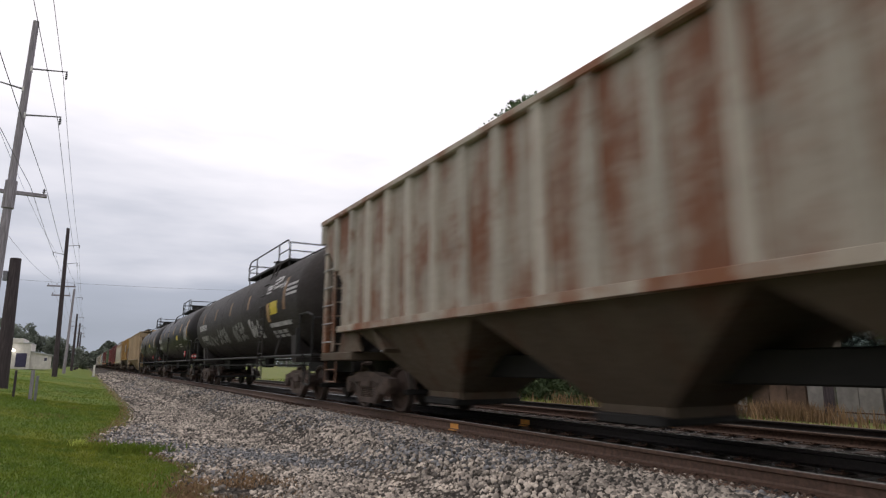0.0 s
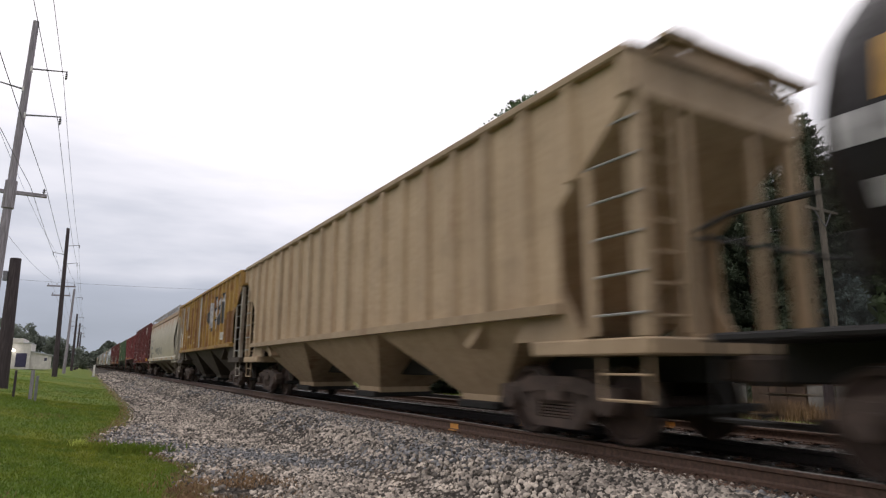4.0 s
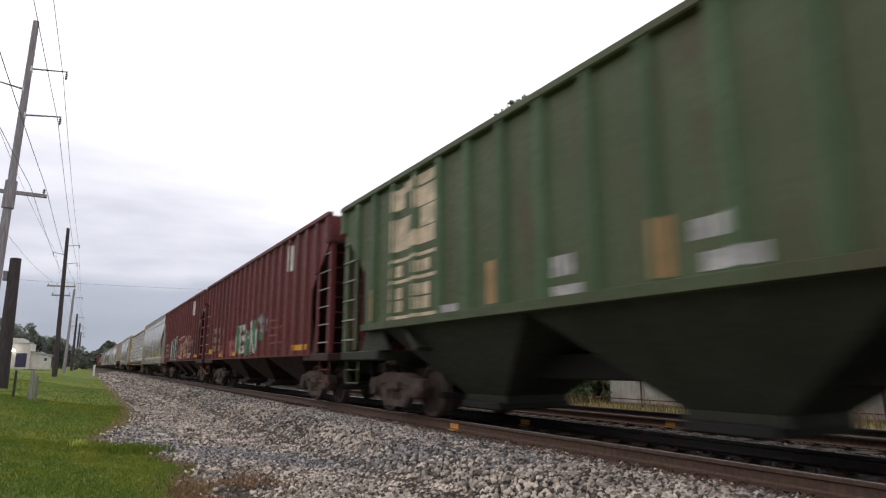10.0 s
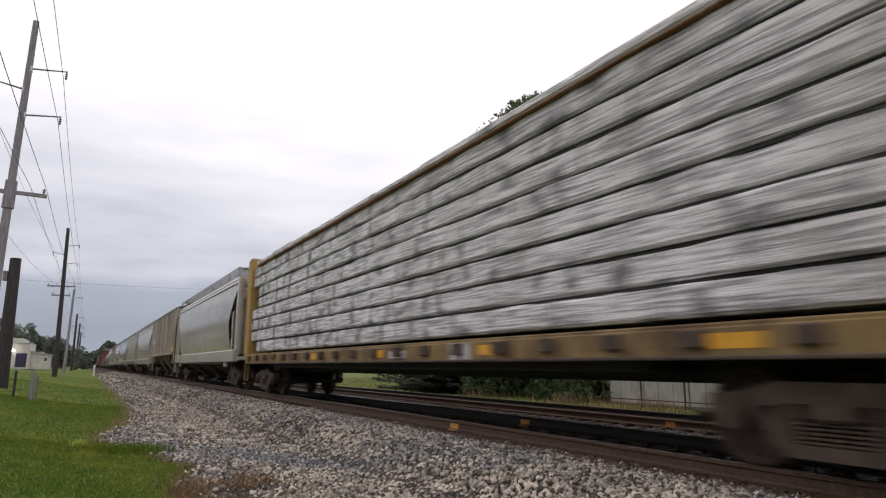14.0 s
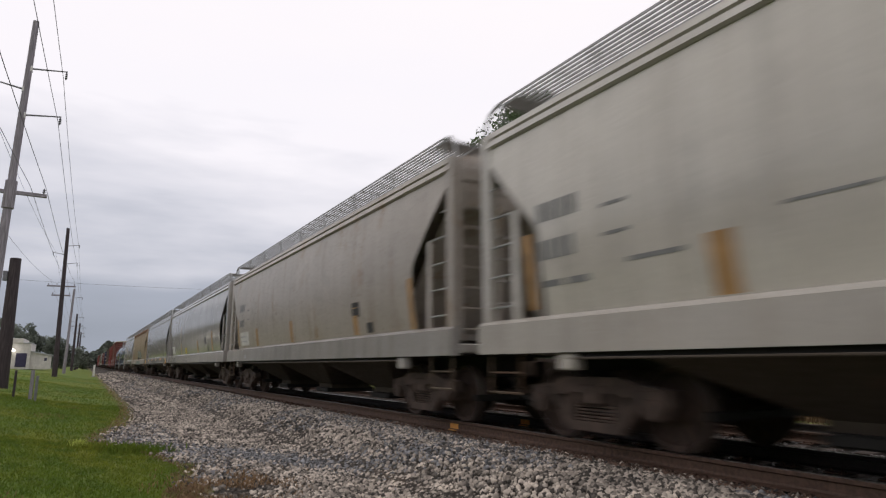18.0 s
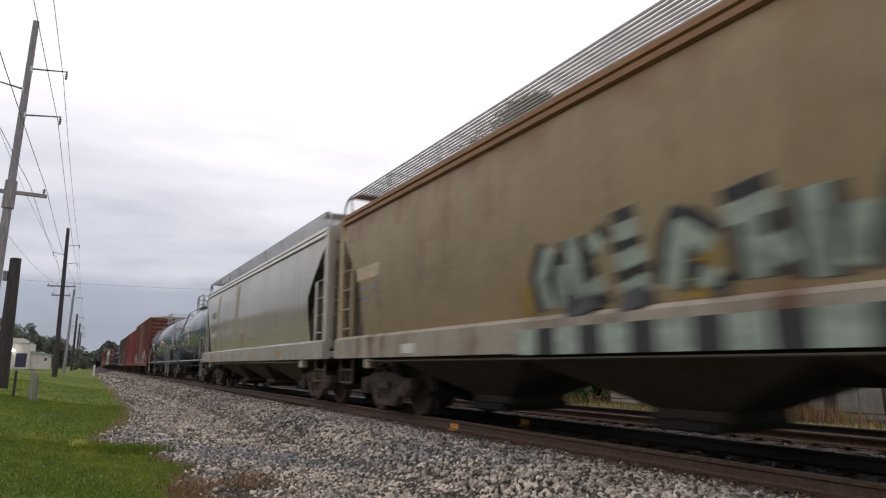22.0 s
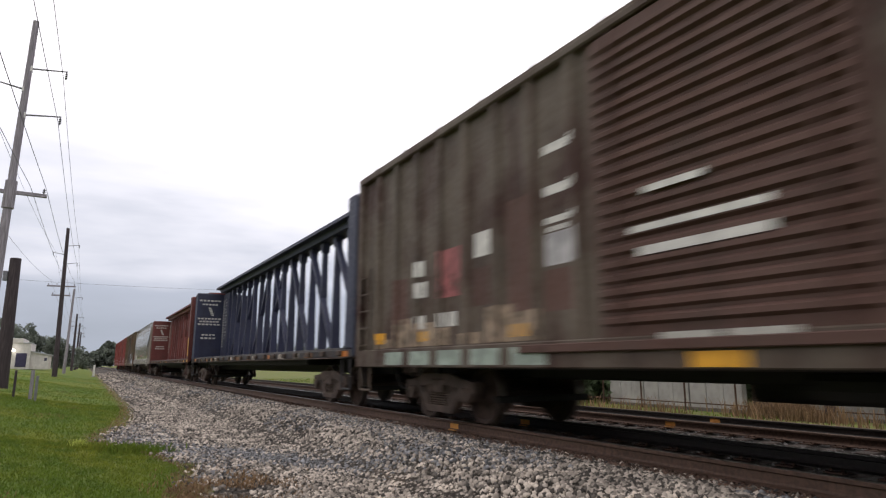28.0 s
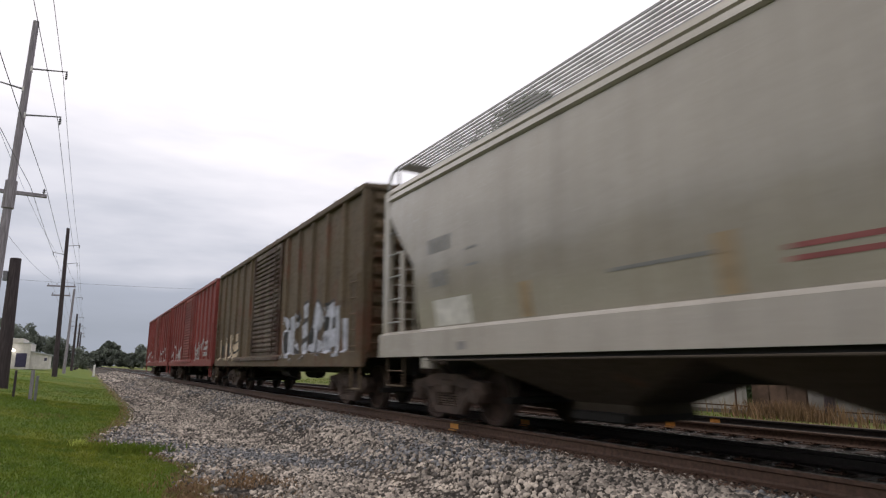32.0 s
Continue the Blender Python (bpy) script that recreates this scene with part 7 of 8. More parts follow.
    S(car, sf, M_OLDTAPE, [(7.6 - 2.9 * k, 1.29, 0.8, 0.13, 1) for k in range(6)], "reflector", "orange reflector")
    join_train(car)
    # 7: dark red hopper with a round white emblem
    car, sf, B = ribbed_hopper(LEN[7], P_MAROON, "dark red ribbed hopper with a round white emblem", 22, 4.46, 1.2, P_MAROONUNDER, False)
    disc = Geo()
    for k in range(9):
        z = 3.52 + 0.085 * k
        hw = math.sqrt(max(0.01, 0.39 ** 2 - (z - 3.9) ** 2))
        patch(disc, sf, -5.28 + hw, -5.28 - hw, z, z + 0.085, step=0.05)
    part("emblem", disc, M_LETTER, car, "round white emblem")
    S(car, sf, M_FADELET, [(6.0, 2.1, 0.72, 0.26, 3), (5.07, 2.12, 0.72, 0.26, 3), (6.0, 1.82, 0.72, 0.2, 3), (5.07, 1.84, 0.72, 0.2, 3), (6.0, 1.6, 0.5, 0.1, 2), (5.07, 1.62, 0.6, 0.1, 2), (6.0, 1.42, 0.4, 0.08, 2), (5.07, 1.45, 0.6, 0.08, 2)], step=0.05)
    S(car, sf, M_GREYSPRAY, [(1.2, 1.62, 2.4, 0.05, 1), (1.2, 1.5, 2.4, 0.05, 1), (-4.4, 2.6, 1.3, 0.1, 2), (-4.4, 1.9, 1.0, 0.1, 2), (3.9, 2.05, 0.4, 0.04, 1), (3.9, 1.8, 0.4, 0.04, 1)], step=0.05)
    S(car, sf, M_REFLECT, [(6.77, 1.5, 0.5, 0.24, 1), (5.0, 1.22, 0.5, 0.12, 1), (2.3, 1.2, 0.55, 0.14, 1), (-6.2, 1.3, 0.6, 0.22, 1), (-0.9, 1.2, 0.55, 0.14, 1)], "reflector", "yellow reflector", 0.05)
    S(car, sf, P_MAROON, [(7.0, 2.64, 14.0, 0.04, 1)], "panel_seam", "welded seam", 0.05)
    tag_letters(car, sf, -1.0, 1.45, 4.2, 0.6, 6, M_PINK, None, 31, "faint pale spray-painted graffiti", 0.05)
    join_train(car)
    # 8: lighter red covered hopper
    car, sf, B = ribbed_hopper(LEN[8], P_RED, "faded red ribbed covered hopper with white lettering bars", 22, 4.22, 1.7, P_MAROONUNDER, True)
    S(car, sf, M_FADELET, [(5.6, 2.56, 0.38, 0.2, 2), (4.78, 2.62, 0.38, 0.22, 2), (5.6, 2.25, 0.36, 0.16, 2), (4.78, 2.3, 0.36, 0.16, 2), (5.5, 1.98, 0.4, 0.08, 1), (4.7, 2.0, 0.4, 0.08, 1), (5.5, 1.85, 0.4, 0.07, 1), (4.7, 1.88, 0.4, 0.07, 1)] + [(0.62, 1.9 + 0.075 * k, 0.36, 0.032, 1) for k in range(5)] + [(1.45, 1.92 + 0.1 * k, 0.38, 0.03, 1) for k in range(2)], step=0.05)
    S(car, sf, M_FADELET, [(-1.4 - 1.05 * k, 2.95, 0.4, 0.36, 1) for k in range(5)], step=0.05)
    S(car, sf, M_REFLECT, [(6.3, 1.72, 0.25, 0.2, 1), (3.85, 1.7, 0.5, 0.14, 1), (1.5, 1.7, 0.6, 0.16, 1), (-0.7, 1.72, 0.7, 0.16, 1), (-6.2, 1.74, 0.5, 0.2, 1)], "reflector", "yellow reflector", 0.05)
    join_train(car)
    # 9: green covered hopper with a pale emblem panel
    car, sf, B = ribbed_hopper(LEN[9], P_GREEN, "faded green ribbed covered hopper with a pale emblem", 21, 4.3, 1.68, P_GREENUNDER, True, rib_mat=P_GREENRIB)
    S(car, sf, M_CREAMSPRAY, [(6.2, 2.95, 1.7, 0.28, 1), (6.1, 3.2, 0.7, 0.35, 1), (5.0, 3.25, 0.6, 0.35, 1), (6.1, 3.72, 0.5, 0.4, 1), (5.3, 3.62, 0.9, 0.34, 1), (5.6, 4.0, 1.1, 0.2, 1)], "emblem", "pale cream emblem", 0.05)
    S(car, sf, M_CREAMSPRAY, [(6.25, z, 1.9, 0.06, 1) for z in (2.75, 2.36, 1.72)] + [(6.2 - 1.0 * k, z, 0.6, 0.2, 2) for k in range(2) for z in (2.48, 2.08, 1.85)], step=0.05)
    S(car, sf, M_OLDTAPE, [(7.0, 1.75, 0.2, 0.6, 1), (3.0, 1.75, 0.2, 0.6, 1), (0.07, 1.74, 0.24, 0.6, 1), (-6.4, 1.75, 0.3, 0.6, 1)], "reflector", "worn orange strip", 0.05)
    S(car, sf, M_GREYSPRAY, [(4.2, 1.72, 0.4, 0.12, 1), (1.6, 1.72, 0.5, 0.12, 1), (-0.5, 1.75, 0.6, 0.18, 1), (1.6, 1.95, 0.4, 0.25, 3), (-0.4, 2.05, 0.5, 0.2, 2)], step=0.05)
    join_train(car)
    # 10 and 11: dark red hoppers with graffiti
    for i in (10, 11):
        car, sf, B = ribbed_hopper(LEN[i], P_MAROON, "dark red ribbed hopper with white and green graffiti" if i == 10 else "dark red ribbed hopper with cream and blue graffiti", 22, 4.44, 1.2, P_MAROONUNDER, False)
        S(car, sf, P_MAROON, [(7.0, 2.72, 14.0, 0.04, 1)], "panel_seam", "welded seam", 0.05)
        if i == 10:
            S(car, sf, M_WORNTAN, [(6.1 - 0.85 * c, 1.5 + 0.36 * r, 0.5, 0.24, 2) for c in range(2) for r in range(3)] + [(4.2, 2.1, 0.4, 0.26, 1)], step=0.05)
            tag_blocks(car, sf, 1.7, 1.25, 3.4, 1.15, 6, M_GREYSPRAY, M_GREENSPRAY, 41, "white and green spray-painted graffiti", rim=0.06, fat=0.2)
            S(car, sf, M_GREENSPRAY, [(1.0, 1.3, 0.35, 0.8, 1), (-0.2, 1.25, 0.3, 0.7, 1), (-2.0, 1.7, 0.6, 0.22, 1)], "graffiti", "green spray paint", 0.05)
            tag_blocks(car, sf, -2.0, 1.85, 0.9, 0.7, 3, M_DIMSPRAY, None, 44, "grey spray-painted graffiti")
            S(car, sf, M_PINK, [(3.2, 1.25, 1.5, 0.6, 3), (4.6, 1.3, 0.6, 0.4, 1)], "graffiti_wash", "pink spray paint", 0.05)
            S(car, sf, M_PINK, [(-3.2, 2.2 - 0.22 * k, 1.1 + 0.2 * (k % 2), 0.05, 1) for k in range(4)], step=0.05)
        else:
            S(car, sf, M_WORNTAN, [(6.0 - 0.8 * c, 1.42 + 0.34 * r, 0.45, 0.22, 2) for c in range(2) for r in range(3)], step=0.05)
            layers(car, sf)
        S(car, sf, M_LETTER, [(-4.9, 3.5, 0.42, 0.72, 1)], "emblem", "pale oval emblem", 0.05)
        S(car, sf, M_REFLECT, [(6.8, 1.4, 0.35, 0.2, 1), (4.3, 1.26, 0.4, 0.13, 1), (2.2, 1.26, 0.5, 0.13, 1), (-5.6, 1.3, 0.6, 0.14, 1), (-6.2, 1.3, 0.6, 0.14, 1)][:1 if i == 11 else 5], "reflector", "yellow reflector", 0.05)
        join_train(car)
    # 12: warm grey smooth hopper with a blue and white emblem
    car, sf, B = smooth_hopper(LEN[12], P_GREYTAN, "warm grey smooth-sided covered hopper with a blue and white emblem", under=P_DARKUNDER)
    S(car, sf, M_LETTER, [(-0.95, 2.42, 0.66, 0.78, 1)], "emblem", "white panel of the emblem")
    S(car, sf, M_BLUEDOT, [(-0.95, 2.06, 0.66, 0.36, 1)], "emblem", "blue panel of the emblem")
    for zc in (2.62, 2.95):
        gm = Geo()
        for k in range(5):
            hw = 0.2 - 0.075 * abs(k - 2)
            patch(gm, sf, -1.28 + hw, -1.28 - hw, zc - 0.12 + 0.055 * k, zc - 0.065 + 0.055 * k, lift=0.008)
        part("emblem_mark", gm, M_BLUEDOT, car, "small blue mark")
    S(car, sf, M_LETTER, [(-1.05, 2.2, 0.46, 0.05, 1), (-1.05, 2.1, 0.46, 0.05, 1)], "emblem_line", "white line on the emblem", 0.2)
    S(car, sf, M_GREYLET, [(7.1, 2.3, 0.6, 0.22, 3), (7.1, 1.9, 0.8, 0.22, 3), (7.1, 1.65, 0.5, 0.1, 2), (4.6, 2.4, 0.4, 0.18, 1), (-1.9, 1.72, 0.6, 0.1, 2), (-6.4, 1.9, 1.0, 0.3, 3)])
    S(car, sf, P_DARKUNDER, [(-2.5, 1.5, 0.45, 0.22, 1)], "scuff_mark", "brown scuff")
    S(car, sf, M_OLDTAPE, [(-0.98, 1.45, 0.26, 0.5, 1), (-3.7, 1.45, 0.34, 0.55, 1), (1.55, 1.47, 0.24, 0.44, 1), (4.4, 1.47, 0.2, 0.35, 1), (-6.3, 1.45, 0.4, 0.6, 1)], "reflector", "faded orange tape")
    S(car, sf, M_GREYLET, [(5.5, 1.18, 0.8, 0.06, 1), (2.0, 1.16, 1.5, 0.06, 1), (-1.6, 1.13, 0.55, 0.05, 1), (-1.6, 1.22, 0.55, 0.05, 1), (-1.6, 1.30, 0.55, 0.04, 1), (-3.2, 1.17, 2.3, 0.05, 1), (-5.9, 1.13, 0.5, 0.14, 1)])
    join_train(car)
    # 13: centre-beam car stacked with wrapped lumber
    car, sf, B = centrebeam(LEN[13], P_CBTAN, "tan centre-beam flat car stacked with wrapped lumber", P_TANSILL, loaded=True, top=4.62)
    rnd = random.Random(77)
    for s in (-1, 1):
        z = 1.36
        for r in range(8):
            h = 0.375
            y = -B + 0.36
            while y < B - 1.0:
                ln = min(rnd.choice((2.4, 3.0, 3.6, 4.2)), B - 0.36 - y)
                if ln < 1.2:
                    break
                d = rnd.uniform(0.0, 0.05)
                x0, x1 = s * 0.13, s * (1.36 - d)
                pk = part("lumber_pack", lumber_pack(min(x0, x1), max(x0, x1), y + 0.002, y + ln - 0.002, z, z + h - 0.042, rnd), M_WRAP, car, "lumber pack in white wrap")
                for q in (0.22, 0.78):
                    yy = y + ln * q
                    part("strap", Geo().box(min(s * 1.2, s * (1.385 - d)), max(s * 1.2, s * (1.385 - d)), yy - 0.009, yy + 0.009, z + 0.005, z + h - 0.035), M_GREYLET, pk)
                y += ln
            z += h
            if r < 7:
                # Near-black strip set into the gap as the shade between pack rows.
                part("dunnage", Geo().box(min(s * 0.2, s * 1.28), max(s * 0.2, s * 1.28), -B + 0.5, B - 0.5, z - 0.041, z), M_WRAPDARK, car)
        y = -B + 0.4
        while y < B - 1.5:
            x0, x1 = s * 0.2, s * 1.40
            part("cover_hem", Geo().soft_box(min(s * 1.30, s * 1.41), max(s * 1.30, s * 1.41), y + 0.01, y + 1.96, z - 0.065, z - 0.033, 0.008), P_RUSTPANEL, car, "brown hem of the top cover")
            part("top_wrap", Geo().soft_box(min(x0, x1), max(x0, x1), y, y + 1.97, z - 0.03, z + 0.10 + rnd.uniform(0, 0.07), 0.04), M_WRAP, car, "loose white wrap over the top packs")
            y += 2.0
    S(car, sf, M_REFLECT, [(7.2 - 3.8 * k, 1.06, 0.55, 0.14, 1) for k in range(5)], "reflector", "yellow reflector")
    S(car, sf, M_GREYSPRAY, [(-3.4, 0.99, 0.6, 0.26, 1), (-1.2, 1.04, 0.7, 0.13, 1)], "data_plate", "pale data plate on the sill")
    join_train(car)
    # 14: off-white hopper
    car, sf, B = smooth_hopper(LEN[14], P_WHITE, "off-white smooth-sided covered hopper", under=P_DARKUNDER)
    join_train(car)
    # 15: dirty ribbed hopper
    car, sf, B = ribbed_hopper(LEN[15], P_BROWNGREY, "dirty brown-grey ribbed covered hopper", 19, 4.43, 1.70, P_TANUNDER, True, bolster=6.2, rib_mat=P_STAINED)
    S(car, sf, P_BROWNSTAIN, [(3.75, 1.8, 0.6, 2.6, 1), (2.0, 1.8, 0.66, 2.6, 1), (-0.7, 1.8, 0.7, 2.6, 1), (-3.4, 1.8, 0.7, 2.6, 1), (6.4, 2.9, 0.5, 1.4, 1)], "stained_panel", "brown-stained panel", 0.05)
    S(car, sf, M_LETTER, [(5.7, 2.6, 0.34, 0.34, 2), (5.28, 2.6, 0.36, 0.34, 2)], step=0.05)
    S(car, sf, M_PALEPATCH, [(5.6, 1.75, 0.66, 0.72, 1), (4.7, 1.85, 0.6, 1.45, 1)], "worn_panel", "worn pale grey panel", 0.05)
    S(car, sf, M_GREYLET, [(5.5, 2.2, 0.5, 0.08, 1), (5.5, 2.0, 0.5, 0.08, 1), (4.65, 2.45, 0.5, 0.05, 1), (4.6, 2.1, 0.45, 0.1, 1), (4.6, 1.95, 0.45, 0.07, 1)], step=0.05)
    S(car, sf, M_REFLECT, [(4.44, 1.74, 0.55, 0.13, 1), (-5.8, 1.8, 0.8, 0.3, 1)], "reflector", "yellow reflector", 0.05)
    S(car, sf, M_OLDTAPE, [(6.85, 1.76, 0.22, 0.75, 1), (4.0, 1.9, 0.22, 0.45, 1)], "reflector", "rusty orange strip", 0.05)
    join_train(car)
    # 16 to 19: pale smooth hoppers
    for i, mat, text in ((16, P_WHITE, "off-white smooth-sided covered hopper with faded tape marks"), (17, P_STAINED, "grey smooth-sided covered hopper with brown stains"),
                         (18, P_LIGHT, "light grey smooth-sided covered hopper with a yellow label"), (19, P_LIGHT, "light grey smooth-sided covered hopper with yellow reflectors")):
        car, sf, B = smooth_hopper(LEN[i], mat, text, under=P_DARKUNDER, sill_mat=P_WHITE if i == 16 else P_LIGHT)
        y0 = (6.6, 6.55, 7.8, 6.55)[i - 16]
        if i == 16:
            S(car, sf, M_GREYLET, [(y0, 2.65, 0.75, 0.24, 4), (y0, 2.18, 0.65, 0.24, 4), (5.5, 2.62, 0.35, 0.04, 1), (5.5, 2.3, 0.35, 0.04, 1), (y0, 1.85, 0.9, 0.08, 2), (5.2, 1.98, 0.7, 0.05, 1), (3.5, 2.2, 0.7, 0.03, 1)])
        elif i == 17:
            S(car, sf, M_GREYLET, [(y0, 2.78, 0.8, 0.26, 4), (y0, 2.25, 0.66, 0.24, 4), (5.4, 2.75, 0.32, 0.04, 1), (5.4, 2.45, 0.32, 0.04, 1), (5.4, 1.15, 0.25, 0.1, 1)])
        elif i == 18:
            S(car, sf, M_GREYLET, [(7.8, 2.5, 1.1, 0.06, 2), (7.8, 2.35, 1.1, 0.06, 2), (6.7, 1.15, 0.3, 0.12, 1), (5.5, 1.15, 0.3, 0.12, 1)])
        else:
            S(car, sf, M_GREYLET, [(y0, 2.85, 1.2, 0.28, 4), (6.5, 2.25, 0.9, 0.28, 4), (6.4, 1.8, 0.35, 0.14, 1), (5.8, 1.8, 0.35, 0.14, 1), (4.3, 2.9, 0.3, 0.04, 1), (4.3, 2.6, 0.3, 0.04, 1)] + [(4.3, 2.08 - 0.1 * k, 0.7, 0.04, 1) for k in range(3)] + [(2.2, 2.0, 0.4, 0.08, 2), (-1.6, 2.05, 1.8, 0.07, 3), (4.1, 1.17, 1.4, 0.06, 1)])
        if i in (17, 18):
            S(car, sf, M_LETTER, [(y0 - 0.05, 1.6, 1.2, 0.46, 1)], "white_panel", "white painted panel")
            S(car, sf, M_GREYSPRAY, [(y0 - 0.1, 1.72, 0.9, 0.05, 3), (y0 - 0.1, 1.88, 0.9, 0.05, 2)])
        if i < 19:
            S(car, sf, M_OLDTAPE, [(6.9, 1.6, 0.16, 0.95, 1), (4.25, 1.5, 0.26, 0.6, 1), (0.4, 1.5, 0.26, 0.6, 1), (-4.2, 1.5, 0.26, 0.6, 1), (-6.8, 1.5, 0.18, 0.9, 1)] if i != 18 else [(3.86, 1.5, 0.22, 0.6, 1), (-2.0, 1.5, 0.22, 0.6, 1), (-6.0, 1.5, 0.25, 0.9, 1)], "reflector", "faded orange tape")
        else:
            S(car, sf, M_REFLECT, [(8.0, 1.1, 0.35, 0.26, 1)] + [(5.0 - 3.05 * k, 1.28, 0.46, 0.13, 1) for k in range(5)] + [(-7.6, 1.05, 0.4, 0.22, 1)], "reflector", "yellow reflector")
            S(car, sf, M_PINK, [(6.2, 1.2, 0.4, 0.1, 1)], "reflector", "pink mark")
        if i == 18:
            S(car, sf, M_YELLOW, [(2.25, 1.56, 0.64, 0.30, 1)], "label_plate", "yellow label")
            for k in range(3):
                patch_rows = Geo()
                patch(patch_rows, sf, 2.18, 1.68, 1.62 + 0.08 * k, 1.645 + 0.08 * k, lift=0.008)
                part("label_line", patch_rows, M_BLACK, car, "dark line of small print")
            S(car, sf, P_STAINED, [(4.1, 1.9, 0.22, 1.2, 1)], "stain", "brown streak")
        S(car, sf, M_BLACK, [(-4.2, 1.9, 0.4, 0.3, 1), (-4.9, 1.55, 0.3, 0.2, 1)], "data_panel", "small black data panel")
        join_train(car)
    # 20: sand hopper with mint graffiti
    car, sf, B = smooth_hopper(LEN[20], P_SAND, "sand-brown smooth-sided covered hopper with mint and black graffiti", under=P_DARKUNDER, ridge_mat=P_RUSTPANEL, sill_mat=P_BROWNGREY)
    tag_blocks(car, sf, 1.5, 1.53, 4.8, 0.8, 7, M_MINT, M_BLACK, 53, "mint spray-painted graffiti with black shadows", rim=0.28, fat=0.24)
    S(car, sf, M_MINT, [(1.7 - 0.74 * k, 1.04, 0.4, 0.31, 1) for k in range(7)], "graffiti", "mint paint over the sill")
    S(car, sf, M_BLACK, [(1.3 - 0.74 * k, 1.04, 0.34, 0.31, 1) for k in range(7)], "graffiti", "black paint over the sill")
    S(car, sf, M_OCHRESPRAY, [(-0.75, 1.45, 0.45, 0.6, 1), (1.7, 1.5, 0.2, 0.4, 1)], "graffiti", "ochre spray paint")
    S(car, sf, M_CREAMSPRAY, [(7.1, 2.62, 1.1, 0.26, 5)])
    S(car, sf, M_GREYLET, [(7.0, 2.4, 1.1, 0.07, 2), (7.0, 2.2, 1.1, 0.07, 2)])
    S(car, sf, M_LETTER, [(5.0, 1.12, 0.5, 0.16, 1)], "reflector", "white mark")
    join_train(car)
    # 21: cream-grey hopper with orange reflectors
    car, sf, B = smooth_hopper(LEN[21], P_GREYTAN, "cream-grey smooth-sided covered hopper with orange reflectors", under=P_DUSTY, sill_mat=P_WHITE)
    S(car, sf, M_GREYLET, [(6.65, 2.9, 1.05, 0.26, 4), (6.6, 2.35, 1.15, 0.26, 5), (6.5, 1.75, 0.8, 0.16, 2), (4.9, 2.05, 0.5, 0.05, 1), (4.9, 1.93, 0.5, 0.05, 1), (3.2, 1.9, 0.5, 0.06, 1), (-0.4, 1.75, 0.6, 0.1, 2), (-2.7, 2.1, 0.8, 0.03, 1), (-2.7, 1.8, 1.0, 0.05, 2)] + [(-1.77, 1.88 - 0.08 * k, 0.5, 0.04, 1) for k in range(4)])
    S(car, sf, M_PINK, [(0.89, 1.95 - 0.12 * k, 0.72, 0.06, 2) for k in range(3)], "lettering", "faded red lettering")
    S(car, sf, M_OLDTAPE, [(5.1, 1.2, 0.5, 0.14, 1), (2.04, 1.19, 0.45, 0.13, 1), (-1.13, 1.17, 0.5, 0.14, 1), (-4.3, 1.17, 0.5, 0.14, 1)], "reflector", "orange reflector")
    S(car, sf, M_REDDOT, [(6.2, 1.2, 0.4, 0.12, 1)], "reflector", "red mark")
    S(car, sf, P_SANDSTREAK, [(5.3, 1.5, 0.3, 2.3, 1), (1.8, 2.0, 0.6, 1.85, 1)], "stain", "tan streak down the side")
    join_train(car)
    # 22 and 23: blue-grey tank cars
    for i in (22, 23):
        car, sf, B = tank_car(LEN[i], P_GREYTANK, "glossy blue-grey tank car with white lettering" if i == 23 else "glossy blue-grey tank car with a yellow label", radius=1.5, zc=2.66, stripe=True, deck=M_SILVER, rail_mat=M_SILVER, walk_len=1.2, ladder_y=0.23 if i == 23 else 0.7, plat_y=0.1 if i == 23 else -0.5, bolster=4.6 if i == 23 else 5.2)
        if i == 23:
            S(car, sf, M_LETTER, [(4.15, 2.45, 1.5, 0.22, 7), (4.05, 2.22, 1.35, 0.12, 4), (4.0, 2.02, 1.3, 0.11, 4), (3.2, 1.82, 0.6, 0.09, 2)] + [(2.05, 2.0 - 0.08 * k, 0.9, 0.04, 1) for k in range(6)])
            S(car, sf, M_FADETAPE, [(2.5, 2.4, 0.14, 0.55, 1)], "reflector", "faded orange tape")
        else:
            S(car, sf, M_LETTER, [(5.5, 2.5 - 0.2 * k, 1.0 - 0.1 * k, 0.14, 3) for k in range(4)] + [(3.4, 2.6 - 0.2 * k, 0.4, 0.12, 2) for k in range(4)] + [(-1.42, 2.56 - 0.11 * k, 0.75, 0.034, 1) for k in range(5)] + [(-0.9, 2.0, 0.25, 0.1, 1)])
            S(car, sf, M_REFLECT, [(-1.4, 2.72, 0.52, 0.24, 1)], "label_plate", "yellow label")
            S(car, sf, M_FADETAPE, [(y, 2.7, 0.14, 0.4, 1) for y in (5.0, 1.9, -0.1, -3.6)], "reflector", "faded orange tape")
        if i == 23:
            S(car, sf, M_REFLECT, [(-2.0, 2.35, 0.6, 0.5, 1)], "label_plate", "yellow-orange label")
            S(car, sf, M_GREYLET, [(-3.9, 3.0 - 0.1 * k, 0.9, 0.05, 1) for k in range(8)])
        join_train(car)
    # 24 to 26: boxcars
    car, sf, B = boxcar(LEN[24], P_BOXRED, "rusty red-brown boxcar with white graffiti along its foot", 5.2, 3.3, 19, P_DOORGREY, P_ROOFCREAM)
    tag_blocks(car, sf, -1.8, 1.05, 5.2, 1.15, 6, M_GREYSPRAY, M_DIMSPRAY, 61, "white spray-painted graffiti", fat=0.32)
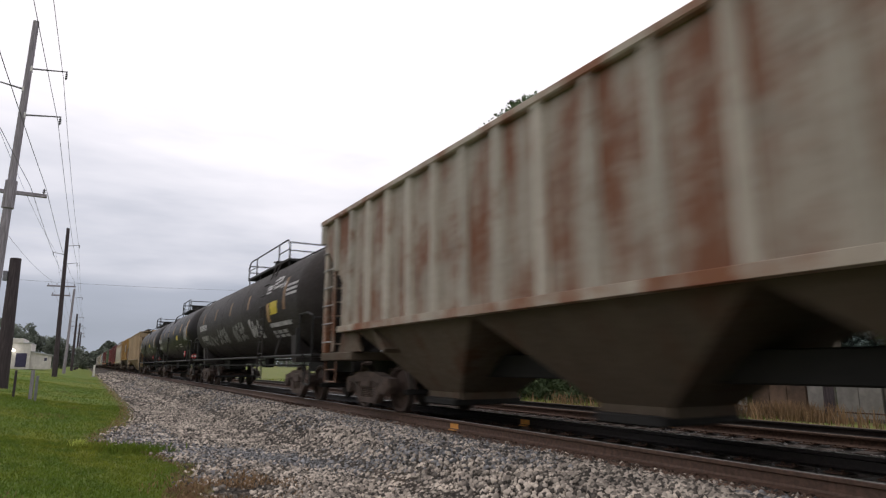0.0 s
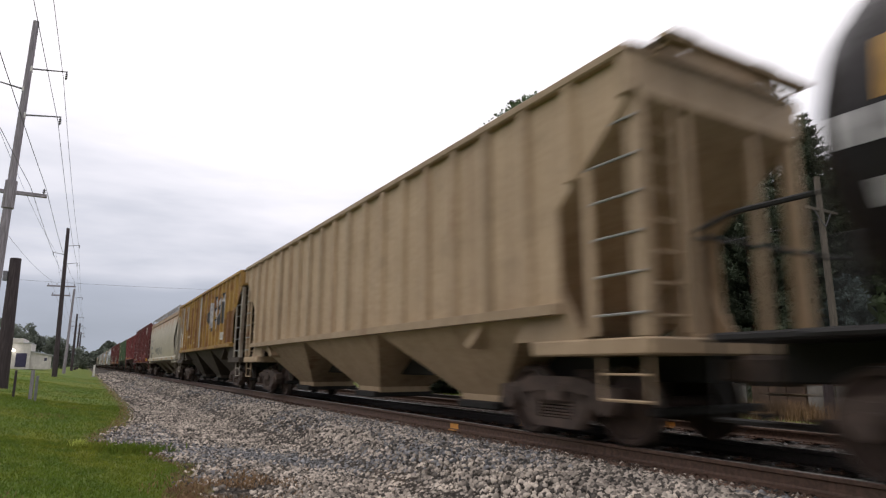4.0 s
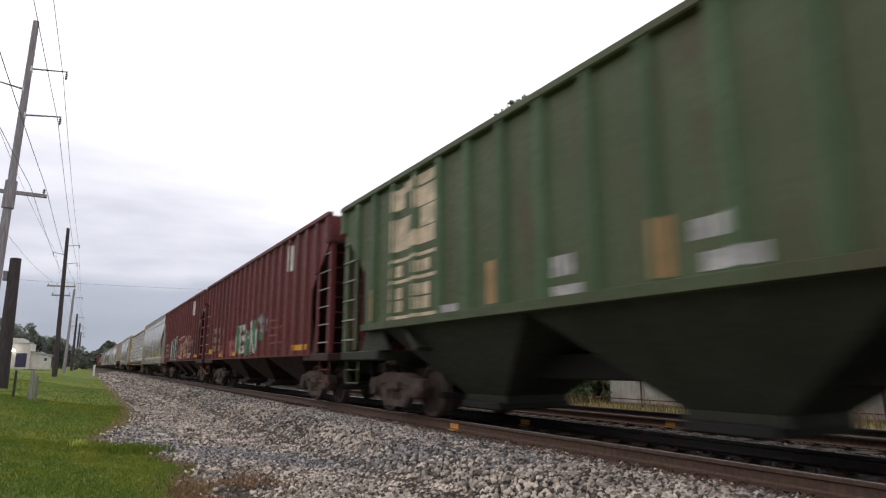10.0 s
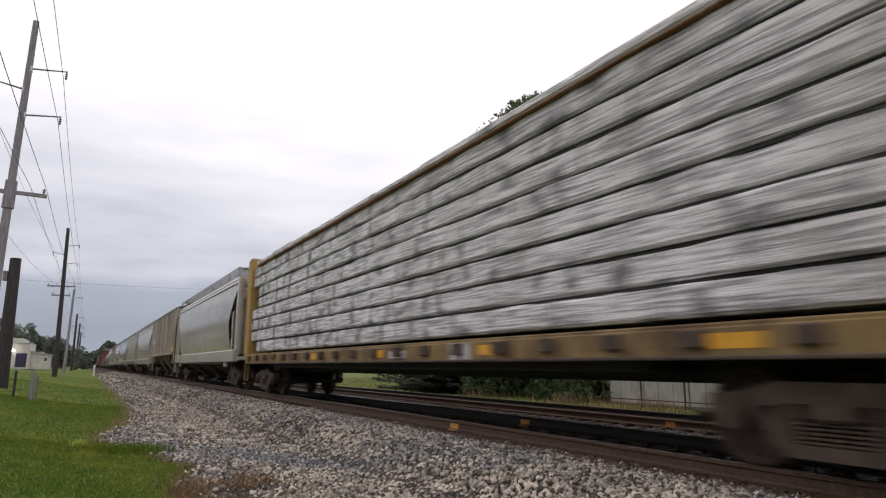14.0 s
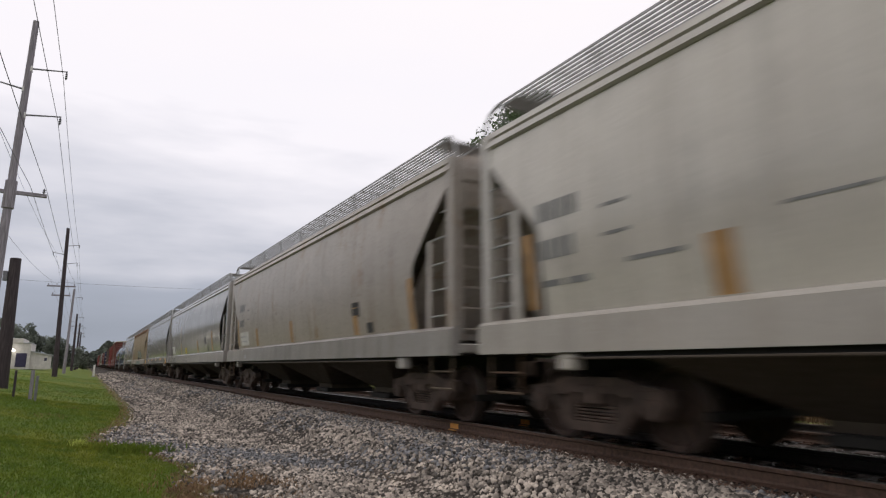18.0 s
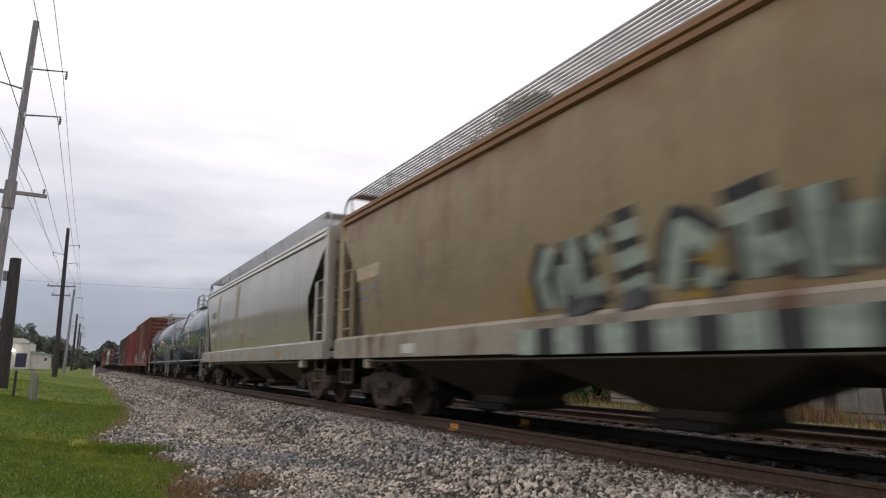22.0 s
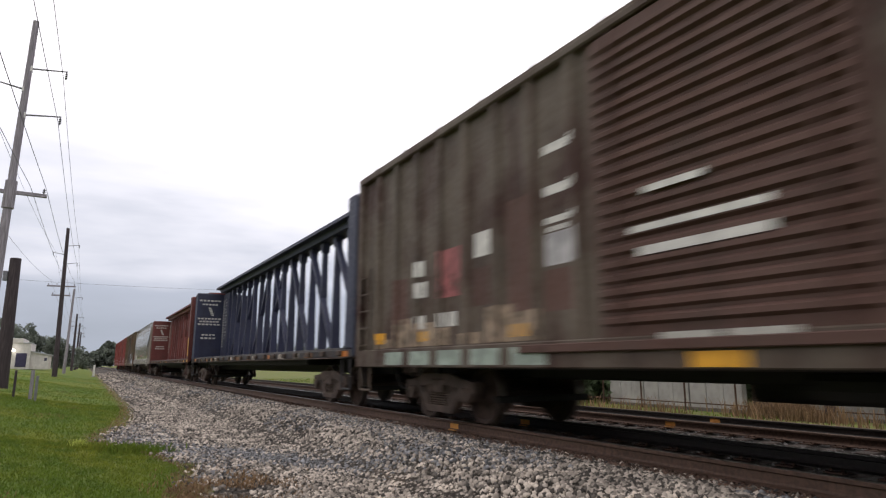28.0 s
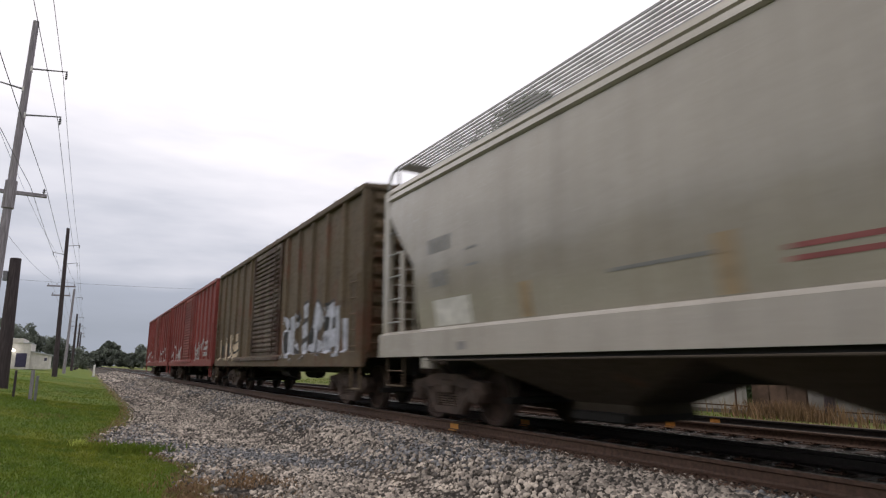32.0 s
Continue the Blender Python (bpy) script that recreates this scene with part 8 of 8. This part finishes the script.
    tag_blocks(car, sf, 7.0, 1.05, 4.6, 1.0, 5, M_GREYSPRAY, M_DIMSPRAY, 62, "white spray-painted graffiti", fat=0.32)
    S(car, sf, P_BOXRED, [(-1.8, 4.5, 5.9, 0.1, 1), (7.6, 4.5, 5.8, 0.1, 1)], "stiffener_strip", "upper side strip", 0.05)
    join_train(car)
    car, sf, B = boxcar(LEN[25], P_BOXBRIGHT, "oxide-red boxcar with yellow end reflectors", 4.9, 3.2, 15)
    tag_letters(car, sf, B - 1.0, 1.1, 4.2, 0.7, 5, M_GREYSPRAY, None, 63, "pale spray-painted graffiti", 0.05)
    S(car, sf, M_REFLECT, [(-B + 1.0, 2.2, 0.35, 1.6, 1)], "reflector", "yellow strip", 0.05)
    join_train(car)
    car, sf, B = boxcar(LEN[26], P_BOXDARK, "dark brown boxcar with patched panels and a ridged door", 4.82, 2.8, 23, P_BOXDOOR, bolster=6.3, door_y=0.62)
    S(car, sf, M_LETTER, [(6.5, 2.38, 0.42, 0.26, 1), (6.5, 2.02, 0.55, 0.26, 3), (4.55, 2.45, 0.4, 0.36, 1), (6.5, 1.5, 0.5, 0.22, 2), (5.6, 1.5, 0.6, 0.22, 2), (2.95, 3.52, 0.6, 0.12, 1), (2.95, 2.98, 0.6, 0.12, 1), (2.95, 2.62, 0.6, 0.08, 1), (2.9, 2.52, 0.4, 0.06, 2)], "white_patch", "white painted patch", 0.05)
    S(car, sf, M_WORNTAN, [(7.9 - 0.72 * k, 1.22, 0.5 + 0.1 * (k % 3), 0.16 + 0.11 * (k * 7 % 4), 1) for k in range(7)], "worn_patch", "worn pale paint above the sill", 0.05)
    S(car, sf, P_BOXDOOR, [(7.2, 1.62, 0.5, 0.8, 1), (4.6, 1.75, 0.42, 0.55, 1), (3.75, 1.6, 0.6, 1.5, 1), (3.0, 1.55, 0.5, 0.5, 1)], "rusted_panel", "rusted patch of a side panel", 0.05)
    S(car, sf, M_BLACK, [(-4.58, 1.5, 0.52, 0.5, 1)], "data_panel", "small black data panel", 0.05)
    S(car, sf, M_PINK, [(5.55, 1.95, 0.6, 0.76, 1)], "red_patch", "faded red patch", 0.05)
    S(car, sf, M_GREYSPRAY, [(2.95, 2.1, 0.6, 0.4, 1), (-5.3, 2.1, 0.85, 0.55, 1)], "grey_patch", "grey painted patch", 0.05)
    S(car, sf, M_LETTER, [(1.3, 2.6, 0.7, 0.07, 1), (1.5, 2.22, 1.5, 0.07, 1), (1.4, 1.98, 1.4, 0.09, 1), (1.2, 1.14, 0.6, 0.08, 1), (0.5, 1.14, 0.6, 0.08, 1), (-4.9, 2.5, 0.6, 0.05, 1), (-4.9, 2.35, 0.6, 0.05, 1), (-5.4, 2.6, 0.5, 0.04, 1)], "white_mark", "smeared white marks", 0.05)
    S(car, sf, M_MINT, [(7.4 - 0.95 * k, 0.92, 0.7, 0.22, 1) for k in range(5)], "paint_patch", "pale green paint on the sill", 0.05)
    S(car, sf, M_CREAMSPRAY, [(-1.4 - 0.9 * k, 0.93, 0.3 + 0.15 * (k % 3), 0.1, 1) for k in range(4)], "paint_patch", "cream paint on the sill", 0.05)
    S(car, sf, M_REFLECT, [(7.9, 1.3, 0.3, 0.2, 1), (6.3, 1.3, 0.35, 0.16, 1), (3.8, 1.28, 0.6, 0.16, 1), (0.9, 0.90, 0.55, 0.14, 1), (-2.4, 1.3, 0.4, 0.14, 1), (-4.7, 1.45, 0.5, 0.16, 1), (-6.3, 1.6, 0.6, 0.3, 1)], "reflector", "yellow reflector", 0.05)
    tag_letters(car, sf, -1.5, 1.38, 3.2, 0.55, 9, M_WORNTAN, P_BOXDOOR, 66, "worn pale graffiti over rust", 0.05)
    S(car, sf, P_BOXDOOR, [(-1.3, 1.25, 0.7, 0.9, 1), (-2.3, 1.25, 0.6, 1.1, 1), (-3.2, 1.3, 0.7, 0.8, 1)], "rusted_panel", "rusted lower panel", 0.05)
    join_train(car)
    # 27 and 28: empty centre-beam flat cars
    for i, mat, text in ((27, P_BLUE, "empty dark blue centre-beam flat car"), (28, P_CBRED, "empty oxide-red centre-beam flat car")):
        car, sf, B = centrebeam(LEN[i], mat, text, P_CBSILL if i == 28 else P_BLUESILL, top=4.60, posts=17 if i == 28 else 16)
        g = Geo()
        for z, w, n in ((4.25, 1.1, 6), (4.05, 0.8, 5), (3.3, 1.2, 7), (3.15, 1.0, 6), (3.0, 1.15, 6), (2.45, 0.7, 4), (2.28, 0.8, 4)):
            for k in range(n):
                a = -0.75 + w * (k / n - 0.5)
                g.box(a, a + w / n * 0.7, B - 0.426, B - 0.421, z, z + 0.08)
        for k in range(5):
            g.box(-0.85 + 0.04 * k, -0.7 + 0.04 * k, B - 0.426, B - 0.421, 3.5 + 0.09 * (4 - k), 3.57 + 0.09 * (4 - k))
        part("lettering", g, M_LETTER, car, "white instruction lettering on the bulkhead", kind="stuff")
        S(car, sf, M_LETTER, [(B - 0.5, 1.86 + 0.125 * k, 0.36, 0.055, 1) for k in range(20)] + [(B - 1.0 - 0.07 * (k % 3), 4.3 - 0.17 * k, 0.24 + 0.1 * (k * 5 % 3), 0.06, 3) for k in range(13)], "lettering", "white lettering on the web panel")
        bright = ((9.55, 0.45), (7.4, 0.6), (3.0, 0.5), (-0.6, 0.5), (-4.43, 0.6), (-9.07, 0.62), (-10.49, 0.6)) if i == 28 else ((10.4, 0.4), (5.6, 0.4), (1.9, 0.5), (-4.2, 0.22), (-10.4, 0.5))
        S(car, sf, M_REFLECT if i == 28 else M_ORANGETAPE, [(y, 1.105, w, 0.12, 1) for y, w in bright], "reflector", "yellow reflector" if i == 28 else "dull orange reflector")
        S(car, sf, M_WORNSILL, [(y, 1.10, w, 0.13, 1) for y, w in ((8.3, 0.25), (5.8, 0.45), (5.0, 0.6), (1.6, 0.5), (-2.1, 0.4), (-5.4, 0.7), (-6.9, 0.5))], "data_plate", "worn pale patch on the sill")
        S(car, sf, P_RUSTPANEL, [(y, 1.1, w, 0.12, 1) for y, w in ((6.9, 0.5), (4.2, 0.4), (0.4, 0.6), (-1.4, 0.4), (-7.9, 0.6))], "rust_patch", "rusted patch on the sill")
        if i == 28:
            part("reflector", Geo().box(-1.43, -1.421, -B + 0.02, -B + 0.25, 1.43, 2.42), M_REFLECT, car, "tall yellow strip on the bulkhead")
        join_train(car)
    # 29: pale hopper
    car, sf, B = smooth_hopper(LEN[29], P_GREYTAN, "pale cream-grey smooth-sided covered hopper", under=P_DARKUNDER, sill_mat=P_WHITE, deck=M_SILVER)
    S(car, sf, M_GREYLET, [(6.75, 2.7, 0.75, 0.24, 4), (6.7, 2.15, 0.55, 0.24, 4), (5.6, 2.6, 0.3, 0.04, 1), (5.6, 2.35, 0.3, 0.04, 1), (2.8, 1.9, 1.3, 0.04, 1), (5.8, 1.14, 0.2, 0.12, 1), (-5.2, 2.0, 0.5, 0.14, 2), (-5.4, 1.14, 0.3, 0.1, 1)])
    S(car, sf, M_LETTER, [(6.65, 1.5, 1.05, 0.44, 1)], "white_panel", "white painted panel")
    S(car, sf, M_BROWNTAPE, [(4.4, 1.48, 0.22, 0.5, 1), (1.5, 1.48, 0.2, 0.6, 1), (-2.4, 1.48, 0.2, 0.6, 1), (-6.7, 1.5, 0.2, 0.95, 1)], "reflector", "faded orange tape")
    S(car, sf, M_PINK, [(0.85, 1.83 - 0.1 * k, 1.9, 0.045, 1) for k in range(2)], "lettering", "faded red lettering")
    join_train(car)
    # 30 to 32: boxcars that close the train
    car, sf, B = boxcar(LEN[30], P_BOXOLIVE, "olive-brown boxcar covered in graffiti", 4.72, 3.2, 15, P_BOXDARK)
    tag_blocks(car, sf, -1.9, 1.05, 5.2, 1.3, 6, M_LILAC, M_BLACK, 71, "white and blue spray-painted graffiti", rim=0.16)
    tag_blocks(car, sf, 7.2, 1.05, 3.6, 1.0, 4, M_CREAMSPRAY, M_BLACK, 72, "cream spray-painted graffiti")
    join_train(car)
    for i in (31, 32):
        car, sf, B = boxcar(LEN[i], P_BOXBRIGHT, "oxide-red boxcar with pale graffiti, near the train's end", 4.75, 3.2, 15)
        tag_letters(car, sf, B - 0.8, 1.1, 4.6, 0.9, 5, M_GREYSPRAY, None, 80 + i, "pale spray-painted graffiti", 0.05)
        tag_letters(car, sf, -2.2, 1.1, 4.0, 0.8, 4, M_GREYSPRAY, None, 90 + i, "pale spray-painted graffiti", 0.05)
        join_train(car)


build_train()


def motions():
    """The train rolls past at an even pace; every wheelset turns with it."""
    for car, mid in zip(TRAIN, MID):
        walk(car, [(t, pose(TRACK_X, mid - SPEED * t, 0)) for t in (0.0, 8.0, 16.0, 24.0, SECONDS)])
    turn = math.degrees(SPEED / WHEEL_R)
    first = {}
    for w, y in WHEELSETS:
        if y not in first:
            walk(w, [(k / FPS, pose(0, y, WHEEL_R, turn * k / FPS)) for k in range(int(SECONDS * FPS) + 1)])
            first[y] = w
        else:
            # all wheelsets of one size roll alike, so they share the keys
            lead = first[y].animation_data
            w.rotation_mode = "QUATERNION"
            own = w.animation_data_create()
            own.action = lead.action
            own.action_slot = lead.action_slot


motions()
